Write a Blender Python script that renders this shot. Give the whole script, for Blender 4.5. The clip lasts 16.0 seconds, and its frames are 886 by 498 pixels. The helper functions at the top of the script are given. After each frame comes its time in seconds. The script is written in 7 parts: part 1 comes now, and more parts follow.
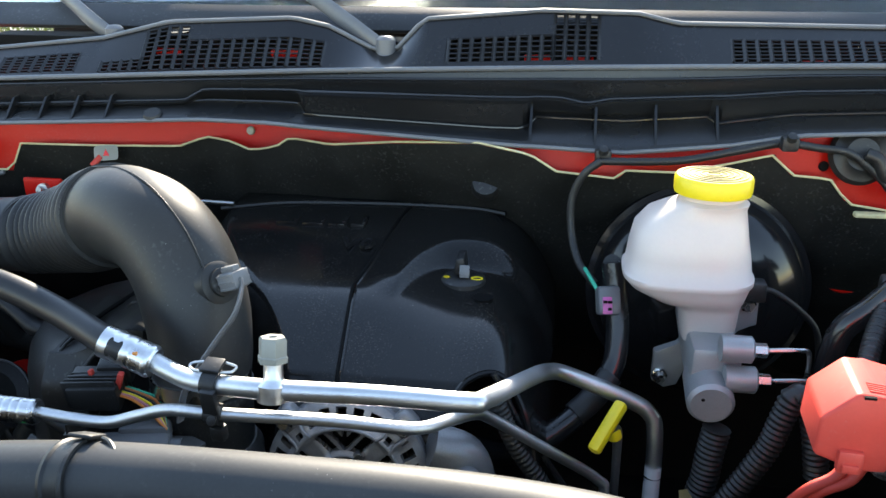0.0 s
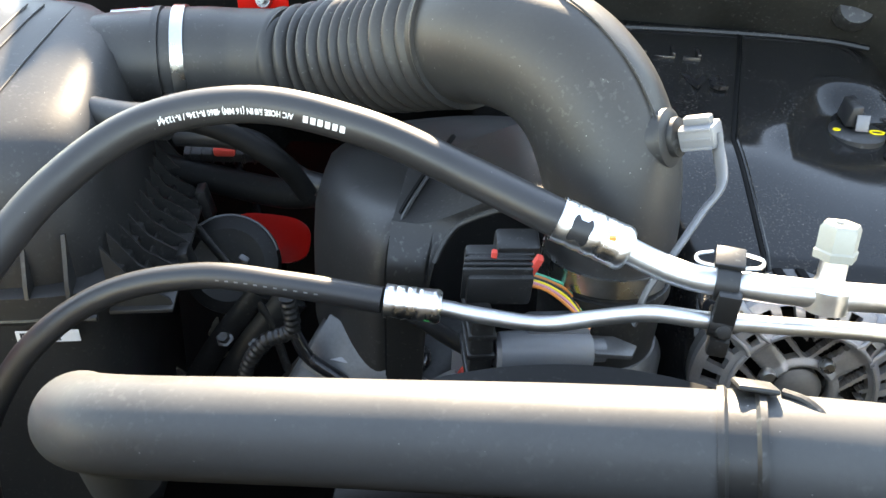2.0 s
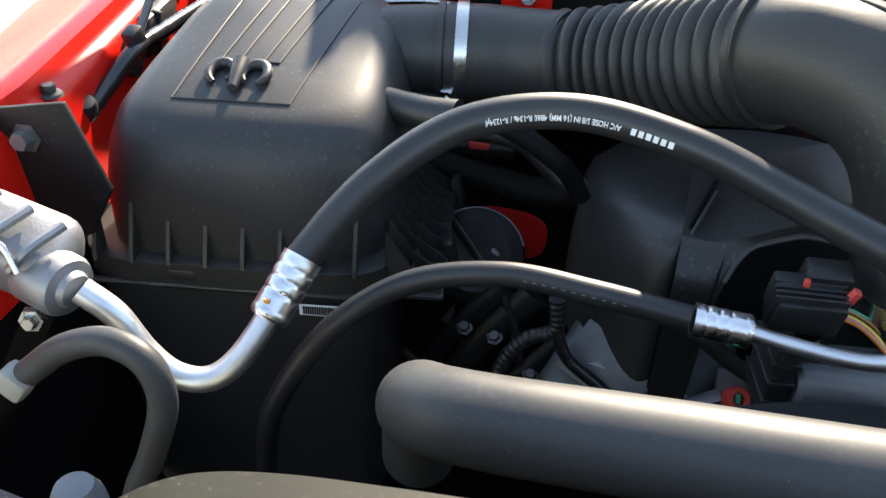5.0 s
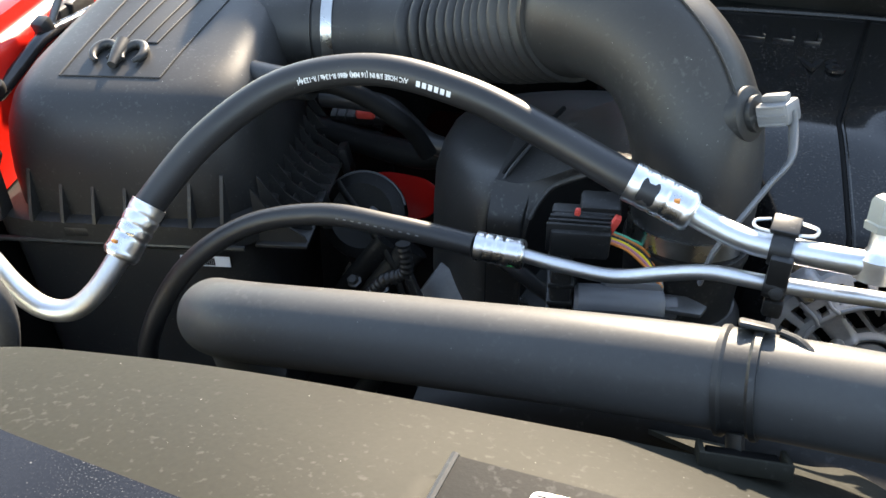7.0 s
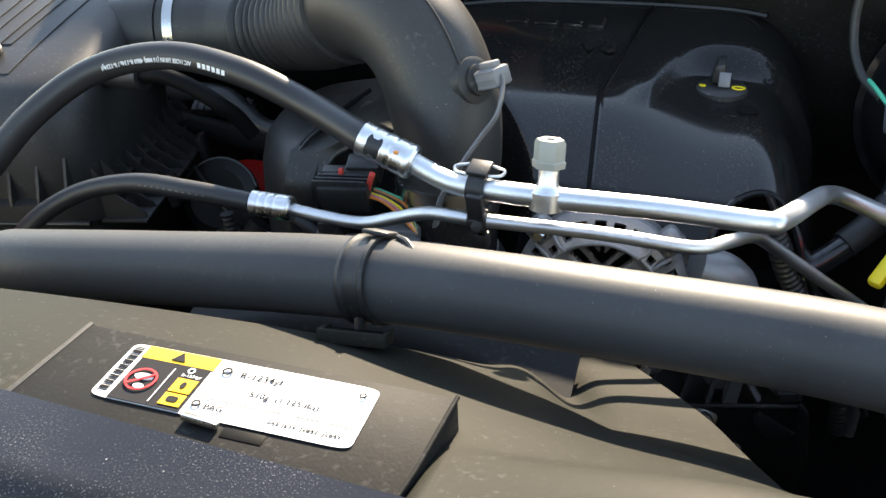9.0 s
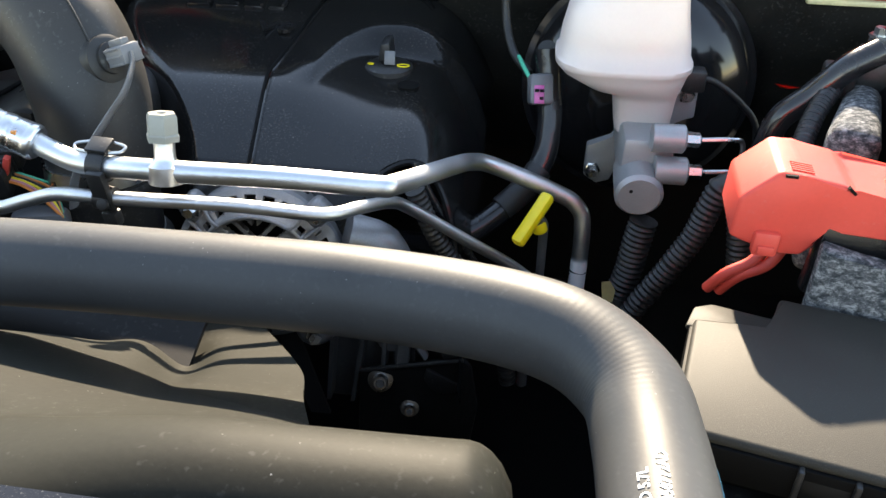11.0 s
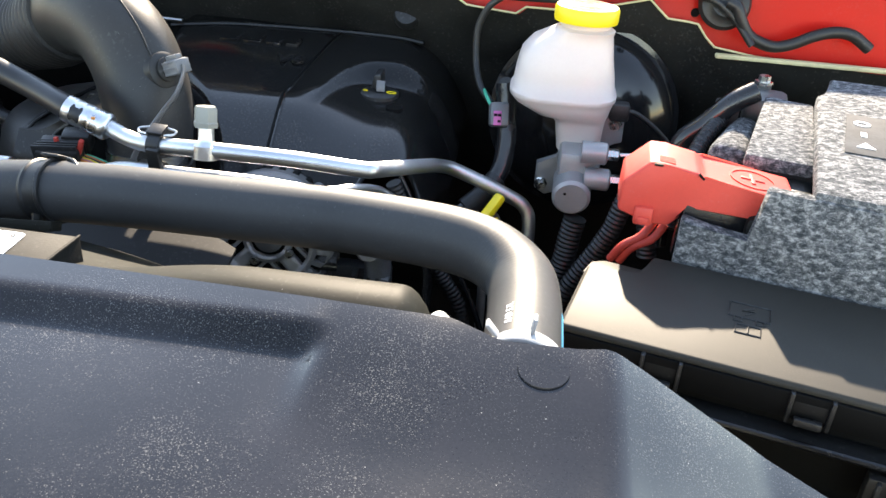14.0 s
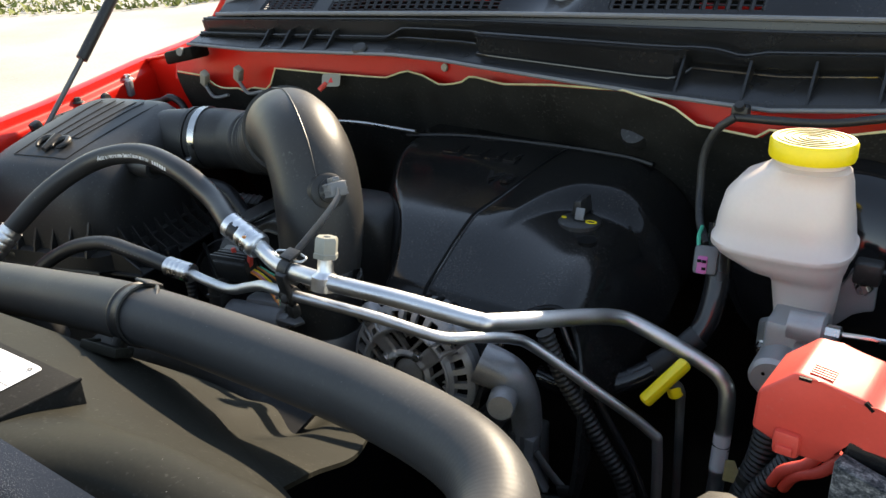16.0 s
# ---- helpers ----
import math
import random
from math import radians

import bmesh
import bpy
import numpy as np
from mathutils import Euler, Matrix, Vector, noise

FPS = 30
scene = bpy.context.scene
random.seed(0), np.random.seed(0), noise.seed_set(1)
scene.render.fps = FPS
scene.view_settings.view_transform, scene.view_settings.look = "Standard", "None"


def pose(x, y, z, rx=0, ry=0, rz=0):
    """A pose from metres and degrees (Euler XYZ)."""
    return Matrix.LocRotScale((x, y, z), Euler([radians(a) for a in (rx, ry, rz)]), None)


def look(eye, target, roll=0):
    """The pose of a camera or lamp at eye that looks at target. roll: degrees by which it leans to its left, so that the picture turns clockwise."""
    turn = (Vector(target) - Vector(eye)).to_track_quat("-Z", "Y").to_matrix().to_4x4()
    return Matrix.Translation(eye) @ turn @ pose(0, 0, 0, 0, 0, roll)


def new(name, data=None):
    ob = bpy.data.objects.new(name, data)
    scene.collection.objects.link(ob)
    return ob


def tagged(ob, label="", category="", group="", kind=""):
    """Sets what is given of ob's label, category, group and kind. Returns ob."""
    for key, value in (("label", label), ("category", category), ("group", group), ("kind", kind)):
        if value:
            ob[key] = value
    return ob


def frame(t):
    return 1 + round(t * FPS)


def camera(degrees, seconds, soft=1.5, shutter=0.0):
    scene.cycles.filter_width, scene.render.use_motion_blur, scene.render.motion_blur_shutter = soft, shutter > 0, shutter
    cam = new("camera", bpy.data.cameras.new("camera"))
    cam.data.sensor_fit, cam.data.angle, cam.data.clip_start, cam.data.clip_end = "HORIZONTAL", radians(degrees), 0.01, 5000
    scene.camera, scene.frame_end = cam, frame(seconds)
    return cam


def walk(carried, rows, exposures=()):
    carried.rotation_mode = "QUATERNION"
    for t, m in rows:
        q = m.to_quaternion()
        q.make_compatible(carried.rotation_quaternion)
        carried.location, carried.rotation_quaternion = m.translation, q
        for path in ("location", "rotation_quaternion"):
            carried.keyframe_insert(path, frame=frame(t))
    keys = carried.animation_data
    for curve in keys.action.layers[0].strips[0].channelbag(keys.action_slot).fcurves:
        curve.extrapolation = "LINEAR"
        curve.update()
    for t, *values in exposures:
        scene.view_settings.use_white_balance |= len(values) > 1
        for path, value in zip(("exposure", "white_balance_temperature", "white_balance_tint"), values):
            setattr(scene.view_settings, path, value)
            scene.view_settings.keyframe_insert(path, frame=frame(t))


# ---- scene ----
cam = camera(55.57, 16.0)
PATH = [
    (0, (-0.0001, -0.0001, 1.4500), (-0.1300, 0.9244, 1.0917), -0.00),
    (0.5, (-0.0243, 0.0620, 1.4156), (-0.1972, 0.9253, 0.9415), -0.06),
    (1, (-0.1353, 0.0889, 1.4099), (-0.3033, 0.9352, 0.9044), 0.10),
    (1.5, (-0.2751, 0.1064, 1.3932), (-0.3895, 0.9532, 0.8737), 1.06),
    (2, (-0.3829, 0.1355, 1.3835), (-0.4714, 0.9736, 0.8453), 2.31),
    (2.5, (-0.4408, 0.1419, 1.3942), (-0.5178, 0.9739, 0.8448), 2.44),
    (3, (-0.4841, 0.1556, 1.3901), (-0.5806, 0.9833, 0.8372), 2.02),
    (3.5, (-0.5365, 0.1612, 1.3885), (-0.6657, 0.9892, 0.8429), 3.39),
    (6, (-0.4263, 0.0811, 1.4064), (-0.6869, 0.8639, 0.8414), 0.60),
    (6.5, (-0.3704, 0.0797, 1.4103), (-0.6281, 0.8629, 0.8444), 0.09),
    (7, (-0.3200, 0.0736, 1.4073), (-0.5908, 0.8569, 0.8477), -0.78),
    (7.5, (-0.2744, 0.0653, 1.4116), (-0.5604, 0.8443, 0.8537), -2.20),
    (8, (-0.2159, 0.0515, 1.4176), (-0.5129, 0.8274, 0.8610), -3.74),
    (8.5, (-0.1571, 0.0323, 1.4113), (-0.4407, 0.8174, 0.8606), -3.11),
    (9, (-0.1095, 0.0266, 1.4108), (-0.3852, 0.8215, 0.8703), -2.61),
    (9.5, (-0.0674, 0.0326, 1.4040), (-0.2977, 0.8422, 0.8641), -1.27),
    (10, (-0.0375, 0.0344, 1.4052), (-0.2187, 0.8484, 0.8534), -0.25),
    (12.5, (0.1133, -0.0165, 1.3992), (0.1381, 0.8353, 0.8760), 3.02),
    (13, (0.1031, -0.0766, 1.4072), (0.1032, 0.7800, 0.8912), 3.30),
    (13.5, (0.1014, -0.1356, 1.4218), (0.0616, 0.7285, 0.9199), 3.06),
    (14, (0.0905, -0.1806, 1.4360), (0.0133, 0.6927, 0.9549), 4.06),
    (14.5, (0.0910, -0.1664, 1.4466), (-0.0883, 0.7022, 0.9846), 3.17),
    (15, (0.1162, -0.0804, 1.4519), (-0.2666, 0.7236, 0.9968), 2.12),
    (15.5, (0.2173, -0.0038, 1.4479), (-0.2725, 0.7434, 0.9987), -0.58),
    (15.7, (0.2522, 0.0224, 1.4465), (-0.2434, 0.7718, 1.0075), -2.01),
    (16, (0.2806, 0.0302, 1.4538), (-0.2391, 0.7819, 1.0479), -2.61),
]
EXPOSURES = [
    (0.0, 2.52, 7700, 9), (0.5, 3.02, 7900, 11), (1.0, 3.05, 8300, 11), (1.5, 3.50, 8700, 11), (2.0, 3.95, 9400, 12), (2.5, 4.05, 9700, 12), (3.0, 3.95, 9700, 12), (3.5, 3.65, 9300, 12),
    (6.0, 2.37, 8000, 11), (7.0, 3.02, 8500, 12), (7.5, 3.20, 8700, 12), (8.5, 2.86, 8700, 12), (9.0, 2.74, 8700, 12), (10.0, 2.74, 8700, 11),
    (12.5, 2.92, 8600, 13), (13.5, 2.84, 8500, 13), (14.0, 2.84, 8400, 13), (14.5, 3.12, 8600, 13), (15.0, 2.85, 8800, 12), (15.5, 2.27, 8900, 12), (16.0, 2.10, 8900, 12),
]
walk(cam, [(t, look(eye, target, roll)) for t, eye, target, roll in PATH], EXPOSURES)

# ---- light ----
SUN_FROM = Vector((-0.04, 0.845, 0.52)).normalized()
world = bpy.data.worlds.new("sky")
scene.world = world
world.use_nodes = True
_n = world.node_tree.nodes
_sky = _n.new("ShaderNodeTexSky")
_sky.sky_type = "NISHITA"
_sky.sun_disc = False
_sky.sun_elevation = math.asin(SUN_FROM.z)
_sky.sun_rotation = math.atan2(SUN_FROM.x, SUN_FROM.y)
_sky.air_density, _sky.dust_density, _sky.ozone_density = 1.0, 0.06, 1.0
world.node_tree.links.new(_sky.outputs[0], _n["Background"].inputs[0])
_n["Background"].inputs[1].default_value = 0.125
_sun = bpy.data.lights.new("sun", "SUN")
_sun.energy, _sun.angle, _sun.color = 3.3, radians(1.2), (1.0, 0.965, 0.91)
sun = new("sun", _sun)
sun.matrix_world = look(SUN_FROM * 20, (0, 0, 0))

# ---- materials ----
def material(name, color, rough=0.5, metal=0.0, var=0.18, scale=6.0, fine=350.0, bump=0.04, spec=0.5, dust=0.0, dust_color=(0.45, 0.44, 0.42), dust_scale=260.0, coat=0.0, rvar=0.12, stretch=None, specks=0.0):
    """A procedural surface: colour and gloss vary at two scales, with fine relief and, where asked, specks of dust."""
    m = bpy.data.materials.new(name)
    m.use_nodes = True
    nt = m.node_tree
    N, L = nt.nodes, nt.links
    b = N["Principled BSDF"]
    tc = N.new("ShaderNodeTexCoord")
    src = tc.outputs["Object"]
    if stretch:
        mp = N.new("ShaderNodeMapping")
        mp.inputs["Scale"].default_value = stretch
        L.new(src, mp.inputs[0])
        src = mp.outputs[0]
    big = N.new("ShaderNodeTexNoise")
    big.inputs["Scale"].default_value, big.inputs["Detail"].default_value = scale, 6
    L.new(src, big.inputs[0])
    small = N.new("ShaderNodeTexNoise")
    small.inputs["Scale"].default_value, small.inputs["Detail"].default_value = fine, 3
    L.new(src, small.inputs[0])
    add = N.new("ShaderNodeMath")
    add.operation = "MULTIPLY_ADD"
    add.inputs[1].default_value = 0.35
    L.new(small.outputs[0], add.inputs[0])
    L.new(big.outputs[0], add.inputs[2])
    ramp = N.new("ShaderNodeValToRGB")
    c = Vector(color)
    ramp.color_ramp.elements[0].position, ramp.color_ramp.elements[0].color = 0.42, (*(c * (1 - var)), 1)
    ramp.color_ramp.elements[1].position, ramp.color_ramp.elements[1].color = 0.92, (*(c * (1 + var)), 1)
    L.new(add.outputs[0], ramp.inputs[0])
    out = ramp.outputs[0]
    rr = N.new("ShaderNodeMapRange")
    rr.inputs[1].default_value, rr.inputs[2].default_value = 0.3, 0.75
    rr.inputs[3].default_value, rr.inputs[4].default_value = max(rough - rvar, 0.03), min(rough + rvar, 1)
    L.new(big.outputs[0], rr.inputs[0])
    rout = rr.outputs[0]
    if dust:
        sp = N.new("ShaderNodeTexNoise")
        sp.inputs["Scale"].default_value, sp.inputs["Detail"].default_value = dust_scale, 2
        L.new(tc.outputs["Object"], sp.inputs[0])
        pat = N.new("ShaderNodeTexNoise")
        pat.inputs["Scale"].default_value, pat.inputs["Detail"].default_value = 14, 4
        L.new(tc.outputs["Object"], pat.inputs[0])
        wide = N.new("ShaderNodeMapRange")
        wide.inputs[1].default_value, wide.inputs[2].default_value = 0.3, 0.7
        wide.inputs[3].default_value, wide.inputs[4].default_value = 0.86, 1.10
        L.new(pat.outputs[0], wide.inputs[0])
        mul = N.new("ShaderNodeMath")
        mul.operation = "MULTIPLY"
        L.new(sp.outputs[0], mul.inputs[0])
        L.new(wide.outputs[0], mul.inputs[1])
        mr = N.new("ShaderNodeMapRange")
        mr.inputs[1].default_value, mr.inputs[2].default_value = 0.60, 0.74
        mr.inputs[3].default_value, mr.inputs[4].default_value = 0, dust
        L.new(mul.outputs[0], mr.inputs[0])
        mix = N.new("ShaderNodeMix")
        mix.data_type = "RGBA"
        L.new(mr.outputs[0], mix.inputs[0])
        L.new(out, mix.inputs[6])
        mix.inputs[7].default_value = (*dust_color, 1)
        out = mix.outputs[2]
    if specks:
        grit = N.new("ShaderNodeTexVoronoi")
        grit.inputs["Scale"].default_value = 300
        L.new(tc.outputs["Object"], grit.inputs["Vector"])
        near = N.new("ShaderNodeMath")
        near.operation = "LESS_THAN"
        L.new(grit.outputs["Distance"], near.inputs[0])
        size = N.new("ShaderNodeMapRange")
        size.inputs[1].default_value, size.inputs[2].default_value = 0.90, 1.0
        size.inputs[3].default_value, size.inputs[4].default_value = 0.0, 0.13
        hue = N.new("ShaderNodeSeparateColor")
        L.new(grit.outputs["Color"], hue.inputs[0])
        L.new(hue.outputs[0], size.inputs[0])
        L.new(size.outputs[0], near.inputs[1])
        amount = N.new("ShaderNodeMath")
        amount.operation = "MULTIPLY"
        amount.inputs[1].default_value = specks
        L.new(near.outputs[0], amount.inputs[0])
        spot = N.new("ShaderNodeMix")
        spot.data_type = "RGBA"
        L.new(amount.outputs[0], spot.inputs[0])
        L.new(out, spot.inputs[6])
        spot.inputs[7].default_value = (*dust_color, 1)
        out = spot.outputs[2]
    L.new(out, b.inputs["Base Color"])
    L.new(rout, b.inputs["Roughness"])
    b.inputs["Metallic"].default_value = metal
    b.inputs["Specular IOR Level"].default_value = spec
    b.inputs["Coat Weight"].default_value = coat
    if bump:
        bp = N.new("ShaderNodeBump")
        bp.inputs["Strength"].default_value, bp.inputs["Distance"].default_value = min(1.0, bump * 4), 0.0006
        L.new(add.outputs[0], bp.inputs["Height"])
        L.new(bp.outputs[0], b.inputs["Normal"])
    return m


BLACK = material("satin black plastic", (0.009, 0.009, 0.010), 0.28, bump=0.05, dust=0.03, spec=0.42, specks=0.3)
DULL = material("dull black plastic", (0.014, 0.014, 0.014), 0.48, bump=0.09, dust=0.08, spec=0.42, specks=0.25)
# cover dust is tinted warm and raised to paint in a brownish reflection too
COVER = material("engine cover plastic", (0.009, 0.009, 0.009), 0.13, bump=0.02, dust=0.09, dust_color=(0.42, 0.36, 0.30), dust_scale=520, scale=9, rvar=0.05, spec=0.24, specks=0.4)
MATTE = material("matt black plastic", (0.007, 0.007, 0.007), 0.60, bump=0.06, dust=0.03, spec=0.18)
# near-black that puts shade into openings and closing walls; some black parts share it
SHADE = material("black for shade and dark parts", (0.0045, 0.0045, 0.0045), 0.6, spec=0.07)
GLOSSBLACK = material("gloss black enamel", (0.010, 0.010, 0.011), 0.14, bump=0.01, rvar=0.05)
RUBBER = material("smooth black rubber", (0.017, 0.017, 0.018), 0.40, bump=0.04, scale=14, fine=500, rvar=0.08, spec=0.38, specks=0.2)
HOSE = material("dark moulded hose rubber", (0.040, 0.0405, 0.041), 0.50, bump=0.05, scale=12, dust=0.03, rvar=0.08, spec=0.24, specks=0.25)
INTAKE = material("moulded intake plastic", (0.024, 0.0235, 0.023), 0.47, bump=0.07, scale=10, dust=0.05, rvar=0.08, spec=0.33, specks=0.4)
SHROUD = material("grey-green weathered plastic", (0.0150, 0.0148, 0.0115), 0.60, bump=0.06, scale=5, var=0.32, dust=0.04, spec=0.095, rvar=0.08, specks=0.3)
SHIELD = material("dusty dark shield plastic", (0.012, 0.012, 0.014), 0.10, bump=0.035, fine=700, scale=9, var=0.45, dust=0.20, dust_scale=1300, rvar=0.03, spec=0.27, specks=0.35)
ALU = material("bright drawn aluminium", (0.60, 0.61, 0.62), 0.42, metal=1.0, var=0.12, scale=18, bump=0.03, rvar=0.10)
CRIMP = material("crimped aluminium", (0.66, 0.66, 0.66), 0.33, metal=1.0, var=0.14, scale=40, bump=0.08, rvar=0.12)
CAST = material("cast aluminium", (0.20, 0.20, 0.205), 0.44, metal=0.5, var=0.25, scale=30, fine=600, bump=0.20)
ALLOY = material("fine cast alloy", (0.31, 0.31, 0.315), 0.42, metal=0.35, var=0.12, scale=30, fine=600, bump=0.10)
STEEL = material("zinc steel", (0.46, 0.46, 0.45), 0.30, metal=1.0, var=0.12, scale=40, bump=0.03)
DARKSTEEL = material("dark steel", (0.11, 0.11, 0.11), 0.5, metal=0.5, var=0.3, scale=30, bump=0.08)
RED = material("red body paint", (0.50, 0.010, 0.006), 0.33, var=0.06, scale=3, bump=0.01, rvar=0.05, spec=0.15, dust=0.02)
REDPLASTIC = material("red plastic", (0.60, 0.062, 0.045), 0.48, var=0.08, scale=20, bump=0.04, rvar=0.06, spec=0.32, dust=0.05)
YELLOW = material("yellow plastic", (0.78, 0.60, 0.02), 0.42, var=0.06, scale=30, bump=0.03)
YDIRT = material("dusty yellow plastic", (0.16, 0.13, 0.04), 0.6, var=0.25, scale=60, bump=0.06)
WHITE = material("milky plastic", (0.56, 0.475, 0.44), 0.40, var=0.05, scale=14, bump=0.03, rvar=0.06)
PALE = material("pale grey plastic", (0.25, 0.245, 0.21), 0.45, var=0.08, scale=30, bump=0.04)
GREY = material("grey plastic", (0.115, 0.118, 0.125), 0.44, var=0.10, scale=30, bump=0.05)
LIGHTGREY = material("light grey clamp paint", (0.29, 0.305, 0.32), 0.45, var=0.08, scale=30, bump=0.03)
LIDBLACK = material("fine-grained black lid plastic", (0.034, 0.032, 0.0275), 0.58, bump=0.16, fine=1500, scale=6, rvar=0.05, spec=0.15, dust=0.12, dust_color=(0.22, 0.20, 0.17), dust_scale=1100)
CORD = material("woven black sleeve", (0.012, 0.012, 0.013), 0.55, bump=0.25, fine=900)
VINYL = material("shiny black tape", (0.012, 0.012, 0.013), 0.22, bump=0.08, scale=60)
ORANGEWIRE = material("orange wire", (0.65, 0.20, 0.04), 0.4, bump=0.0)
PINKWIRE = material("pink wire", (0.55, 0.20, 0.25), 0.4, bump=0.0)
PAPER = material("white label paper", (0.64, 0.645, 0.65), 0.40, var=0.03, scale=30, bump=0.0, rvar=0.03)
PLATE = material("rough black plate plastic", (0.012, 0.012, 0.0115), 0.7, var=0.3, bump=0.15, fine=600, spec=0.10, dust=0.04)
FADED = material("faded black print", (0.075, 0.075, 0.076), 0.95, var=0.35, scale=40, bump=0.1, spec=0.1)
INK = material("black ink", (0.02, 0.02, 0.022), 0.9, var=0.05, bump=0.0, spec=0.1)
CHALK = material("white print", (0.62, 0.63, 0.64), 0.5, var=0.06, bump=0.0)
AMBER = material("amber print", (0.76, 0.42, 0.01), 0.42, var=0.04, bump=0.0)
REDINK = material("red print", (0.70, 0.03, 0.03), 0.42, var=0.04, bump=0.0)
CYAN = material("blue print", (0.05, 0.42, 0.68), 0.42, var=0.04, bump=0.0)
GREENINK = material("green paint mark", (0.02, 0.36, 0.10), 0.42, var=0.2, bump=0.0)
ORANGE = material("orange paint mark", (0.72, 0.26, 0.06), 0.5, var=0.2, bump=0.0)
TEAL = material("green wire sheath", (0.02, 0.42, 0.26), 0.4, var=0.05, bump=0.0)
PINK = material("magenta seal", (0.50, 0.10, 0.30), 0.45, var=0.1, bump=0.0)
CREAM = material("cream cut foam edge", (0.52, 0.45, 0.26), 0.8, var=0.2, scale=60, bump=0.2)
GUTTER = material("satin gutter plastic", (0.009, 0.0095, 0.0105), 0.27, bump=0.05, fine=500, dust=0.02, spec=0.42, rvar=0.07)
INSUL = material("black firewall insulation", (0.0085, 0.0085, 0.0075), 0.75, spec=0.22, var=0.55, scale=22, fine=180, bump=0.35, dust=0.05)
DIRTGROUND = material("pale gravel road", (0.31, 0.295, 0.265), 0.9, var=0.3, scale=0.8, fine=40, bump=0.2)
GRASS = material("grass", (0.13, 0.15, 0.04), 0.9, var=0.4, scale=1.2, fine=30, bump=0.2)


def felt_material():
    m = bpy.data.materials.new("grey mottled felt")
    m.use_nodes = True
    nt = m.node_tree
    N, L = nt.nodes, nt.links
    b = N["Principled BSDF"]
    tc = N.new("ShaderNodeTexCoord")
    a = N.new("ShaderNodeTexNoise")
    a.inputs["Scale"].default_value, a.inputs["Detail"].default_value, a.inputs["Roughness"].default_value = 200, 10, 0.80
    a.inputs["Distortion"].default_value = 0.25
    mp = N.new("ShaderNodeMapping")
    mp.inputs["Scale"].default_value = (0.75, 1.0, 1.15)
    mp.inputs["Rotation"].default_value = (0.0, 0.0, -0.24)
    L.new(tc.outputs["Object"], mp.inputs[0])
    L.new(mp.outputs[0], a.inputs[0])
    r = N.new("ShaderNodeValToRGB")
    r.color_ramp.elements[0].position, r.color_ramp.elements[0].color = 0.40, (0.026, 0.032, 0.036, 1)
    r.color_ramp.elements[1].position, r.color_ramp.elements[1].color = 0.63, (0.36, 0.36, 0.36, 1)
    e = r.color_ramp.elements.new(0.50)
    e.color = (0.10, 0.104, 0.11, 1)
    L.new(a.outputs[0], r.inputs[0])
    L.new(r.outputs[0], b.inputs["Base Color"])
    b.inputs["Roughness"].default_value = 0.95
    b.inputs["Specular IOR Level"].default_value = 0.15
    bp = N.new("ShaderNodeBump")
    bp.inputs["Strength"].default_value, bp.inputs["Distance"].default_value = 0.8, 0.002
    L.new(a.outputs[0], bp.inputs["Height"])
    L.new(bp.outputs[0], b.inputs["Normal"])
    return m


def glass_material():
    m = bpy.data.materials.new("tinted windscreen glass")
    m.use_nodes = True
    b = m.node_tree.nodes["Principled BSDF"]
    b.inputs["Base Color"].default_value = (0.55, 0.65, 0.62, 1)
    b.inputs["Roughness"].default_value = 0.02
    b.inputs["Transmission Weight"].default_value = 1.0
    b.inputs["IOR"].default_value = 1.5
    return m


FELT = felt_material()
GLASS = glass_material()

# ---- building helpers ----
ROOT = {}


def thing(name, at, label="", category="", group="", kind=""):
    ob = new(name)
    ob.location = at
    ROOT[ob.name] = Vector(at)
    ob.empty_display_size = 0.02
    return tagged(ob, label, category, group, kind)


def part(name, bm, mat, parent=None, label="", smooth=True, sharp=40):
    """Links a bmesh, whose vertices lie in the world's coordinates, as one mesh under a thing or a part."""
    me = bpy.data.meshes.new(name)
    base = ROOT[parent.name] if parent is not None else Vector((0, 0, 0))
    bmesh.ops.translate(bm, verts=bm.verts, vec=-base)
    bmesh.ops.recalc_face_normals(bm, faces=bm.faces)
    for f in bm.faces:
        f.smooth = smooth
    if smooth:
        lim = radians(sharp)
        for e in bm.edges:
            if len(e.link_faces) == 2 and e.calc_face_angle(0) > lim:
                e.smooth = False
    bm.to_mesh(me)
    bm.free()
    me.materials.append(mat)
    ob = new(name, me)
    ob.parent = parent
    ROOT[ob.name] = base
    if label:
        ob["label"] = label
    return ob


def solid(name, bm, mat, label="", category="", kind="", group="", **k):
    """A thing that is one mesh, with its origin at its base."""
    lo = Vector([min(v.co[i] for v in bm.verts) for i in range(3)])
    hi = Vector([max(v.co[i] for v in bm.verts) for i in range(3)])
    base = Vector(((lo.x + hi.x) / 2, (lo.y + hi.y) / 2, lo.z))
    bmesh.ops.translate(bm, verts=bm.verts, vec=-base)
    ob = part(name, bm, mat, None, **k)
    ob.location = base
    ROOT[ob.name] = base
    return tagged(ob, label, category, group, kind)


def spline(pts, sub=8):
    """Points along a smooth curve through pts, each with the share of the way."""
    P = [Vector(p) for p in pts]
    out = []
    n = len(P)
    for i in range(n - 1):
        a, b = P[i], P[i + 1]
        p, q = P[i - 1] if i else a * 2 - b, P[i + 2] if i + 2 < n else b * 2 - a
        for k in range(sub):
            t = k / sub
            out.append((0.5 * ((2 * a) + (b - p) * t + (2 * p - 5 * a + 4 * b - q) * t * t + (3 * a - p - 3 * b + q) * t**3), i + t))
    out.append((P[-1], n - 1.0))
    return out


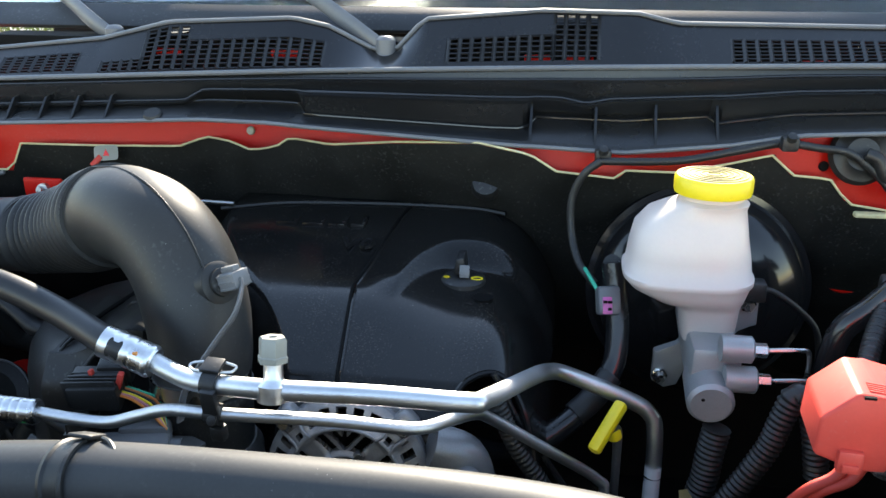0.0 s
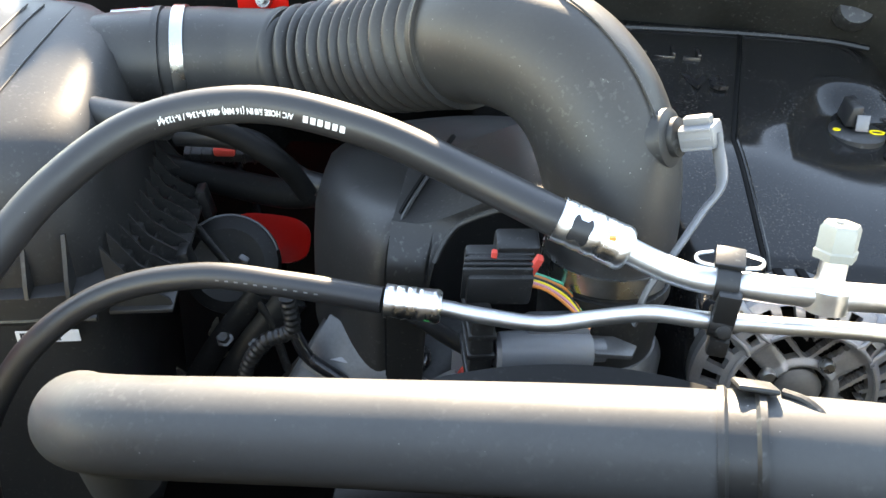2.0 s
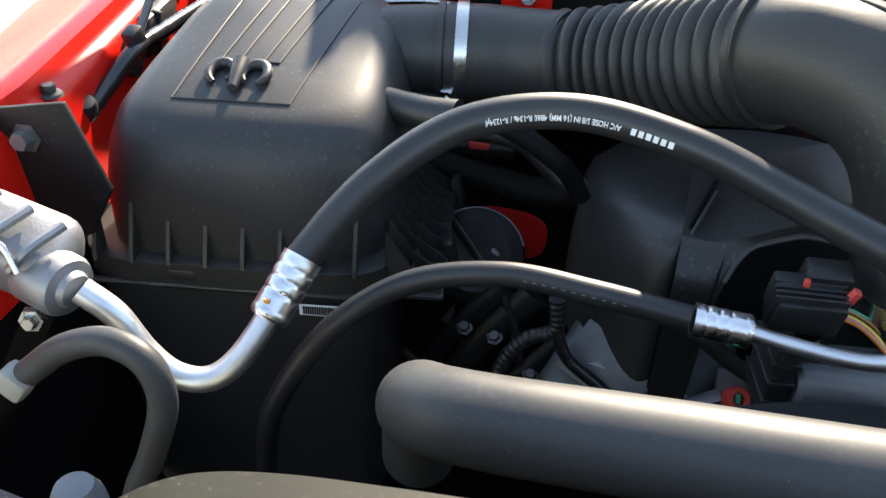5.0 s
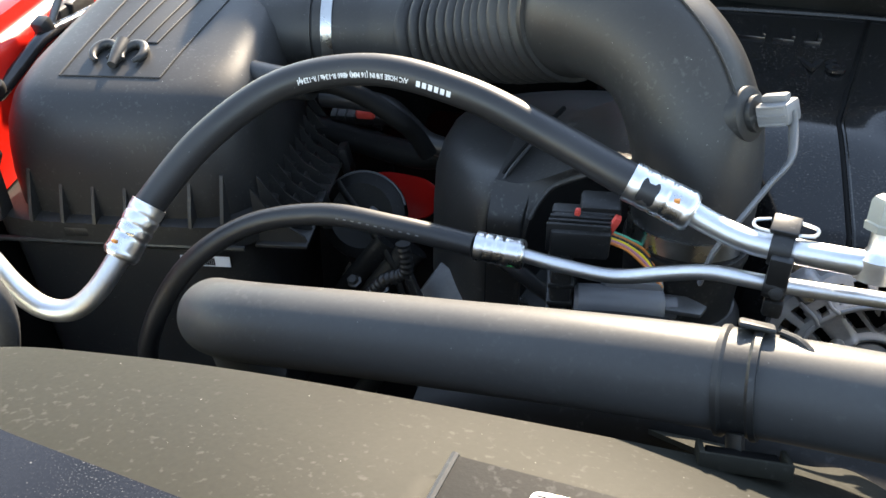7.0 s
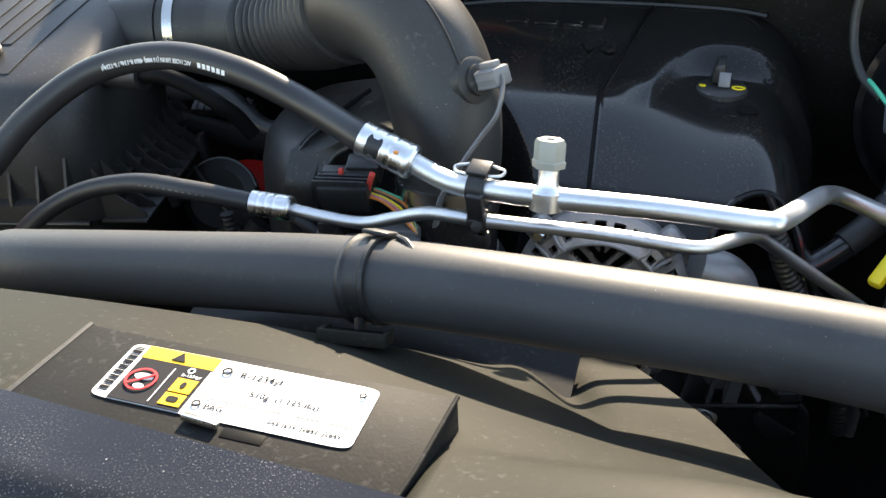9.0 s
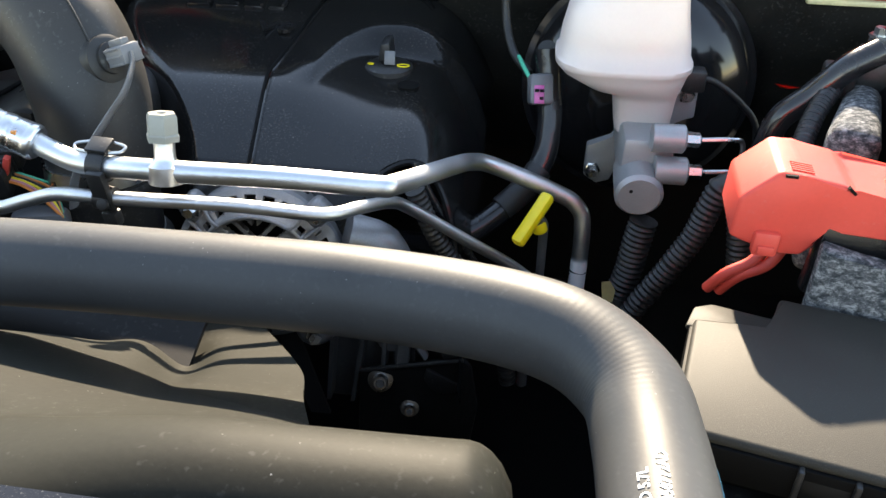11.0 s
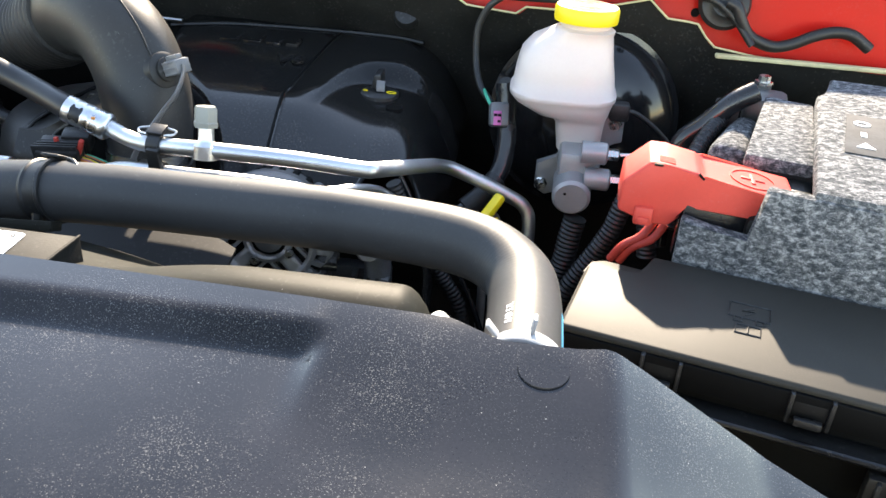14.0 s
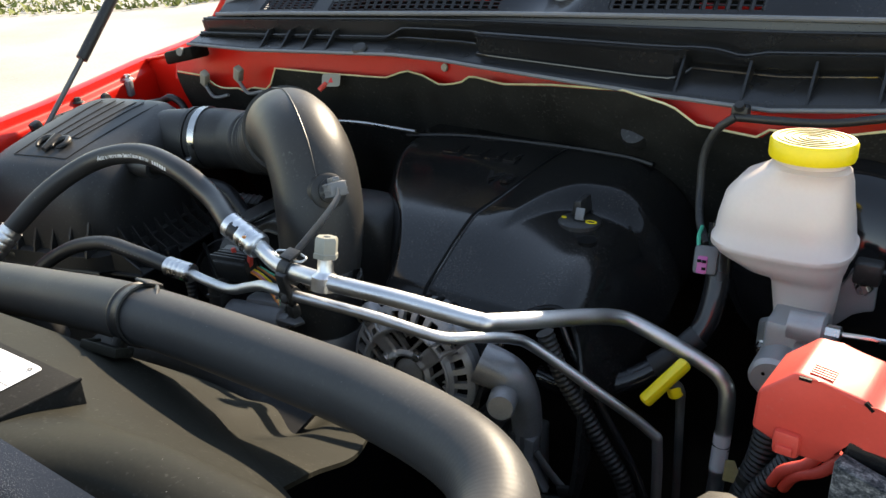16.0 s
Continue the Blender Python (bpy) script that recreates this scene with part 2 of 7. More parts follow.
def frames_along(path):
    """Ring axes carried along a path without twist."""
    n = len(path)
    tan = [(path[min(i + 1, n - 1)] - path[max(i - 1, 0)]).normalized() for i in range(n)]
    up = Vector((0, 0, 1)) if abs(tan[0].z) < 0.9 else Vector((0, 1, 0))
    u = (up - tan[0] * up.dot(tan[0])).normalized()
    res = []
    for t in tan:
        u = (u - t * u.dot(t)).normalized()
        res.append((t, u, t.cross(u)))
    return res


def tube(pts, r, seg=20, sub=8, caps=True, prof=None, bm=None, flat=1.0):
    """A round bar along a smooth curve. r: one radius or one per point; prof(metres along) scales it; flat squeezes it across."""
    bm = bm or bmesh.new()
    sp = spline(pts, sub)
    path = [p for p, _ in sp]
    fr = frames_along(path)
    rings, along = [], 0.0
    for i, (p, s) in enumerate(sp):
        if i:
            along += (p - path[i - 1]).length
        if isinstance(r, (list, tuple)):
            k = min(int(s), len(r) - 2)
            rad = r[k] + (r[k + 1] - r[k]) * (s - k)
        else:
            rad = r
        if prof:
            rad *= prof(along)
        t, u, w = fr[i]
        rings.append([bm.verts.new(p + rad * (u * math.cos(a) + w * flat * math.sin(a))) for a in (2 * math.pi * j / seg for j in range(seg))])
    for a, b in zip(rings, rings[1:]):
        for j in range(seg):
            bm.faces.new((a[j], a[(j + 1) % seg], b[(j + 1) % seg], b[j]))
    if caps:
        bm.faces.new(rings[0][::-1])
        bm.faces.new(rings[-1])
    return bm


def lathe(profile, m=Matrix(), seg=32, bm=None):
    """Turns (radius, height) pairs about the z axis of m."""
    bm = bm or bmesh.new()
    rings = []
    for r, z in profile:
        if r < 1e-6:
            rings.append([bm.verts.new(m @ Vector((0, 0, z)))])
        else:
            rings.append([bm.verts.new(m @ Vector((r * math.cos(a), r * math.sin(a), z))) for a in (2 * math.pi * j / seg for j in range(seg))])
    for a, b in zip(rings, rings[1:]):
        for j in range(seg):
            k = (j + 1) % seg
            if len(a) == 1 and len(b) > 1:
                bm.faces.new((a[0], b[j], b[k]))
            elif len(b) == 1 and len(a) > 1:
                bm.faces.new((a[j], a[k], b[0]))
            elif len(a) > 1:
                bm.faces.new((a[j], a[k], b[k], b[j]))
    for ring in (rings[0], rings[-1]):
        if len(ring) > 1:
            bm.faces.new(ring)
    return bm


def ring(profile, m=Matrix(), seg=32):
    """A closed ring: (radius, height) pairs turned about m's z axis, the last joined to the first."""
    bm = bmesh.new()
    rows = [[bm.verts.new(m @ Vector((r * math.cos(a), r * math.sin(a), z))) for a in (2 * math.pi * j / seg for j in range(seg))] for r, z in profile]
    for a, b in zip(rows, rows[1:] + rows[:1]):
        for j in range(seg):
            bm.faces.new((a[j], a[(j + 1) % seg], b[(j + 1) % seg], b[j]))
    return bm


def axis(at, way):
    """A frame at a place whose z axis points the given way."""
    return Matrix.Translation(at) @ Vector(way).to_track_quat("Z", "Y").to_matrix().to_4x4()


def block(size, m=Matrix(), bevel=0.002, seg=2, bm=None):
    """A bevelled box centred on m."""
    own = bmesh.new()
    bmesh.ops.create_cube(own, size=1)
    bmesh.ops.scale(own, verts=own.verts, vec=size)
    if bevel:
        bmesh.ops.bevel(own, geom=own.edges[:], offset=bevel, segments=seg, affect="EDGES", profile=0.5)
    bmesh.ops.transform(own, verts=own.verts, matrix=m)
    if bm is None:
        return own
    return merge(bm, own)


def merge(bm, own):
    me = bpy.data.meshes.new("tmp")
    own.to_mesh(me)
    own.free()
    bm.from_mesh(me)
    bpy.data.meshes.remove(me)
    return bm


def prism(outline, height, m=Matrix(), bevel=0.0, seg=2, bm=None):
    """A flat outline (x, y) raised by height along m's z, with rounded rims."""
    own = bmesh.new()
    low = [own.verts.new((x, y, 0)) for x, y in outline]
    top = [own.verts.new((x, y, height)) for x, y in outline]
    n = len(outline)
    own.faces.new(low[::-1])
    own.faces.new(top)
    for i in range(n):
        own.faces.new((low[i], low[(i + 1) % n], top[(i + 1) % n], top[i]))
    if bevel:
        bmesh.ops.bevel(own, geom=own.edges[:], offset=bevel, segments=seg, affect="EDGES", profile=0.5)
    bmesh.ops.transform(own, verts=own.verts, matrix=m)
    if bm is None:
        return own
    return merge(bm, own)


def rounded(hx, hy, n=2.6, count=32, cx=0.0, cy=0.0):
    """A superellipse outline."""
    res = []
    for j in range(count):
        a = 2 * math.pi * j / count
        c, s = math.cos(a), math.sin(a)
        res.append((cx + hx * math.copysign(abs(c) ** (2 / n), c), cy + hy * math.copysign(abs(s) ** (2 / n), s)))
    return res


def loft(sections, caps=True, bm=None):
    """A skin over rings of points."""
    bm = bm or bmesh.new()
    rings = [[bm.verts.new(p) for p in ring] for ring in sections]
    n = len(rings[0])
    for a, b in zip(rings, rings[1:]):
        for j in range(n):
            bm.faces.new((a[j], a[(j + 1) % n], b[(j + 1) % n], b[j]))
    if caps:
        bm.faces.new(rings[0][::-1])
        bm.faces.new(rings[-1])
    return bm


def sheet(fn, nu, nv, thick=0.003, down=Vector((0, 0, -1)), keep=None):
    """A grid of points fn(u, v), u and v from 0 to 1, given a thickness. keep(point) drops cells."""
    bm = bmesh.new()
    g = [[Vector(fn(i / nu, j / nv)) for j in range(nv + 1)] for i in range(nu + 1)]
    top = [[bm.verts.new(p) for p in row] for row in g]
    low = [[bm.verts.new(p + down * thick) for p in row] for row in g]
    cells = {(i, j) for i in range(nu) for j in range(nv) if keep is None or keep((g[i][j] + g[i + 1][j + 1]) / 2)}
    for i, j in cells:
        bm.faces.new((top[i][j], top[i + 1][j], top[i + 1][j + 1], top[i][j + 1]))
        bm.faces.new((low[i][j], low[i][j + 1], low[i + 1][j + 1], low[i + 1][j]))
        for (di, dj), (a, b) in {(-1, 0): ((i, j), (i, j + 1)), (1, 0): ((i + 1, j), (i + 1, j + 1)), (0, -1): ((i, j), (i + 1, j)), (0, 1): ((i, j + 1), (i + 1, j + 1))}.items():
            if (i + di, j + dj) not in cells:
                bm.faces.new((top[a[0]][a[1]], top[b[0]][b[1]], low[b[0]][b[1]], low[a[0]][a[1]]))
    bmesh.ops.delete(bm, geom=[v for v in bm.verts if not v.link_faces], context="VERTS")
    return bm


def clamp01(x):
    return max(0.0, min(1.0, x))


def ease(a, b, x):
    t = clamp01((x - a) / (b - a))
    return t * t * (3 - 2 * t)


def lerp(table, x):
    """Straight lines between (x, value) pairs."""
    if x <= table[0][0]:
        return table[0][1]
    for (a, u), (b, v) in zip(table, table[1:]):
        if x <= b:
            return u + (v - u) * (x - a) / (b - a)
    return table[-1][1]


def curve(table, x):
    """A smooth curve through (x, value) pairs."""
    n = len(table)
    if x <= table[0][0]:
        return table[0][1]
    for i in range(n - 1):
        (a, p1), (b, p2) = table[i], table[i + 1]
        if x <= b:
            m1 = (p2 - table[i - 1][1]) / (b - table[i - 1][0]) if i else (p2 - p1) / (b - a)
            m2 = (table[i + 2][1] - p1) / (table[i + 2][0] - a) if i + 2 < n else (p2 - p1) / (b - a)
            t, h = (x - a) / (b - a), b - a
            return p1 * (2 * t**3 - 3 * t * t + 1) + m1 * h * (t**3 - 2 * t * t + t) + p2 * (3 * t * t - 2 * t**3) + m2 * h * (t**3 - t * t)
    return table[-1][1]


def lettering(text, size, m, depth=0.0003, squeeze=1.0, bold=0.018):
    """Letters of the built-in font as a mesh, lying in m's xy plane, centred."""
    cu = bpy.data.curves.new("letters", "FONT")
    cu.body, cu.size, cu.extrude = text, size, depth
    cu.offset = size * bold
    cu.align_x, cu.align_y = "CENTER", "CENTER"
    cu.resolution_u = 2
    ob = new("letters", cu)
    bpy.context.view_layer.update()
    me = bpy.data.meshes.new_from_object(ob.evaluated_get(bpy.context.evaluated_depsgraph_get()))
    bpy.data.objects.remove(ob)
    bpy.data.curves.remove(cu)
    bm = bmesh.new()
    bm.from_mesh(me)
    bpy.data.meshes.remove(me)
    bmesh.ops.transform(bm, verts=bm.verts, matrix=m @ Matrix.Diagonal((squeeze, 1, 1, 1)))
    return bm

# ---- setting ----
def ground_point(u, v):
    x, y = (u - 0.5), (v - 0.5)
    return (x * abs(x) * 2400, y * abs(y) * 2400, 0.015 * math.sin(40 * u) * math.sin(37 * v))


ground = solid("ground", sheet(ground_point, 60, 60, 0.2), DIRTGROUND, "pale sunlit gravel road surface reaching far off", "ground", "structure")


def grass_verge():
    rnd = random.Random(4)
    bm = bmesh.new()
    for _ in range(22000):
        d = rnd.random() ** 1.6 * 16
        s = rnd.uniform(-14, 22)
        x, y = -10.2 - d * 0.75 + s * 0.62 + 0.3 * math.sin(s * 1.7), 6.8 + d * 0.66 + s * 0.78
        h, a = rnd.uniform(0.02, 0.085), rnd.random() * 6.28
        w = rnd.uniform(0.015, 0.05)
        c, q = math.cos(a) * w, math.sin(a) * w
        lean = (rnd.uniform(-0.06, 0.06), rnd.uniform(-0.06, 0.06))
        bm.faces.new([bm.verts.new(p) for p in ((x - c, y - q, 0), (x + c, y + q, 0), (x + c * 0.3 + lean[0], y + q * 0.3 + lean[1], h), (x - c * 0.3 + lean[0], y - q * 0.3 + lean[1], h))])
    return bm


solid("grass", grass_verge(), GRASS, "rough green grass along the road edge", "grass", "stuff", smooth=False)

# closing walls of the engine bay, near-black to stand for its deep shade
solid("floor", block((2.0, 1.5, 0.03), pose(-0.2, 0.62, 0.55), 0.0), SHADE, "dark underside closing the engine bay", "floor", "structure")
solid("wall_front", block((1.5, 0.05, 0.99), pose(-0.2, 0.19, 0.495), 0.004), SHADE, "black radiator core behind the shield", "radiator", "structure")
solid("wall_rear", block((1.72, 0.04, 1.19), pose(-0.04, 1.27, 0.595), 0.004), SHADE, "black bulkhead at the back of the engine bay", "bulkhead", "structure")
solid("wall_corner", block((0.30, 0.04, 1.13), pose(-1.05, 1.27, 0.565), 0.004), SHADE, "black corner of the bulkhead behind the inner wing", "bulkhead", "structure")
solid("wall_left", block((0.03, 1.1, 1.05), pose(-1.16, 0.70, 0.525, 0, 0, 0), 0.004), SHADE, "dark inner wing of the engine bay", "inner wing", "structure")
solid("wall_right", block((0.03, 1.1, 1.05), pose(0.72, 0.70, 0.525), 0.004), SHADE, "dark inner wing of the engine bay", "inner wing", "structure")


def firewall_y(x):
    return lerp([(-1.0, 1.02), (-0.35, 1.03), (-0.05, 0.965), (0.5, 0.965), (0.8, 0.97)], x)


BOTTOM = [(-0.95, 1.205), (-0.72, 1.204), (-0.436, 1.216), (-0.3, 1.213), (-0.033, 1.212), (0.074, 1.208), (0.189, 1.220), (0.262, 1.234), (0.5, 1.248), (0.75, 1.25)]
INS_TOP = [(-0.95, 1.162), (-0.885, 1.160), (-0.860, 1.146), (-0.840, 1.142), (-0.80, 1.146), (-0.785, 1.140), (-0.775, 1.150), (-0.730, 1.150), (-0.716, 1.187), (-0.60, 1.188), (-0.49, 1.191), (-0.452, 1.205), (-0.42, 1.20), (-0.394, 1.189), (-0.36, 1.195), (-0.341, 1.207), (-0.283, 1.200), (-0.198, 1.206), (-0.094, 1.208), (-0.032, 1.196), (-0.001, 1.177), (0.070, 1.171), (0.0705, 1.181), (0.141, 1.181), (0.241, 1.206), (0.256, 1.183), (0.301, 1.180), (0.324, 1.152), (0.380, 1.144), (0.75, 1.13)]


def ins_edge(x):
    y = firewall_y(x)
    return y, lerp(INS_TOP, x) - (y - 0.99) * 0.26


def insulation_point(u, v):
    x = -0.95 + 1.70 * u
    y, z = ins_edge(x)
    fold = 0.004 * math.sin(23 * x) * math.sin(6 * v) + 0.006 * math.sin(9 * x + 5 * v)
    return (x, y - 0.012 + 0.16 * v**1.4 + fold, z - 0.30 * v**1.1)


insulation = thing("firewall_insulation", (-0.1, 1.0, 0.9), "black moulded firewall insulation with a cream cut edge", "insulation")
part("mat", sheet(insulation_point, 170, 14, 0.008, Vector((0, 0.7, -0.7))), INSUL, insulation)
edge = []
for i in range(130):
    x = -0.95 + 1.70 * i / 129
    y, z = ins_edge(x)
    edge.append((x, y - 0.013, z + 0.001))
part("cut_edge", tube(edge, 0.0014, 6, 1), CREAM, insulation, "cream cut foam edge")
for x, z in ((-0.335, 1.165), (-0.085, 1.165)):
    y = ins_edge(x)[0]
    part("plug", lathe([(0, 0.008), (0.016, 0.006), (0.019, 0.0), (0.019, -0.01)], axis((x, y + 0.010, z - 0.008), (0, -1, 0.75)), 24), DULL, insulation)


def flange_point(u, v):
    x = -0.99 + 1.75 * u
    y = firewall_y(x) + 0.010 + 0.012 * v
    z0, z1 = ins_edge(x)[1] - 0.02, lerp(BOTTOM, x) + 0.012 - 0.045 * ease(-0.87, -0.95, x)
    return (x, y, z0 + (z1 - z0) * v)


cowl_flange = thing("body_flange", (-0.1, 1.0, 1.1), "red painted body flange below the cowl", "body panel")
part("flange", sheet(flange_point, 90, 6, 0.003, Vector((0, 1, 0))), RED, cowl_flange)
for x, z in ((-0.402, 1.199), (0.30, 1.195), (0.33, 1.235)):
    part("hole_grommet", lathe([(0, 0.003), (0.005, 0.003), (0.006, 0)], axis((x, firewall_y(x) + 0.014, z), (0, -1, 0.2)), 14), PALE if x < 0 else SHADE, cowl_flange)


def lip_z(x):
    return lerp([(-0.95, 1.252), (-0.72, 1.266), (-0.30, 1.285), (0.04, 1.296), (0.34, 1.304), (0.8, 1.310)], x)


TOP_EDGE = [(-0.95, 1.285), (-0.75, 1.297), (-0.6, 1.312), (-0.506, 1.334), (-0.34, 1.341), (-0.295, 1.332), (-0.235, 1.303), (-0.21, 1.303), (-0.172, 1.342), (-0.027, 1.354), (0.087, 1.352), (0.134, 1.341), (0.37, 1.340), (0.75, 1.335)]
LATTICE = [(-0.735, -0.625, 0.12, 0.62), (-0.59, -0.535, 0.08, 0.34), (-0.535, -0.475, 0.08, 0.92), (-0.475, -0.295, 0.08, 0.62), (-0.139, -0.012, 0.10, 0.56), (-0.012, 0.042, 0.10, 0.95), (0.194, 0.50, 0.08, 0.62)]


def cowl_top(u, v):
    x = -0.83 + 1.53 * u
    a, b = lip_z(x), lerp(TOP_EDGE, x)
    if v < 0.7:
        s = v / 0.7
        return (x, 1.010 + 0.052 * s, a + (b - a) * s)
    s = (v - 0.7) / 0.3
    return (x, 1.062 + 0.11 * s, b - 0.004 - 0.012 * s)


def lattice_hole(p):
    if p.y > 1.062:
        return True
    s = (p.y - 1.010) / 0.052
    return not any(a < p.x < b and c < s < d for a, b, c, d in LATTICE)


cowl = thing("windscreen_cowl", (-0.1, 1.03, 1.2), "black plastic cowl panel with lattice air inlets below the windscreen", "cowl")
part("top_panel", sheet(cowl_top, 260, 22, 0.003, Vector((0, 0.5, -0.8)), lattice_hole), BLACK, cowl)
for a, b, c, d in LATTICE:
    bm = bmesh.new()
    n = max(2, round((b - a) / 0.0148))
    for i in range(n + 1):
        x = a + (b - a) * i / n
        z0, z1 = lip_z(x), lerp(TOP_EDGE, x)
        p, q = Vector((x, 1.012 + 0.052 * c, z0 + (z1 - z0) * c)), Vector((x, 1.012 + 0.052 * d, z0 + (z1 - z0) * d))
        tube([p, q], 0.0030, 4, 1, bm=bm)
    rows = max(1, round((d - c) * 11))
    for j in range(rows + 1):
        s = c + (d - c) * j / rows
        tube([(x, 1.012 + 0.052 * s, lip_z(x) + (lerp(TOP_EDGE, x) - lip_z(x)) * s) for x in (a, (a + b) / 2, b)], 0.0011, 4, 3, bm=bm)
    part("lattice", bm, BLACK, cowl)
# added filler, its near-black standing for the shaded depth behind the lattice
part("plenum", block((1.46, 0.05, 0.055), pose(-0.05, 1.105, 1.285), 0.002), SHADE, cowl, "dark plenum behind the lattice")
for x in (-0.52, -0.36, -0.03, 0.02, 0.3):
    part("body_seam", block((0.036, 0.006, 0.009), pose(x, 1.078, 1.295), 0.001), RED, cowl, "red painted body metal")
lip = [(-0.83 + 1.53 * i / 60, 1.009, lip_z(-0.83 + 1.53 * i / 60)) for i in range(61)]
# lip and rim are grey to paint in the glare along the rounded black edges
part("front_lip", tube(lip, 0.0032, 8, 1), GREY, cowl, "front lip, grey for its sky glint")
rim = [(-0.83 + 1.53 * i / 120, 1.061, lerp(TOP_EDGE, -0.83 + 1.53 * i / 120) + 0.001) for i in range(121)]
part("top_rim", tube(rim, 0.0028, 8, 1), GREY, cowl, "upper rim, grey for its sun glare")


def gutter_floor(x):
    """1 where the panel steps back and leaves a floor, 0 where its wall runs down to the lip."""
    return max(1 - ease(-0.318, -0.310, x), ease(-0.040, -0.034, x) * (1 - ease(0.174, 0.184, x)), 0.45 * ease(0.174, 0.184, x))


def gutter_low(x):
    return lerp(BOTTOM, x) + 0.24 * max(0.0, firewall_y(x) - 0.972)


def gutter_point(u, v):
    x = -0.86 + 1.56 * u
    a, b = lip_z(x), gutter_low(x)
    yb = min(firewall_y(x), 0.972) - 0.006
    f = gutter_floor(x)
    deep = ease(-0.460, -0.450, x) * (1 - ease(-0.325, -0.315, x))
    drop = 0.012 * (1 - ease(-0.47, -0.44, x)) + 0.006 * math.exp(-((x - 0.03) / 0.02) ** 2)
    h = a - b
    y4 = 0.992 + 0.010 * f + 0.008 * deep
    rows = [(0.0, 1.016, a - 0.004), (0.14, 1.014, a - 0.16 * h), (0.17, 1.002, a - 0.18 * h), (0.38, 1.006, a - 0.38 * h - drop), (0.42, y4 - 0.012, a - 0.41 * h - drop), (0.46, y4 - 0.010, a - 0.45 * h - drop), (0.72, (1 - f) * max(yb + 0.016, y4 - 0.006) + f * (y4 + 0.004), b + (0.20 + 0.12 * f) * h), (0.76, (1 - f) * max(yb + 0.012, y4 - 0.010) + f * (y4 - 0.004), b + (0.15 + 0.13 * f) * h), (0.94, yb + 0.003, b + 0.06 * h), (1.0, yb, b)]
    return (x, lerp([(r[0], r[1]) for r in rows], v), lerp([(r[0], r[2]) for r in rows], v))


gutter = thing("cowl_gutter", (-0.1, 0.97, 1.2), "dark plastic gutter panel with ribbed pockets under the cowl", "cowl")
part("panel", sheet(gutter_point, 260, 50, 0.003, Vector((0, 0.7, -0.5))), GUTTER, gutter, sharp=25)
for x in (-0.70, -0.655, -0.61, -0.565, -0.035, 0.040, 0.108, 0.176):
    b_, yb_ = gutter_low(x), min(firewall_y(x), 0.972) - 0.006
    h_ = lip_z(x) - b_
    part("rib", prism([(yb_ + 0.002, b_ + 0.05 * h_), (1.006, b_ + 0.20 * h_), (1.004, b_ + 0.56 * h_), (0.994, b_ + 0.54 * h_)], 0.003, Matrix(((0, 0, 1, x), (1, 0, 0, 0), (0, 1, 0, 0), (0, 0, 0, 1)))), GUTTER, gutter, smooth=False)
for v in (0.155, 0.40, 0.74):
    part("bead", tube([Vector(gutter_point(i / 150, v)) + Vector((0, -0.001, 0.0008)) for i in range(151)], 0.0019, 8, 1), GLOSSBLACK, gutter)
# grey bead paints the bright reflected line on the gutter's edge
part("lower_lip", tube([(x, min(firewall_y(x), 0.972) - 0.008, gutter_low(x)) for x in [-0.86 + 1.56 * i / 80 for i in range(81)]], 0.0026, 8, 1), GREY, gutter, "lower lip, grey for its bright glint")
for x in (-0.50, -0.01):
    part("drain_plug", lathe([(0, 0.003), (0.010, 0.003), (0.012, 0.0)], axis((x, 0.972, gutter_low(x) + 0.006), (0, -0.5, 1)), 18), DULL, gutter)

# windscreen
screen = thing("windscreen", (-0.1, 1.2, 1.32), "tinted windscreen glass above the cowl", "windscreen", kind="structure")
wm = Matrix.Translation((-0.12, 1.18, 1.325)) @ pose(0, 0, 0, 35, 0, 0)
pane = part("pane", block((1.5, 1.0, 0.006), wm @ pose(0, 0.5, 0), 0.001), GLASS, screen)
part("seal", block((1.52, 0.05, 0.008), wm @ pose(0, 0.0, 0.005), 0.003), DULL, screen)
solid("dashboard", block((1.5, 0.7, 0.04), pose(-0.12, 1.72, 1.28), 0.01), SHADE, "dark dashboard behind the windscreen", "dashboard", "structure")


def wiper(pivot, way, length, blade_way):
    w = thing("wiper", pivot, "grey metal windscreen wiper arm on a round pivot", "wiper", "wipers")
    p, d = Vector(pivot), Vector(way).normalized()
    part("pivot", lathe([(0.0, 0.022), (0.008, 0.021), (0.012, 0.017), (0.013, 0.0), (0.018, -0.004), (0.018, -0.02)], Matrix.Translation(p), 20), GREY, w)
    part("arm", tube([p + Vector((0, 0, 0.004)), p + d * 0.05 + Vector((0, 0, 0.016)), p + d * 0.11 + Vector((0, 0.01, 0.03)), p + d * 0.2 + Vector((0, 0.03, 0.045)), p + d * length + Vector((0, 0.06, 0.06))], [0.010, 0.012, 0.011, 0.009, 0.006], 12, 6, flat=0.55), GREY, w)
    b = Vector(blade_way).normalized()
    c = p + d * length + Vector((0, 0.062, 0.055))
    part("blade", tube([c - b * 0.2, c + b * 0.1, c + b * 0.3], 0.005, 8, 4), DULL, w)
    return w


wiper((-0.222, 1.062, 1.300), (-0.85, 0.35, 0.25), 0.26, (-0.96, 0.2, 0.1))
wiper((-0.60, 1.09, 1.305), (-0.55, 0.3, 0.1), 0.2, (0.95, 0.2, 0.1))

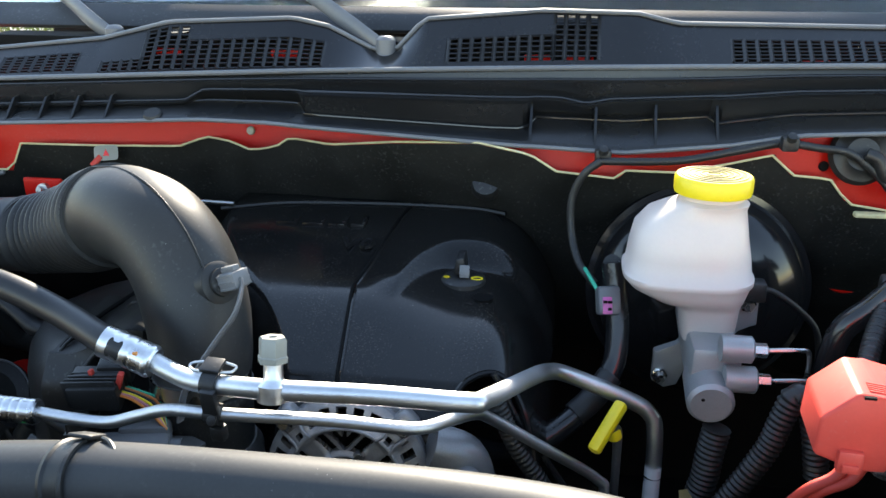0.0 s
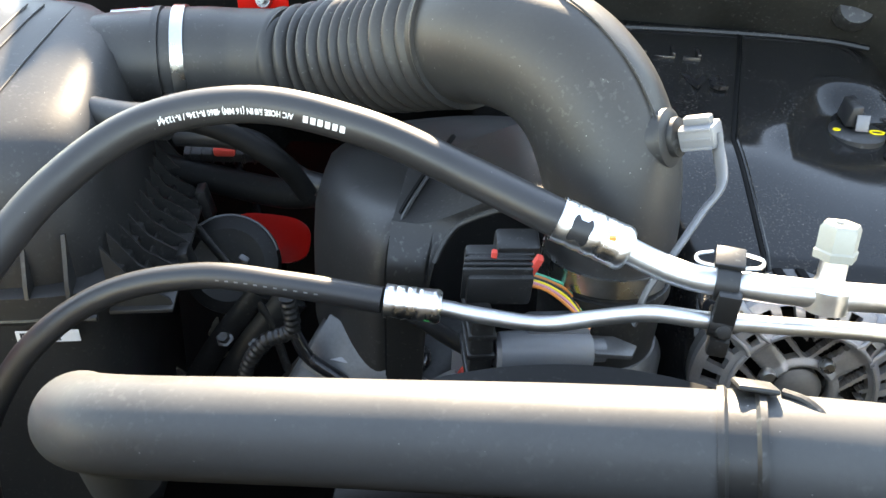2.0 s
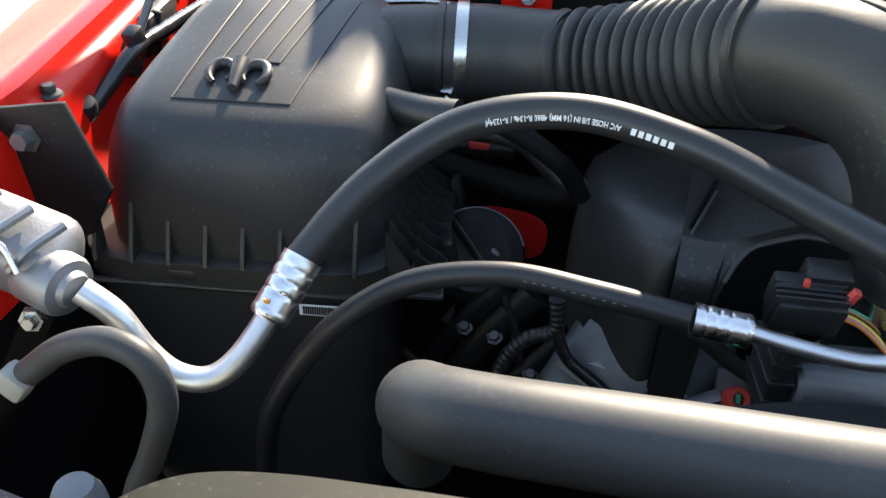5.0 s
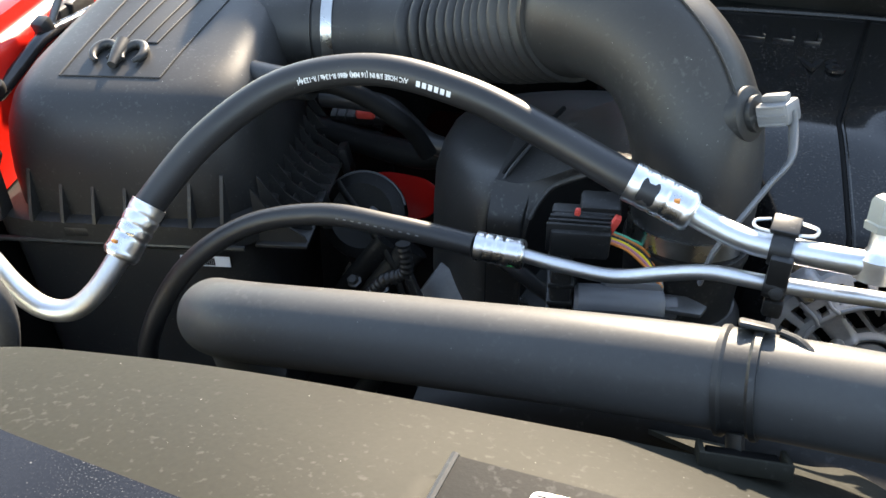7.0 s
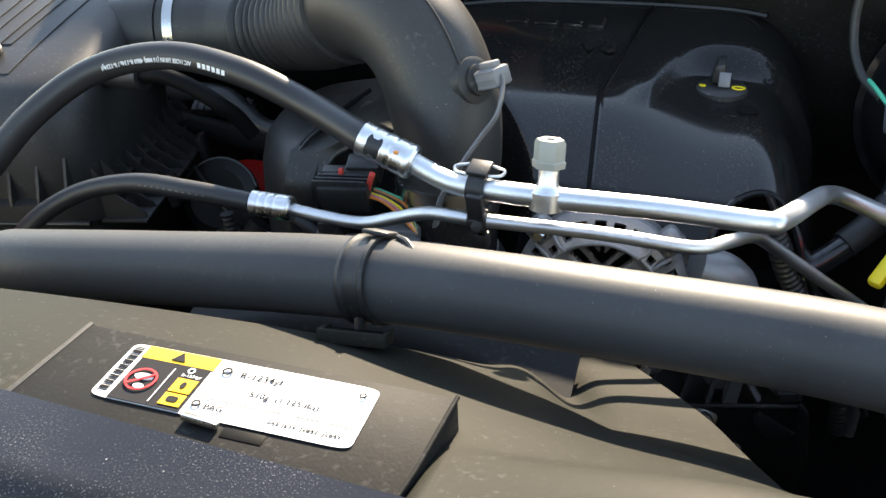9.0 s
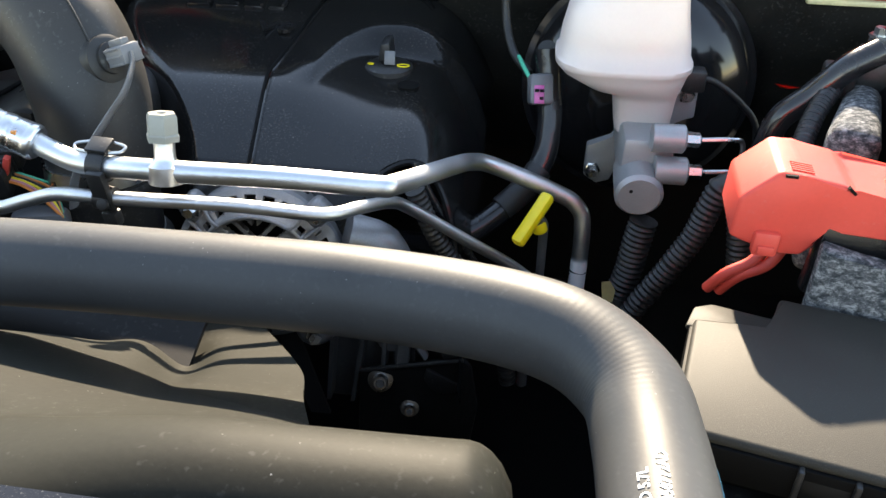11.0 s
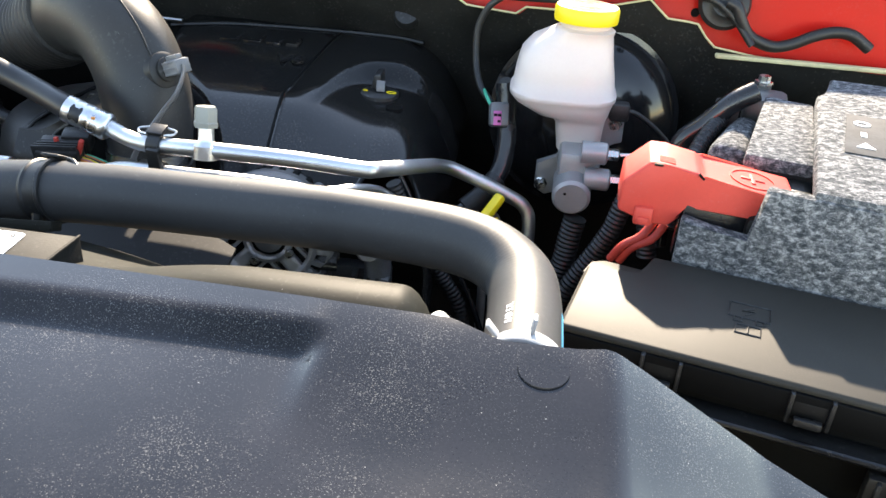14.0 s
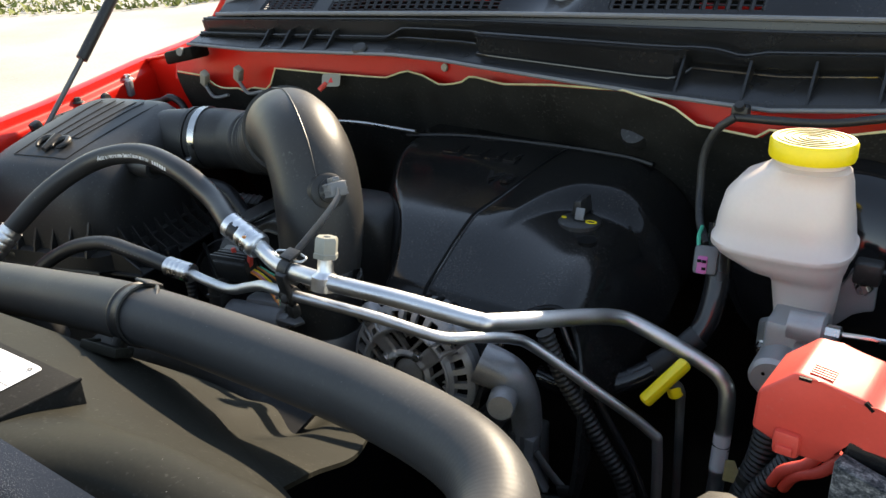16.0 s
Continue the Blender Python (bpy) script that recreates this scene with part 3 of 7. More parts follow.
# fender on the far side
def fender_top(u, v):
    y = 0.35 + 0.95 * u
    x0 = lerp([(0.3, -0.96), (0.6, -0.985), (0.8, -1.035), (1.05, -1.10), (1.35, -1.17)], y)
    z0 = lerp([(0.3, 1.115), (0.8, 1.135), (1.05, 1.155), (1.35, 1.17)], y)
    s = v
    return (x0 - 0.26 * s, y, z0 + 0.003 * math.sin(math.pi * min(s * 8, 1.0)) - 0.15 * max(0.0, s - 0.09))


fender = thing("fender", (-1.1, 0.8, 0.7), "red painted front fender with an inner flange", "fender")
part("outer_panel", sheet(fender_top, 50, 20, 0.002), RED, fender)


def fender_inner(u, v):
    y = 0.35 + 0.95 * u
    p = Vector(fender_top(u, 0.0))
    steps = [(0.0, 0.0, 0.0), (0.15, 0.004, -0.012), (0.3, 0.016, -0.022), (0.45, 0.022, -0.062), (1.0, 0.055, -0.40)]
    return (p.x + lerp([(a, b) for a, b, _ in steps], v), y, p.z + lerp([(a, c) for a, _, c in steps], v))


part("inner_panel", sheet(lambda u, v: fender_inner(u, 0.56 * v), 50, 18, 0.002, Vector((-1, 0, -0.2))), RED, fender)
part("inner_liner", sheet(lambda u, v: fender_inner(u, 0.562 + 0.438 * v), 50, 8, 0.002, Vector((-1, 0, -0.2))), SHADE, fender, "black inner wing liner")
for y in (0.62, 0.86, 0.99, 1.10):
    u = (y - 0.35) / 0.95
    p = Vector(fender_inner(u, 0.22))
    part("bolt", lathe([(0.0, 0.009), (0.005, 0.009), (0.006, 0.007), (0.006, 0.003), (0.010, 0.002), (0.011, 0)], Matrix.Translation(p), 12), STEEL if y > 0.95 else DULL, fender)
bracket = part("bracket", block((0.014, 0.085, 0.042), pose(*(Vector(fender_inner(0.50, 0.36)) + Vector((0.006, 0, 0))), 0, 8, 14), 0.004), DULL, fender, "black plastic bracket on the inner flange")
part("rib", block((0.010, 0.006, 0.046), pose(*(Vector(fender_inner(0.48, 0.36)) + Vector((0.012, 0, 0))), 0, 8, 14), 0.002), MATTE, bracket)
part("grommet", lathe([(0, 0.006), (0.008, 0.006), (0.011, 0.002), (0.012, 0)], axis(fender_inner(0.60, 0.33), (1, 0.2, 0.2)), 16), DULL, fender)
part("clip", block((0.012, 0.014, 0.030), pose(*(Vector(fender_inner(0.665, 0.33)) + Vector((0.004, 0, 0))), 0, 0, 14), 0.004), GREY, fender, "grey metal clip")
part("cable", tube([(-1.035, 0.93, 1.105), (-1.02, 0.965, 1.098), (-0.985, 0.985, 1.102), (-0.955, 0.987, 1.112), (-0.93, 0.99, 1.098), (-0.915, 0.985, 1.07)], 0.0065, 10, 8), DULL, fender, "black taped cable along the flange")

# hinge arm of the raised bonnet
hinge = thing("bonnet_hinge", (-0.86, 1.06, 1.16), "red painted bonnet hinge arm beside the cowl", "hinge")
part("arm", tube([(-0.915, 1.04, 1.195), (-0.875, 1.055, 1.250), (-0.81, 1.08, 1.345)], 0.010, 10, 2, flat=0.5), RED, hinge)
part("link", tube([(-0.875, 1.02, 1.205), (-0.845, 1.03, 1.245), (-0.80, 1.05, 1.31)], 0.009, 10, 4, flat=0.5), GREY, hinge)
part("bracket", block((0.075, 0.04, 0.022), pose(-0.91, 1.0, 1.190, 0, -12, 0), 0.005), SHADE, hinge)
part("pivot_bolt", lathe([(0, 0.010), (0.007, 0.010), (0.008, 0.0)], axis((-0.900, 0.985, 1.197), (0.2, -1, 0.2)), 8), DARKSTEEL, hinge)
strut = thing("gas_strut", (-1.0, 0.76, 1.09), "black gas strut propping the bonnet", "gas strut")
part("rod", tube([(-1.0, 0.752, 1.090), (-1.0, 0.862, 1.205)], 0.0042, 12, 1), DARKSTEEL, strut)
part("cylinder", tube([(-1.0, 0.858, 1.201), (-1.0, 1.06, 1.42)], 0.0095, 16, 1), DULL, strut)
part("end_fitting", block((0.018, 0.022, 0.030), Matrix.Translation((-1.0, 0.752, 1.090)) @ pose(0, 0, 0, -40, 0, 0), 0.004), DULL, strut)

# ---- radiator side ----
def shield_z(x, y):
    z = 1.190
    z -= 0.006 * ease(0.06, -0.30, y) + 0.10 * ease(-0.05, -0.40, y)
    trough = ease(0.177, 0.156, y) * ease(-0.10, -0.04, y) * ease(0.006, -0.010, x) * ease(-0.66, -0.64, x)
    z -= 0.012 * (trough + ease(0.205, 0.085, y) * ease(-0.10, -0.04, y) * ease(-0.010, 0.006, x))
    z -= 0.58 * 0.5 * (min(x, 0.235) - 0.152 + math.hypot(min(x, 0.235) - 0.152, 0.004)) + 0.42 * max(0.0, x - 0.235)
    z += 0.002 * math.exp(-((x - 0.146) / 0.008) ** 2)
    z -= 0.5 * max(0.0, -0.74 - x)
    return z


def shield_point(u, v):
    x = -0.80 + 1.22 * u
    rear = lerp([(-0.80, 0.246), (-0.66, 0.236), (-0.53, 0.222), (-0.40, 0.212), (-0.2, 0.203), (-0.03, 0.197), (0.065, 0.193), (0.092, 0.179), (0.15, 0.180), (0.165, 0.180), (0.227, 0.174), (0.30, 0.160), (0.42, 0.135)], x)
    if v < 0.06:
        return (x, rear - 0.002 + 0.002 * v / 0.06, shield_z(x, rear) - 0.022 * (1 - v / 0.06))
    s = (v - 0.06) / 0.94
    y = rear - (rear + 0.42) * s**1.5
    return (x, y, shield_z(x, y))


shield = thing("radiator_shield", (-0.2, 0.0, 1.0), "black dusty plastic shield over the radiator support", "panel")
part("panel", sheet(shield_point, 240, 90, 0.004), SHIELD, shield)
part("push_pin", lathe([(0, 0.0009), (0.0129, 0.0009), (0.0132, 0.0), (0.0132, -0.004)], axis((0.1145, 0.1605, 1.1862), (0.0, -0.14, 1)), 32), SHIELD, shield, "round black push pin")


def shroud_rear(x):
    """The fold where the shroud's top turns down into the fan cone."""
    return (curve([(-0.735, 0.245), (-0.715, 0.282), (-0.69, 0.303), (-0.65, 0.318), (-0.58, 0.330), (-0.50, 0.341), (-0.36, 0.356), (-0.285, 0.368), (-0.2256, 0.382), (-0.19, 0.376), (-0.154, 0.363), (-0.1285, 0.350), (-0.08, 0.331), (-0.04, 0.314), (0.0, 0.298), (0.052, 0.28)], x),
            curve([(-0.735, 1.05), (-0.715, 1.088), (-0.69, 1.110), (-0.65, 1.123), (-0.58, 1.127), (-0.50, 1.126), (-0.36, 1.120), (-0.285, 1.110), (-0.2256, 1.091), (-0.19, 1.087), (-0.154, 1.088), (-0.1285, 1.092), (-0.08, 1.102), (-0.04, 1.108), (0.052, 1.11)], x))


def shroud_point(u, v):
    x = -0.735 + 0.787 * u
    yr, zr = shroud_rear(x)
    top = 1.162 - 0.020 * ease(-0.42, -0.66, x) - 0.08 * ease(-0.66, -0.735, x)
    ridge = ease(-0.22, -0.06, x)
    front = 0.195 + 0.012 * ridge
    y = front + (yr - front) * v
    z_soft = top + (zr - top) * (0.35 * v + 0.65 * v * v)
    z_bar = curve([(0.207, 1.130), (0.211, 1.150), (0.219, 1.161), (0.229, 1.1675), (0.240, 1.1700), (0.254, 1.1680), (0.266, 1.161), (0.276, 1.148), (yr, zr)], y)
    pad = ease(-0.399, -0.388, x) * ease(-0.199, -0.210, x) * ease(0.289, 0.280, y)
    z = z_soft + (z_bar - z_soft) * ridge - 0.016 * pad
    if v > 0.97 and x < -0.29:
        z -= 0.03
    if x > 0.028:
        z -= 0.06 * (1 - math.sqrt(max(0.0, 1 - ((x - 0.028) / 0.024) ** 2)))
    return (x, y, z)


shroud = thing("fan_shroud", (-0.3, 0.3, 1.0), "grey-green plastic fan shroud behind the radiator support", "fan shroud")
part("body", sheet(shroud_point, 170, 70, 0.004), SHROUD, shroud)


def opening(u, v):
    """The curved inner wall of the fan opening."""
    x = -0.66 + 0.37 * u
    yr, zr = shroud_rear(x)
    return (x, yr + 0.05 * v, zr - 0.005 - 0.30 * v)


part("fan_opening", sheet(opening, 40, 8, 0.004, Vector((0, -1, 0))), SHROUD, shroud)


def cone_point(u, v):
    """The flank of the fan cone, with one pressed fold, falling away behind the ridge."""
    x = -0.290 + 0.240 * u
    yr, zr = shroud_rear(x)
    a = Vector((x, yr - 0.001, zr - 0.001))
    b = Vector((-0.360, 0.565, 0.930)).lerp(Vector((-0.168, 0.565, 0.975)), u)
    right = Vector((curve([(0.0, -0.050), (0.18, -0.066), (0.45, -0.085), (0.70, -0.122), (1.0, -0.168)], v), curve([(0.0, 0.3182), (0.18, 0.363), (0.45, 0.425), (0.70, 0.490), (1.0, 0.565)], v), curve([(0.0, 1.1068), (0.18, 1.082), (0.45, 1.046), (0.70, 1.014), (1.0, 0.975)], v)))
    straight = Vector((-0.050, 0.3182, 1.1068)).lerp(Vector((-0.168, 0.565, 0.975)), v)
    p = a.lerp(b, v) + u * u * (right - straight)
    fold = math.sin(math.pi * min(1.0, 1.15 * v))
    p.z -= 0.010 * fold * math.exp(-(((u - 0.60 - 0.12 * v) / 0.075) ** 2))
    p.z += 0.006 * fold * math.exp(-(((u - 0.44 - 0.12 * v) / 0.085) ** 2))
    return p


part("fan_cone", sheet(cone_point, 80, 40, 0.004), SHROUD, shroud)

# label plate with the refrigerant label
plate = thing("label_plate", (-0.29, 0.25, 1.15), "dark plastic plate with a refrigerant warning label", "label plate")
plate_outline = [(-0.398, 0.205), (-0.206, 0.203), (-0.200, 0.243), (-0.196, 0.288), (-0.391, 0.291)]
part("plate", prism(plate_outline, 0.030, Matrix.Translation((0, 0, 1.126)), 0.0015), PLATE, plate)
SLOT = Matrix.Translation((-0.279, 0.3595, 1.1175)) @ pose(0, 0, 0, -26, 0, 6)
part("strap_slot", block((0.032, 0.014, 0.006), SLOT, 0.001), SHADE, shroud, "dark slot for the strap")
for dx_, dy_, w_, h_ in ((0, -0.0085, 0.040, 0.003), (-0.0185, 0, 0.003, 0.018), (0.0185, 0, 0.003, 0.018)):
    part("slot_rim", block((w_, h_, 0.008), SLOT @ pose(dx_, dy_, 0.001), 0.001), SHROUD, shroud)


def fan_ring(u, v):
    """The top of the fan's guard ring behind the radiator hose."""
    x = -0.47 + 0.30 * u
    c = (x + 0.32) / 0.15
    return (x, 0.533 - 0.030 * c * c - 0.085 * v, 1.056 - 0.022 * c * c - 0.020 * v - 0.03 * ease(0.85, 1.0, v))


part("fan_ring", sheet(fan_ring, 40, 10, 0.004), MATTE, shroud, "dark fan guard ring")

# ---- hoses and lines ----
# upper radiator hose
rad = thing("radiator_hose", (0.105, 0.20, 1.15), "thick black upper radiator hose bending to the radiator neck", "hose")
RAD_PATH = [(-0.622, 0.492, 0.960), (-0.6148, 0.4707, 1.0210), (-0.6065, 0.4411, 1.0578), (-0.5873, 0.4221, 1.0756), (-0.5485, 0.4140, 1.0863), (-0.4414, 0.4093, 1.1038), (-0.2855, 0.3992, 1.1288), (-0.1233, 0.3960, 1.1335), (-0.0189, 0.3864, 1.1380), (0.0617, 0.3644, 1.1420), (0.0975, 0.3346, 1.1380), (0.1055, 0.2939, 1.1365), (0.1055, 0.2250, 1.1410), (0.1055, 0.2000, 1.1430)]
part("hose", tube(RAD_PATH, 0.0248, 40, 90, prof=lambda s: 1.0 + 0.0006 * ease(0.70, 0.76, s) * ease(0.90, 0.86, s) * math.cos(2 * math.pi * s / 0.0036)), HOSE, rad)
part("neck", tube([(0.1055, 0.205, 1.1425), (0.106, 0.14, 1.147)], 0.0225, 28, 1), SHROUD, rad, "grey plastic radiator neck")


def ring_clamp(m, r, width, thick=0.0016):
    return ring([(r, -width / 2), (r + thick, -width / 2), (r + thick, width / 2), (r, width / 2)], m, 40)


cl = axis((0.1055, 0.216, 1.1415), (0.0, -1, 0.06))
spring = thing("hose_clamp", (0.106, 0.216, 1.115), "light grey spring hose clamp with two pinch tabs", "hose clamp")
part("band", ring_clamp(cl, 0.0250, 0.011), LIGHTGREY, spring)
for a in (-38, 8):
    part("tab", block((0.0025, 0.008, 0.011), Matrix.Translation((0.1055, 0.222, 1.1415)) @ pose(0, 0, 0, 0, a, 0) @ pose(0, 0, 0.031), 0.001), LIGHTGREY, spring)
part("spring_wire", tube([(0.086, 0.208, 1.166), (0.104, 0.207, 1.171), (0.124, 0.208, 1.163), (0.133, 0.210, 1.145)], 0.0018, 8, 6), LIGHTGREY, spring)
vent = thing("radiator_bleed_fitting", (0.064, 0.21, 1.14), "light grey looped fitting at the radiator neck", "fitting")
curl = [(0.0085 * math.cos(math.radians(a)), 0.0105 * math.sin(math.radians(a))) for a in range(180, -45, -15)]
curl += [(0.0066 * math.cos(math.radians(a)), 0.0084 * math.sin(math.radians(a))) for a in range(-30, 195, 15)]
part("curl", prism(curl, 0.012, Matrix.Translation((0.0615, 0.209, 1.1655)) @ pose(0, 0, 0, 0, 0, 38) @ Matrix(((1, 0, 0, 0), (0, 0, 1, 0), (0, 1, 0, 0), (0, 0, 0, 1))), 0.0004), LIGHTGREY, vent)
part("rod", tube([(0.0665, 0.213, 1.1660), (0.088, 0.213, 1.1650)], 0.0017, 8, 1), PALE, vent, "cream rod")
part("front_band", ring_clamp(axis((0.1055, 0.2035, 1.1425), (0.0, -1, 0.06)), 0.0255, 0.003), LIGHTGREY, spring)

band = thing("hose_strap", (-0.276, 0.395, 1.08), "black plastic strap holding the radiator hose to the shroud", "strap")
bw = Vector((0.97, -0.13, 0.2)).normalized()
bm_at = axis((-0.283, 0.3990, 1.1290), bw)
part("ring", ring([(0.0249, -0.0095), (0.0268, -0.0095), (0.0272, -0.0068), (0.0258, -0.0052), (0.0258, 0.0052), (0.0272, 0.0068), (0.0268, 0.0095), (0.0249, 0.0095)], bm_at, 48), DULL, band)
part("buckle", block((0.017, 0.018, 0.0028), Matrix.Translation((-0.281, 0.411, 1.1548)) @ pose(0, 0, 0, -30, 0, -4), 0.0015), DULL, band)
part("tail", tube([(-0.283, 0.376, 1.118), (-0.281, 0.369, 1.108), (-0.279, 0.366, 1.098), (-0.278, 0.367, 1.086)], 0.010, 8, 4, flat=0.35), DULL, band)
part("barb", block((0.026, 0.006, 0.005), Matrix.Translation((-0.280, 0.366, 1.100)) @ pose(0, 0, 0, 20, 0, -6), 0.0015), DULL, band)
part("keeper", tube([(-0.270, 0.410, 1.154), (-0.262, 0.404, 1.1555), (-0.255, 0.396, 1.153), (-0.254, 0.388, 1.149)], 0.0018, 8, 6), DULL, band)


def ferrule(a, b, r, parent, name="ferrule"):
    """A sleeve crimped in three scalloped bands, with a stepped end ring."""
    a, b = Vector(a), Vector(b)
    n, m, seg = (b - a).length, axis(a, b - a), 48
    rings = []
    for i in range(73):
        s = i / 72
        k = 1.0 + 0.02 * ease(0.05, 0.0, s)
        g = 0.0
        for c in (0.20, 0.40, 0.60):
            g = max(g, math.exp(-((s - c) / 0.035) ** 2))
        k += 0.025 * math.exp(-((s - 0.90) / 0.035) ** 4) - 0.12 * ease(0.95, 1.0, s)
        rings.append([m @ Vector((r * (k - g * (0.045 + 0.022 * math.cos(8 * q))) * math.cos(q), r * (k - g * (0.045 + 0.022 * math.cos(8 * q))) * math.sin(q), n * s)) for q in (2 * math.pi * j / seg for j in range(seg))])
    return part(name, loft(rings), CRIMP, parent, "crimped aluminium ferrule")


SUCTION = [(-0.3600, 0.5742, 1.1308), (-0.4228, 0.6055, 1.1410), (-0.4900, 0.6190, 1.1590), (-0.5642, 0.6250, 1.1655), (-0.6342, 0.6100, 1.1510), (-0.6855, 0.5730, 1.1164), (-0.7205, 0.5328, 1.0715)]
suction = thing("suction_line", (-0.3, 0.58, 1.0), "air-conditioning suction line, black hose crimped to bright aluminium tube", "refrigerant line")
part("hose", tube([(-0.336, 0.5712, 1.1228), *SUCTION, (-0.7275, 0.516, 1.054)], 0.0122, 28, 10), RUBBER, suction)
ferrule((-0.3615, 0.5740, 1.1315), (-0.318, 0.570, 1.1165), 0.0138, suction)
ferrule(SUCTION[-1], (-0.733, 0.500, 1.040), 0.0138, suction)
part("tube", tube([(-0.322, 0.571, 1.118), (-0.305, 0.566, 1.113), (-0.285, 0.559, 1.110), (-0.262, 0.553, 1.111), (-0.209, 0.543, 1.116), (-0.13, 0.556, 1.110), (-0.062, 0.570, 1.101), (-0.048, 0.585, 1.096), (-0.015, 0.685, 1.062), (0.000, 0.725, 1.047), (0.020, 0.742, 1.036), (0.080, 0.755, 1.006), (0.104, 0.757, 0.990), (0.112, 0.754, 0.965), (0.112, 0.745, 0.88), (0.11, 0.74, 0.80)], 0.0082, 20, 8), ALU, suction)
part("end_tube", tube([(-0.731, 0.506, 1.045), (-0.744, 0.480, 1.020), (-0.760, 0.466, 1.008), (-0.782, 0.460, 1.010), (-0.800, 0.457, 1.028), (-0.815, 0.455, 1.055), (-0.835, 0.452, 1.072)], 0.0088, 20, 8), ALU, suction)
port = part("service_port", lathe([(0.0125, -0.009), (0.0125, 0.004), (0.009, 0.007), (0.0075, 0.010), (0.0075, 0.022)], axis((-0.209, 0.544, 1.116), (0.0, 0.22, 0.97)), 18), CRIMP, suction)
hexm = axis((-0.2095, 0.5488, 1.1365), (0.0, 0.22, 0.97))
part("cap", lathe([(0.0075, 0.0), (0.0118, 0.0005), (0.0122, 0.005), (0.0112, 0.006), (0.0112, 0.018), (0.0098, 0.0205), (0.0040, 0.0205), (0.0030, 0.019)], hexm, 6), PALE, port, "pale grey hexagonal valve cap")

LIQUID = [(-0.466, 0.5645, 1.0648), (-0.5256, 0.5661, 1.0680), (-0.5906, 0.5700, 1.0650), (-0.6560, 0.5630, 1.0460), (-0.7040, 0.5400, 1.0110), (-0.7420, 0.5250, 0.9480), (-0.7620, 0.5280, 0.880), (-0.770, 0.53, 0.75)]
liquid = thing("liquid_line", (-0.3, 0.56, 0.9), "thin air-conditioning liquid line, black hose and aluminium tube", "refrigerant line")
part("hose", tube(LIQUID, 0.0088, 24, 10), RUBBER, liquid)
ferrule((-0.464, 0.5645, 1.0648), (-0.428, 0.566, 1.063), 0.0110, liquid)
part("tube", tube([(-0.430, 0.566, 1.063), (-0.40, 0.564, 1.061), (-0.362, 0.561, 1.062), (-0.330, 0.557, 1.074), (-0.300, 0.552, 1.085), (-0.26, 0.548, 1.087), (-0.17, 0.562, 1.080), (-0.105, 0.575, 1.070), (-0.080, 0.600, 1.064), (-0.062, 0.635, 1.050), (-0.048, 0.652, 1.036), (0.0, 0.678, 0.992), (0.053, 0.702, 0.945), (0.062, 0.705, 0.92), (0.065, 0.705, 0.80)], 0.0054, 16, 8), ALU, liquid)

clip = thing("line_clip", (-0.262, 0.55, 1.07), "black plastic clip joining two aluminium lines", "clip")
for at_, r_ in (((-0.262, 0.5530, 1.1112), 0.0086), ((-0.261, 0.5482, 1.0868), 0.0060)):
    part("loop", ring([(r_, -0.0065), (r_ + 0.0030, -0.0065), (r_ + 0.0036, 0.0), (r_ + 0.0030, 0.0065), (r_, 0.0065)], axis(at_, (0.98, -0.14, 0.0)), 28), DULL, clip)
part("spine", block((0.0135, 0.0070, 0.034), Matrix.Translation((-0.261, 0.5425, 1.0960)) @ pose(0, 0, 0, 10, 0, -8), 0.0018), DULL, clip)
part("hook", block((0.0125, 0.010, 0.014), Matrix.Translation((-0.259, 0.5480, 1.0700)) @ pose(0, 0, 0, 8, 0, -8), 0.0025), DULL, clip)
part("latch", block((0.017, 0.015, 0.0035), Matrix.Translation((-0.262, 0.556, 1.1262)) @ pose(0, 0, 0, 18, 0, -8), 0.001), DULL, clip)
for side_ in (-1, 1):
    part("ear", tube([(-0.262 + side_ * 0.008, 0.552, 1.1225), (-0.262 + side_ * 0.017, 0.553, 1.1235), (-0.262 + side_ * 0.0185, 0.558, 1.1255), (-0.262 + side_ * 0.009, 0.561, 1.1265)], 0.0012, 8, 4), STEEL, clip, "bright spring wire ear")
part("rivet", lathe([(0, 0.003), (0.004, 0.002), (0.005, 0)], axis((-0.260, 0.5395, 1.086), (0, -1, 0.4)), 12), DULL, clip)

# ---- intake ----
AX = Matrix(((0.974, -0.225, 0, -0.708), (0.225, 0.974, 0, 0.636), (0, 0, 1, 0), (0, 0, 0, 1)))
airbox = thing("air_filter_box", AX @ Vector((-0.12, 0.15, 0.70)), "black plastic air filter box with a domed ribbed lid", "air filter box")
lid_rings = []
for z, g in ((0.995, 1.00), (1.030, 1.00), (1.055, 0.985), (1.080, 0.955), (1.098, 0.90), (1.108, 0.82), (1.113, 0.70), (1.115, 0.45), (1.116, 0.1)):
    row = []
    for x, y in rounded(0.130 * g, 0.134 * g, 4.2 - 1.2 * (1 - g), 64, -0.117, 0.134):
        if x < -0.117:
            x += 0.055 * clamp01(y / 0.26) * (-0.117 - x) / 0.13
        rise = 0.235 * (y - 0.05) - 4.0 * max(0, y - 0.21) ** 2
        row.append(AX @ Vector((x, y, z + rise * ease(1.02, 1.11, z))))
    lid_rings.append(row)
lid = part("lid", loft(lid_rings), INTAKE, airbox, sharp=60)
low_rings = []
for z, g in ((0.70, 0.93), (0.965, 1.0), (0.970, 1.04), (0.994, 1.04), (0.996, 1.0)):
    low_rings.append([AX @ Vector((x, y, z)) for x, y in rounded(0.132 * g, 0.138 * g, 6, 48, -0.119, 0.132)])
base = part("base", loft(low_rings), INTAKE, airbox)
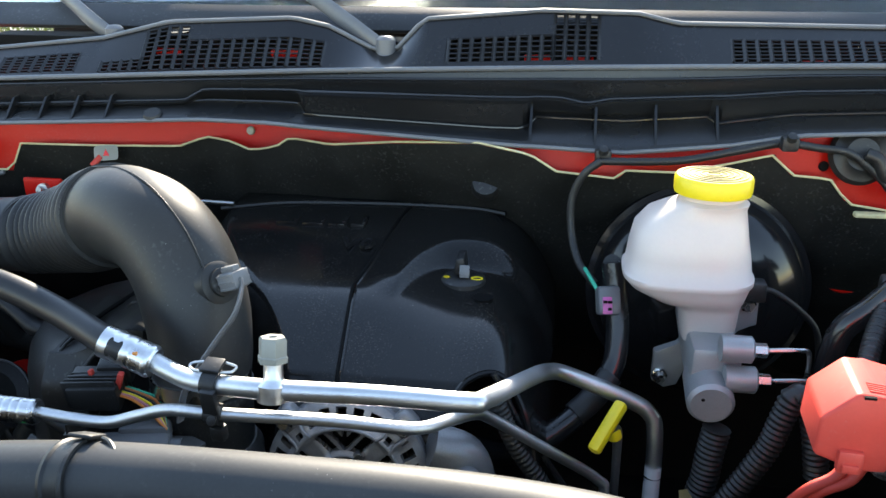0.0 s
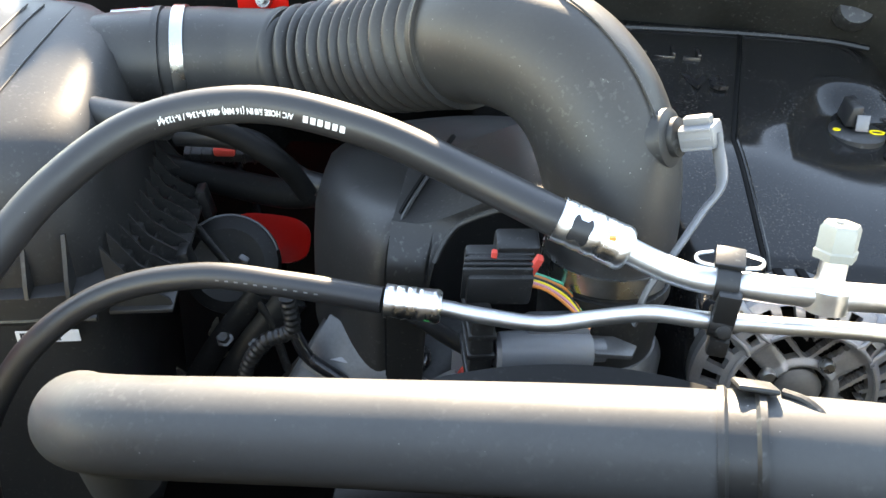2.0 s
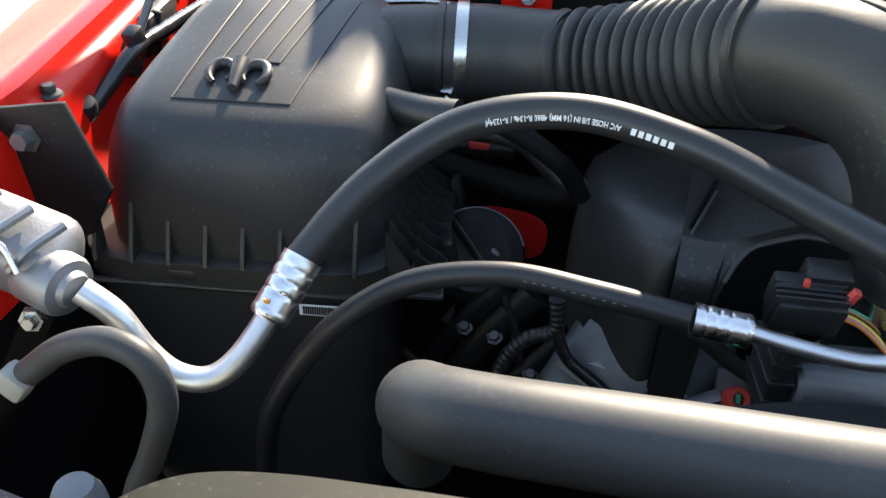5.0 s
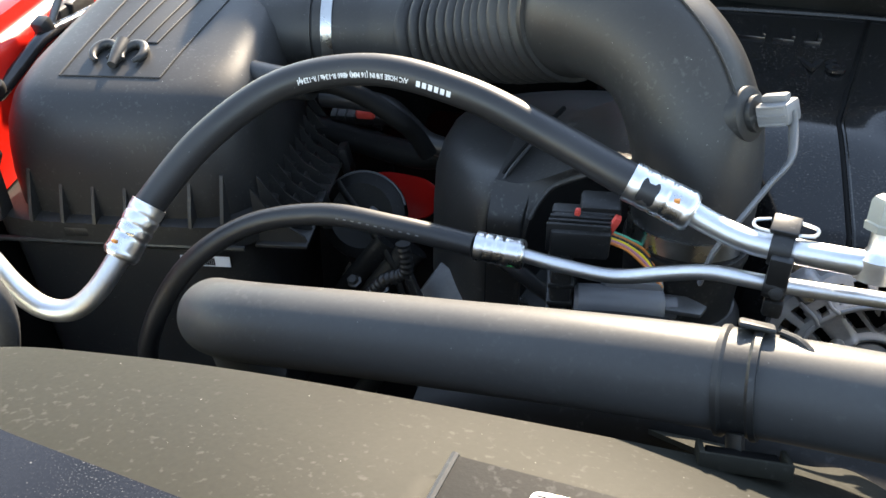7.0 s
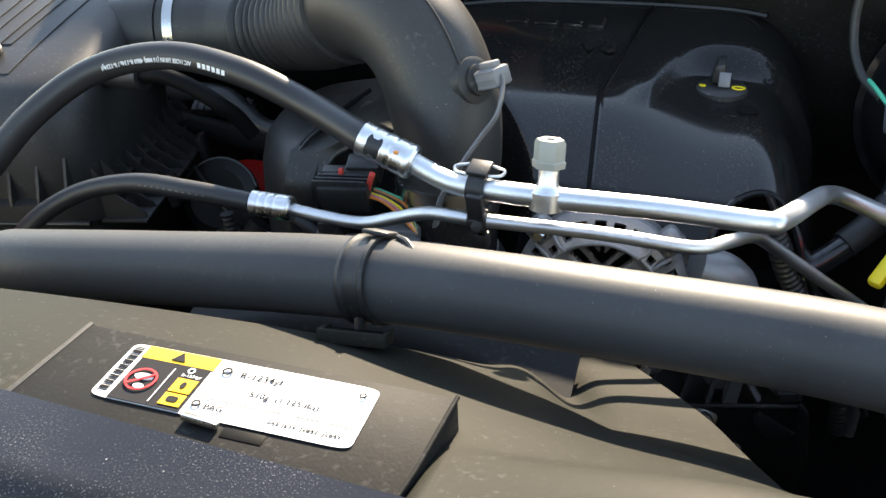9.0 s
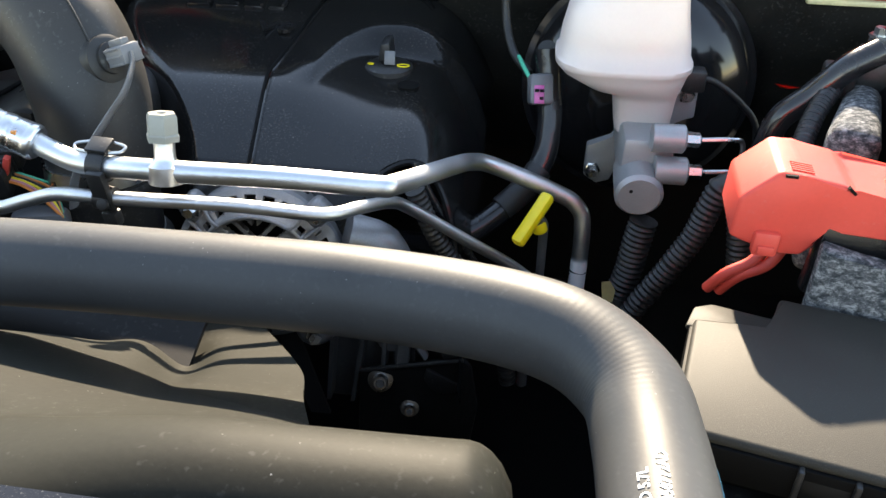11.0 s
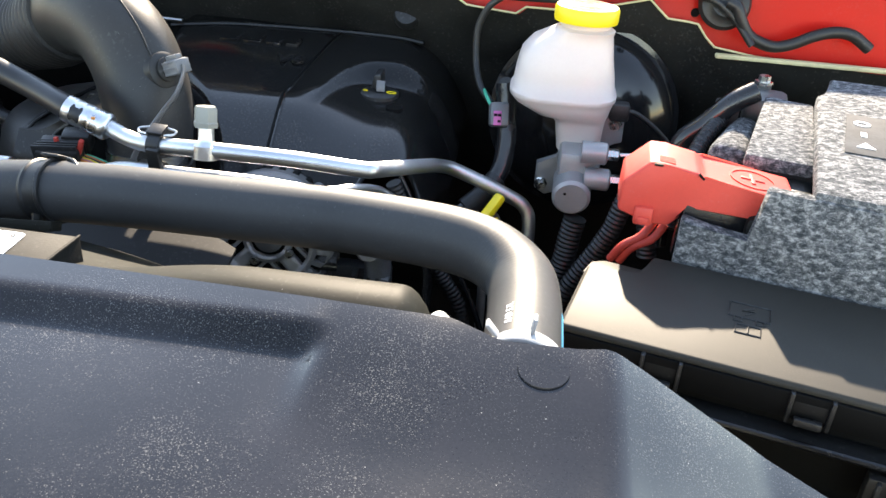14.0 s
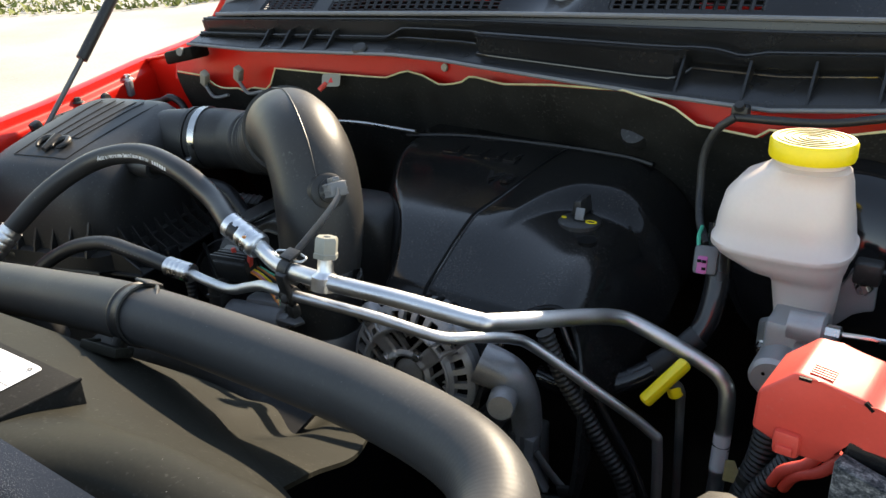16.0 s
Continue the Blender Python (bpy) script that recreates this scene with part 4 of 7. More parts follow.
for i in range(8):
    part("rib", prism([(0, 0), (0.021, 0), (0.018, 0.010), (0.002, 0.046), (0, 0.046)], 0.0032, AX @ Matrix.Translation((-0.232 + i * 0.0305, 0.008, 0.994)) @ Matrix(((0, 0, 1, 0), (-1, 0, 0, 0), (0, 1, 0, 0), (0, 0, 0, 1)))), INTAKE, base, smooth=False)
for i in range(11):
    part("side_rib", prism([(0, 0), (0.048, 0), (0.046, 0.007), (0.020, 0.026), (0.0, 0.058)], 0.0026, AX @ Matrix.Translation((0.006, 0.010 + i * 0.0225, 0.968)) @ Matrix(((1, 0, 0, 0), (0, 0, 1, 0), (0, 1, 0, 0), (0, 0, 0, 1)))), INTAKE, base, smooth=False)
    part("pocket_wall", block((0.0025, 0.020, 0.016), AX @ pose(0.030, 0.0225 + i * 0.0225, 0.976, 0, -18, 0), 0.0), INTAKE, base, smooth=False)
part("side_ledge", block((0.050, 0.262, 0.004), AX @ pose(0.030, 0.135, 0.967), 0.001), INTAKE, base)
for y in (0.075, 0.185):
    part("side_clip", block((0.010, 0.022, 0.034), AX @ pose(0.057, y, 0.966, 0, -12, 0), 0.002), DULL, base)

intake = thing("intake_tube", (-0.33, 0.66, 1.02), "black moulded intake tube with a bellows and a bent elbow", "intake tube")
NECKW = Vector((0.97, 0.24, 0.0))
part("neck", tube([(-0.80, 0.822, 1.100), (-0.76, 0.834, 1.104), (-0.712, 0.845, 1.107)], [0.043, 0.0435, 0.044], 40, 6), INTAKE, airbox)
part("neck_rib", block((0.07, 0.004, 0.006), Matrix.Translation((-0.735, 0.800, 1.078)) @ pose(0, 0, 0, 0, 0, 14), 0.0015), INTAKE, airbox)
part("neck_slot", block((0.016, 0.004, 0.005), Matrix.Translation((-0.728, 0.8075, 1.128)) @ pose(0, 0, 0, 40, 0, 14), 0.0005), SHADE, airbox)
part("stop_ring", ring_clamp(axis((-0.722, 0.8425, 1.1065), NECKW), 0.044, 0.006, 0.003), INTAKE, airbox)
part("sleeve", tube([(-0.716, 0.844, 1.107), (-0.680, 0.852, 1.108), (-0.650, 0.856, 1.109), (-0.612, 0.852, 1.112), (-0.600, 0.848, 1.114)], [0.0452, 0.0452, 0.0435, 0.0440, 0.0450], 40, 6), INTAKE, intake)
BELL = [(-0.606, 0.850, 1.113), (-0.5680, 0.840, 1.122), (-0.5280, 0.820, 1.136), (-0.495, 0.797, 1.150), (-0.462, 0.768, 1.168), (-0.436, 0.745, 1.180)]
blen = sum((Vector(a) - Vector(b)).length for a, b in zip(BELL, BELL[1:]))


def pleat(s):
    w = 0.5 + 0.5 * math.cos(2 * math.pi * 13.0 * s / blen)
    return 0.87 + 0.17 * w**0.45


part("bellows", tube(BELL, [0.0445, 0.0465, 0.0490, 0.0510, 0.0515, 0.0510], 48, 44, prof=pleat), INTAKE, intake)
part("elbow", tube([(-0.4460, 0.7530, 1.1760), (-0.4300, 0.7400, 1.1825), (-0.4083, 0.7262, 1.1870), (-0.3719, 0.7041, 1.1820), (-0.3437, 0.6862, 1.1600), (-0.3260, 0.6710, 1.1248), (-0.3195, 0.6610, 1.0882), (-0.3195, 0.6550, 1.0600), (-0.3200, 0.653, 1.030)], [0.0490, 0.0488, 0.0480, 0.0480, 0.0485, 0.0485, 0.0465, 0.0450, 0.0440], 48, 10), INTAKE, intake)
part("mould_seam", tube([(-0.455, 0.748, 1.2285), (-0.412, 0.724, 1.2350), (-0.365, 0.690, 1.2285), (-0.326, 0.664, 1.2010), (-0.300, 0.645, 1.165)], 0.0009, 6, 6), INTAKE, intake)
part("collar", tube([(-0.320, 0.654, 1.064), (-0.320, 0.653, 1.050)], 0.0462, 40, 1), STEEL, intake, "polished steel band clamp")
part("lower_collar", tube([(-0.320, 0.653, 1.049), (-0.320, 0.653, 1.040), (-0.320, 0.653, 1.030), (-0.320, 0.653, 0.985)], [0.048, 0.0485, 0.046, 0.044], 40, 2), DULL, intake)
neckc = axis((-0.703, 0.847, 1.108), NECKW)
wormc = thing("hose_clamp", (-0.703, 0.847, 1.06), "bright steel worm-drive clamp round the intake sleeve", "hose clamp")
part("band", ring_clamp(neckc, 0.0452, 0.011), STEEL, wormc)
part("screw_housing", block((0.012, 0.010, 0.014), Matrix.Translation((-0.703, 0.806, 1.083)) @ pose(0, 0, 0, 30, 0, 0), 0.002), STEEL, wormc)
part("screw", lathe([(0, 0.008), (0.004, 0.008), (0.005, 0.006), (0.005, -0.008), (0, -0.008)], axis((-0.703, 0.803, 1.076), (0.0, -0.5, -0.8)), 12), STEEL, wormc)
# temperature sensor in the elbow
bossw = Vector((0.83, -0.42, 0.36)).normalized()
bossp = Vector((-0.298, 0.655, 1.152))
part("sensor_boss", lathe([(0.026, -0.02), (0.022, 0.0), (0.0195, 0.004), (0.0195, 0.008), (0.016, 0.010), (0.0, 0.010)], axis(bossp, bossw), 32), INTAKE, intake)
sensor = thing("air_temperature_sensor", bossp + bossw * 0.008, "grey plastic sensor plug with a wire on the intake elbow", "sensor")
part("collar", lathe([(0.013, 0.0), (0.013, 0.006), (0.007, 0.008), (0.007, 0.014)], axis(bossp + bossw * 0.008, bossw), 20), DULL, sensor)
pm = axis(bossp + bossw * 0.028, bossw)
part("plug", block((0.019, 0.016, 0.024), pm, 0.003), GREY, sensor)
for k in (-0.006, 0.0, 0.006):
    part("plug_rib", block((0.0205, 0.002, 0.020), pm @ pose(0, k, 0), 0.0005), GREY, sensor)
part("plug_latch", block((0.008, 0.006, 0.018), pm @ pose(0, 0.010, 0), 0.0015), GREY, sensor)
part("wire", tube([bossp + bossw * 0.038, bossp + bossw * 0.043 + Vector((-0.002, -0.004, -0.010)), (-0.263, 0.610, 1.145), (-0.273, 0.600, 1.130), (-0.286, 0.587, 1.110), (-0.300, 0.578, 1.085), (-0.305, 0.575, 1.06)], 0.0062, 10, 8, flat=0.32), GREY, sensor, "flat grey taped lead")

# ---- engine ----
def cover_left(y):
    return curve([(0.60, -0.262), (0.70, -0.278), (0.78, -0.325), (0.86, -0.395), (0.95, -0.440), (1.12, -0.455)], y)


def cover_seam(y):
    return -0.200 - 0.10 * (min(y, 0.81) - 0.69) + 0.16 * max(0.0, y - 0.81)


def cover_z(x, y):
    """Height of the moulded cover: a flat top, a sloping facet on one side of the seam and an open bowl round the filler on the other."""
    s = 0.800 - y
    left = 1.092 - 0.40 * 0.5 * (s + math.sqrt(s * s + 0.0009)) + 0.026 * ease(0.80, 1.0, y)
    wall = max(0.882 - 0.075 * (max(0.0, -0.103 - x) / 0.060) ** 2.4, 0.80)
    q = 0.765 - y
    right = 1.085 - 0.10 * max(0.0, 0.88 - y) - 0.24 * 0.5 * (q + math.sqrt(q * q + 0.0016)) + 0.026 * ease(wall - 0.008, wall + 0.040, y) + 0.008 * ease(0.93, 1.0, y)
    mix = ease(-0.205, -0.085, x)
    z = left + (right - left) * mix
    z -= 6.0 * max(0.0, 0.695 - y) ** 2 + 0.5 * max(0.0, 0.690 - y)
    z -= 5 * max(0.0, y - 1.02) ** 2 + 0.8 * max(0.0, y - 1.06)
    return z


def cover_point(u, v):
    y = 0.620 + 0.460 * v
    a = cover_left(y)
    x = a + (0.006 - a) * u
    right, left = max(0.0, (u - 0.76) / 0.24), max(0.0, (0.10 - u) / 0.10)
    return (x, y, cover_z(x, y) - 0.110 * right**2.8 - 0.10 * left**2.4)


def cover_keep(p):
    return (p.x + 0.048) ** 2 / 0.050**2 + (p.y - 0.625) ** 2 / 0.083**2 > 1


cover = thing("engine_cover", (-0.2, 0.85, 0.95), "dusty black plastic engine cover dished round the oil cap", "engine cover")
part("main_shell", sheet(cover_point, 150, 150, 0.004, keep=cover_keep), COVER, cover)
arch = []
for i in range(25):
    a_ = math.radians(8 + 164 * i / 24)
    x_, y_ = -0.048 + 0.050 * math.cos(a_), 0.625 + 0.083 * math.sin(a_)
    l_ = cover_left(y_)
    u_ = (x_ - l_) / (0.006 - l_)
    arch.append((x_, y_, cover_z(x_, y_) - 0.110 * max(0.0, (u_ - 0.76) / 0.24) ** 2.8 - 0.001))
part("arch_rim", tube(arch, 0.0034, 8, 2), COVER, cover)
part("rear_rib", tube([(x, y, cover_z(x, y) + 0.001) for x, y in ((-0.42, 0.965), (-0.35, 0.990), (-0.28, 1.000), (-0.18, 1.005), (-0.10, 0.998), (-0.06, 0.985))], 0.0035, 8, 6), COVER, cover)
seam_rows = [0.64 + 0.36 * i / 40 for i in range(41)]
part("seam_groove", tube([(cover_seam(y), y, cover_z(cover_seam(y), y) - 0.0004) for y in seam_rows], 0.0020, 8, 2), SHADE, cover, "dark seam")
part("seam_edge", tube([(cover_seam(y) + 0.0036, y, cover_z(cover_seam(y) + 0.0036, y) - 0.0006) for y in seam_rows], 0.0020, 8, 2), COVER, cover)


def lobe_ring(z, g):
    cx, cy = -0.445, 0.745
    pts = [(-0.572, 0.830), (-0.566, 0.765), (-0.545, 0.715), (-0.515, 0.676), (-0.488, 0.656), (-0.470, 0.664), (-0.455, 0.700), (-0.435, 0.735), (-0.400, 0.755), (-0.345, 0.765), (-0.315, 0.790), (-0.320, 0.860), (-0.42, 0.900), (-0.53, 0.885)]
    return [Vector((cx + (x - cx) * g, cy + (y - cy) * g, z + 0.10 * (x + 0.5) * ease(0.95, 1.05, z))) for x, y in pts]


def lobe_skin():
    rings = []
    for z, g in ((0.905, 1.03), (0.98, 1.01), (1.020, 0.985), (1.042, 0.93), (1.055, 0.84), (1.062, 0.70), (1.066, 0.45), (1.067, 0.1)):
        row = lobe_ring(z, g)
        rings.append([p for p, _ in spline(row + [row[0]], 5)][:-1])
    return loft(rings)


part("side_lobe", lobe_skin(), INTAKE, cover, sharp=70)
part("lobe_seam", tube([(-0.477, 0.646, 0.93), (-0.478, 0.648, 0.99), (-0.4785, 0.653, 1.035), (-0.474, 0.672, 1.062), (-0.462, 0.720, 1.074), (-0.447, 0.790, 1.078)], 0.0024, 6, 6), SHADE, cover)
part("lobe_bead", tube([(-0.4735, 0.6435, 0.93), (-0.4745, 0.6455, 0.99), (-0.475, 0.6505, 1.036), (-0.4705, 0.669, 1.0645), (-0.4585, 0.718, 1.0765)], 0.0016, 6, 6), INTAKE, cover)


def lobe_panel(u, v):
    """A flank beside the seam that runs on as a thin hood over the arch above the throttle."""
    x = -0.4775 + 0.105 * u
    w = clamp01((x + 0.446) / 0.060)
    top = 1.066 + 0.034 * ease(0.15, 0.9, u)
    arch = 0.92 if x < -0.447 else 1.022 + 0.066 * math.sqrt(1 - (1 - w) ** 2)
    z = top + (min(arch, top - 0.010) - top) * v
    return (x, 0.641 + 0.024 * ease(1.035, 1.075, z) * (1 - 0.5 * u), z)


def lobe_hood(u, v):
    """The hood's top, sloping back to the tall part of the moulding."""
    p = Vector(lobe_panel(u, 0.0))
    return (p.x + 0.02 * v * u, p.y + 0.115 * v, p.z - 0.002 + 0.012 * v)


part("hood", sheet(lobe_hood, 24, 10, 0.004), INTAKE, cover)
part("flank_panel", sheet(lobe_panel, 30, 24, 0.004, Vector((0, 1, 0))), DULL, cover, sharp=50)
part("arch_lip", tube([lobe_panel(i / 24, 1.0) for i in range(8, 25)], 0.0022, 8, 2), INTAKE, cover)
# raised lettering, kept as plain bars, and the cylinder mark
for x, w in ((-0.325, 0.026), (-0.292, 0.026), (-0.262, 0.020), (-0.236, 0.016)):
    part("letter_bar", block((w, 0.0035, 0.004), Matrix.Translation((x, 0.935, cover_z(x, 0.935) + 0.001)), 0.0008), BLACK, cover)
    part("letter_bar", block((0.0035, 0.026, 0.004), Matrix.Translation((x + w * 0.45, 0.950, cover_z(x + w * 0.45, 0.950) + 0.001)), 0.0008), BLACK, cover)
part("cylinder_mark", lettering("V8", 0.038, Matrix.Translation((-0.226, 0.895, cover_z(-0.226, 0.895) + 0.0015)), 0.0016), BLACK, cover)
oil = thing("oil_filler_cap", (-0.098, 0.858, 1.075), "black oil filler cap with a raised grip and yellow marks", "filler cap")
part("cap", lathe([(0, 0.003), (0.022, 0.003), (0.025, 0.001), (0.026, -0.01)], Matrix.Translation((-0.098, 0.858, 1.083)), 28), DULL, oil)
part("grip", prism([(-0.007, 0), (0.007, 0), (0.005, 0.020), (-0.004, 0.018)], 0.030, Matrix.Translation((-0.102, 0.886, 1.088)) @ Matrix(((1, 0, 0, 0), (0, 0, -1, 0), (0, 1, 0, 0), (0, 0, 0, 1))), 0.002), DULL, oil)
part("grip_plate", block((0.011, 0.002, 0.014), pose(-0.096, 0.853, 1.094, -20), 0.0005), GREY, oil)
for x, w in ((-0.082, 0.9), (-0.116, 0.45)):
    part("yellow_mark", ring([(0.0052 * w, 0.0), (0.0068 * w, 0.0), (0.0068 * w, 0.001), (0.0052 * w, 0.001)], Matrix.Translation((x, 0.853, 1.0862)) @ Matrix.Diagonal((1.1, 0.7, 1, 1)), 20), YELLOW, oil, "yellow printed mark")
part("drain_hole", lathe([(0, 0.001), (0.011, 0.001), (0.011, -0.004)], Matrix.Translation((-0.072, 0.822, cover_z(-0.072, 0.822))), 20), SHADE, cover)

# alternator
alt_w = Vector((0.05, -1, 0.12)).normalized()
alternator = thing("alternator", (-0.17, 0.66, 0.93), "cast aluminium alternator with slotted end housing", "alternator")
am = axis((-0.176, 0.620, 0.984), alt_w)
am_back = am.inverted()
ARM = math.pi / 2


def arm_gap(a):
    """Angle from the nearest of the four arms."""
    return abs((a - math.pi / 4 + ARM / 2) % ARM - ARM / 2)


def housing_point(u, v):
    a, r = 2 * math.pi * u, 0.021 + 0.053 * v
    lift = 0.004 * math.exp(-(((r - 0.0515) / 0.0035) ** 2)) + 0.003 * math.exp(-(((r - 0.0235) / 0.003) ** 2))
    dome = -0.010 * max(0.0, (r - 0.052) / 0.022) ** 2
    return am @ Vector((r * math.cos(a), r * math.sin(a), 0.004 + lift + dome + 0.0025 * ease(0.30, 0.12, arm_gap(a))))


def housing_keep(p):
    q = am_back @ p
    r, a = math.hypot(q.x, q.y), math.atan2(q.y, q.x)
    g = arm_gap(a)
    if 0.028 < r < 0.047 and g * r > 0.0085:
        return (g * r - 0.0085) % 0.0125 > 0.0090 and g < 0.74
    if 0.0555 < r < 0.0685 and g * r > 0.012:
        return (a * 26 / (2 * math.pi)) % 1.0 < 0.42
    if 0.0535 < r < 0.0600 and g * r < 0.0035:
        return False
    return True


part("end_housing", sheet(housing_point, 260, 44, 0.007, -Vector(alt_w), housing_keep), CAST, alternator)
part("stator", lathe([(0.062, -0.09), (0.066, -0.085), (0.066, -0.03), (0.073, -0.025), (0.073, -0.008), (0.066, -0.010), (0.062, -0.026), (0.0, -0.026)], am, 40), DARKSTEEL, alternator)
# disc coloured near-black so the slots seem to open onto shade
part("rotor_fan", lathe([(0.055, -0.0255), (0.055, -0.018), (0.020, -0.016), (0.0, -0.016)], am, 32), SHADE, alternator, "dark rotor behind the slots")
part("shaft_hub", lathe([(0.017, -0.016), (0.017, 0.002), (0.013, 0.005), (0.0, 0.005)], am, 24), DARKSTEEL, alternator)
for i in range(4):
    a = math.radians(45 + 90 * i)
    arm = am @ Matrix.Rotation(a, 4, "Z")
    lug = part("lug", block((0.024, 0.022, 0.020), arm @ pose(0.0745, 0, -0.006), 0.006, 3), CAST, alternator)
    part("bolt_head", lathe([(0, 0.009), (0.0045, 0.009), (0.0062, 0.007), (0.0062, 0.001), (0.0085, 0.0)], arm @ pose(0.0755, 0, 0.004), 6), STEEL, lug)
    part("rim_screw", lathe([(0, 0.006), (0.004, 0.006), (0.0055, 0.003), (0.0055, 0.0)], am @ Matrix.Rotation(a + 0.28, 4, "Z") @ pose(0.0285, 0, 0.006), 14), STEEL, alternator)
    arc = [am @ Vector((0.0515 * math.cos(a + d), 0.0515 * math.sin(a + d), 0.0095)) for d in [0.20 + 1.17 * k / 12 for k in range(13)]]
    part("raised_rim", tube(arc, 0.0018, 8, 2), CAST, alternator)
    for side in (-1, 1):
        part("arm_rim", tube([arm @ Vector((0.050, side * 0.0085, 0.0095)), arm @ Vector((0.058, side * 0.0070, 0.0085)), arm @ Vector((0.070, side * 0.0095, 0.004))], 0.0016, 8, 4), CAST, alternator)
for i in range(10):
    part("side_slot", block((0.007, 0.004, 0.022), am @ Matrix.Rotation(math.radians(-60 + 14 * i), 4, "Z") @ pose(0, 0.0665, -0.045), 0.001), SHADE, alternator)
part("mounting_arm", tube([(-0.102, 0.640, 1.010), (-0.070, 0.648, 0.995), (-0.058, 0.655, 0.950), (-0.066, 0.66, 0.88)], [0.022, 0.020, 0.016, 0.014], 16, 6), CAST, alternator)
part("mounting_boss", lathe([(0.0, 0.03), (0.012, 0.03), (0.014, 0.026), (0.014, -0.03)], axis((-0.070, 0.632, 0.985), (0.4, -1, 0.2)), 20), CAST, alternator)

# ---- brakes ----
booster = thing("brake_booster", (0.172, 0.98, 0.92), "gloss black round brake servo", "brake servo")
bo = axis((0.172, 0.945, 1.043), (0.0, -1, 0.08))
part("front_shell", lathe([(0, 0.045), (0.050, 0.044), (0.085, 0.034), (0.112, 0.014), (0.124, -0.008), (0.124, -0.012), (0, -0.012)], bo, 64), GLOSSBLACK, booster)
part("rim", ring([(0.122, -0.010), (0.131, -0.011), (0.132, -0.016), (0.131, -0.022), (0.122, -0.022)], bo, 64), GLOSSBLACK, booster)
part("rear_shell", lathe([(0.124, -0.022), (0.118, -0.09), (0.06, -0.12), (0, -0.12)], bo, 64), GLOSSBLACK, booster)
part("vacuum_elbow", tube([(0.085, 0.925, 1.085), (0.078, 0.900, 1.090), (0.066, 0.880, 1.098), (0.064, 0.86, 1.11)], 0.010, 16, 6), DULL, booster)

mc = thing("brake_master_cylinder", (0.16, 0.80, 1.0), "cast alloy brake master cylinder with pipe unions", "master cylinder")
part("barrel", lathe([(0, 0.0), (0.019, 0.0), (0.0225, -0.004), (0.0225, -0.05), (0.020, -0.055), (0.020, -0.2)], axis((0.156, 0.722, 1.024), (-0.03, -1, -0.10)), 32), ALLOY, mc)
part("saddle", block((0.048, 0.075, 0.040), pose(0.162, 0.785, 1.050), 0.006), ALLOY, mc)
part("flange", prism([(0.114, 1.018), (0.114, 0.982), (0.128, 0.973), (0.142, 0.978), (0.150, 1.01), (0.185, 1.03), (0.198, 1.050), (0.217, 1.055), (0.216, 1.090), (0.204, 1.096), (0.192, 1.094), (0.185, 1.07), (0.16, 1.065), (0.139, 1.026)], 0.010, Matrix(((1, 0, 0, 0), (0, 0, 1, 0.840), (0, 1, 0, 0), (0, 0, 0, 1))), 0.002), ALLOY, mc)
for z, x in ((1.078, 0.196), (1.046, 0.203)):
    boss = part("port", lathe([(0.013, 0), (0.013, 0.028), (0.010, 0.03)], axis((x - 0.035, 0.738, z), (1, 0, 0)), 18), ALLOY, mc)
    part("union_nut", lathe([(0.0068, 0), (0.0068, 0.012), (0.003, 0.014)], axis((x - 0.005, 0.738, z), (1, 0, 0)), 6), STEEL, boss)
    part("pipe", tube([(x + 0.008, 0.738, z), (x + 0.035, 0.738, z + 0.002), (x + 0.048, 0.745, z - 0.006), (x + 0.05, 0.75, z - 0.05)], 0.0024, 8, 6), STEEL, mc)

res = thing("brake_fluid_reservoir", (0.155, 0.79, 1.06), "milky plastic brake fluid reservoir with a yellow cap", "reservoir")
res_rings = []
for z, xa, xb, ya, yb, n in ((1.0559, 0.134, 0.190, 0.770, 0.818, 4), (1.090, 0.128, 0.192, 0.766, 0.822, 4), (1.098, 0.122, 0.193, 0.760, 0.828, 3.5), (1.103, 0.098, 0.195, 0.752, 0.836, 3.2), (1.116, 0.072, 0.198, 0.744, 0.842, 3.2), (1.122, 0.066, 0.200, 0.742, 0.844, 3.2), (1.124, 0.064, 0.202, 0.740, 0.846, 3.2), (1.129, 0.064, 0.202, 0.740, 0.846, 3.2), (1.131, 0.067, 0.199, 0.742, 0.844, 3.2), (1.150, 0.069, 0.196, 0.743, 0.843, 3.2), (1.172, 0.074, 0.191, 0.748, 0.840, 3.2), (1.186, 0.086, 0.189, 0.754, 0.836, 3.0), (1.196, 0.104, 0.187, 0.764, 0.832, 2.6), (1.203, 0.114, 0.184, 0.772, 0.829, 2.2), (1.206, 0.119, 0.179, 0.778, 0.829, 2.0), (1.222, 0.120, 0.178, 0.779, 0.829, 2.0)):
    res_rings.append([(0.139 + (x - 0.139) * (0.92 if z < 1.2 else 1.0), y + 0.018 * (1 - ease(1.19, 1.206, z)), z) for x, y in rounded((xb - xa) / 2, (yb - ya) / 2, n, 48, (xa + xb) / 2, (ya + yb) / 2)])
part("body", loft(res_rings), WHITE, res, sharp=50)
cap = part("cap", lathe([(0.030, 0.0), (0.0360, 0.0), (0.0368, 0.003), (0.0368, 0.0145), (0.0350, 0.0170), (0.0, 0.0170)], axis((0.149, 0.804, 1.2115), (0.0, 0.03, 1)), 48), YELLOW, res, "yellow screw cap")

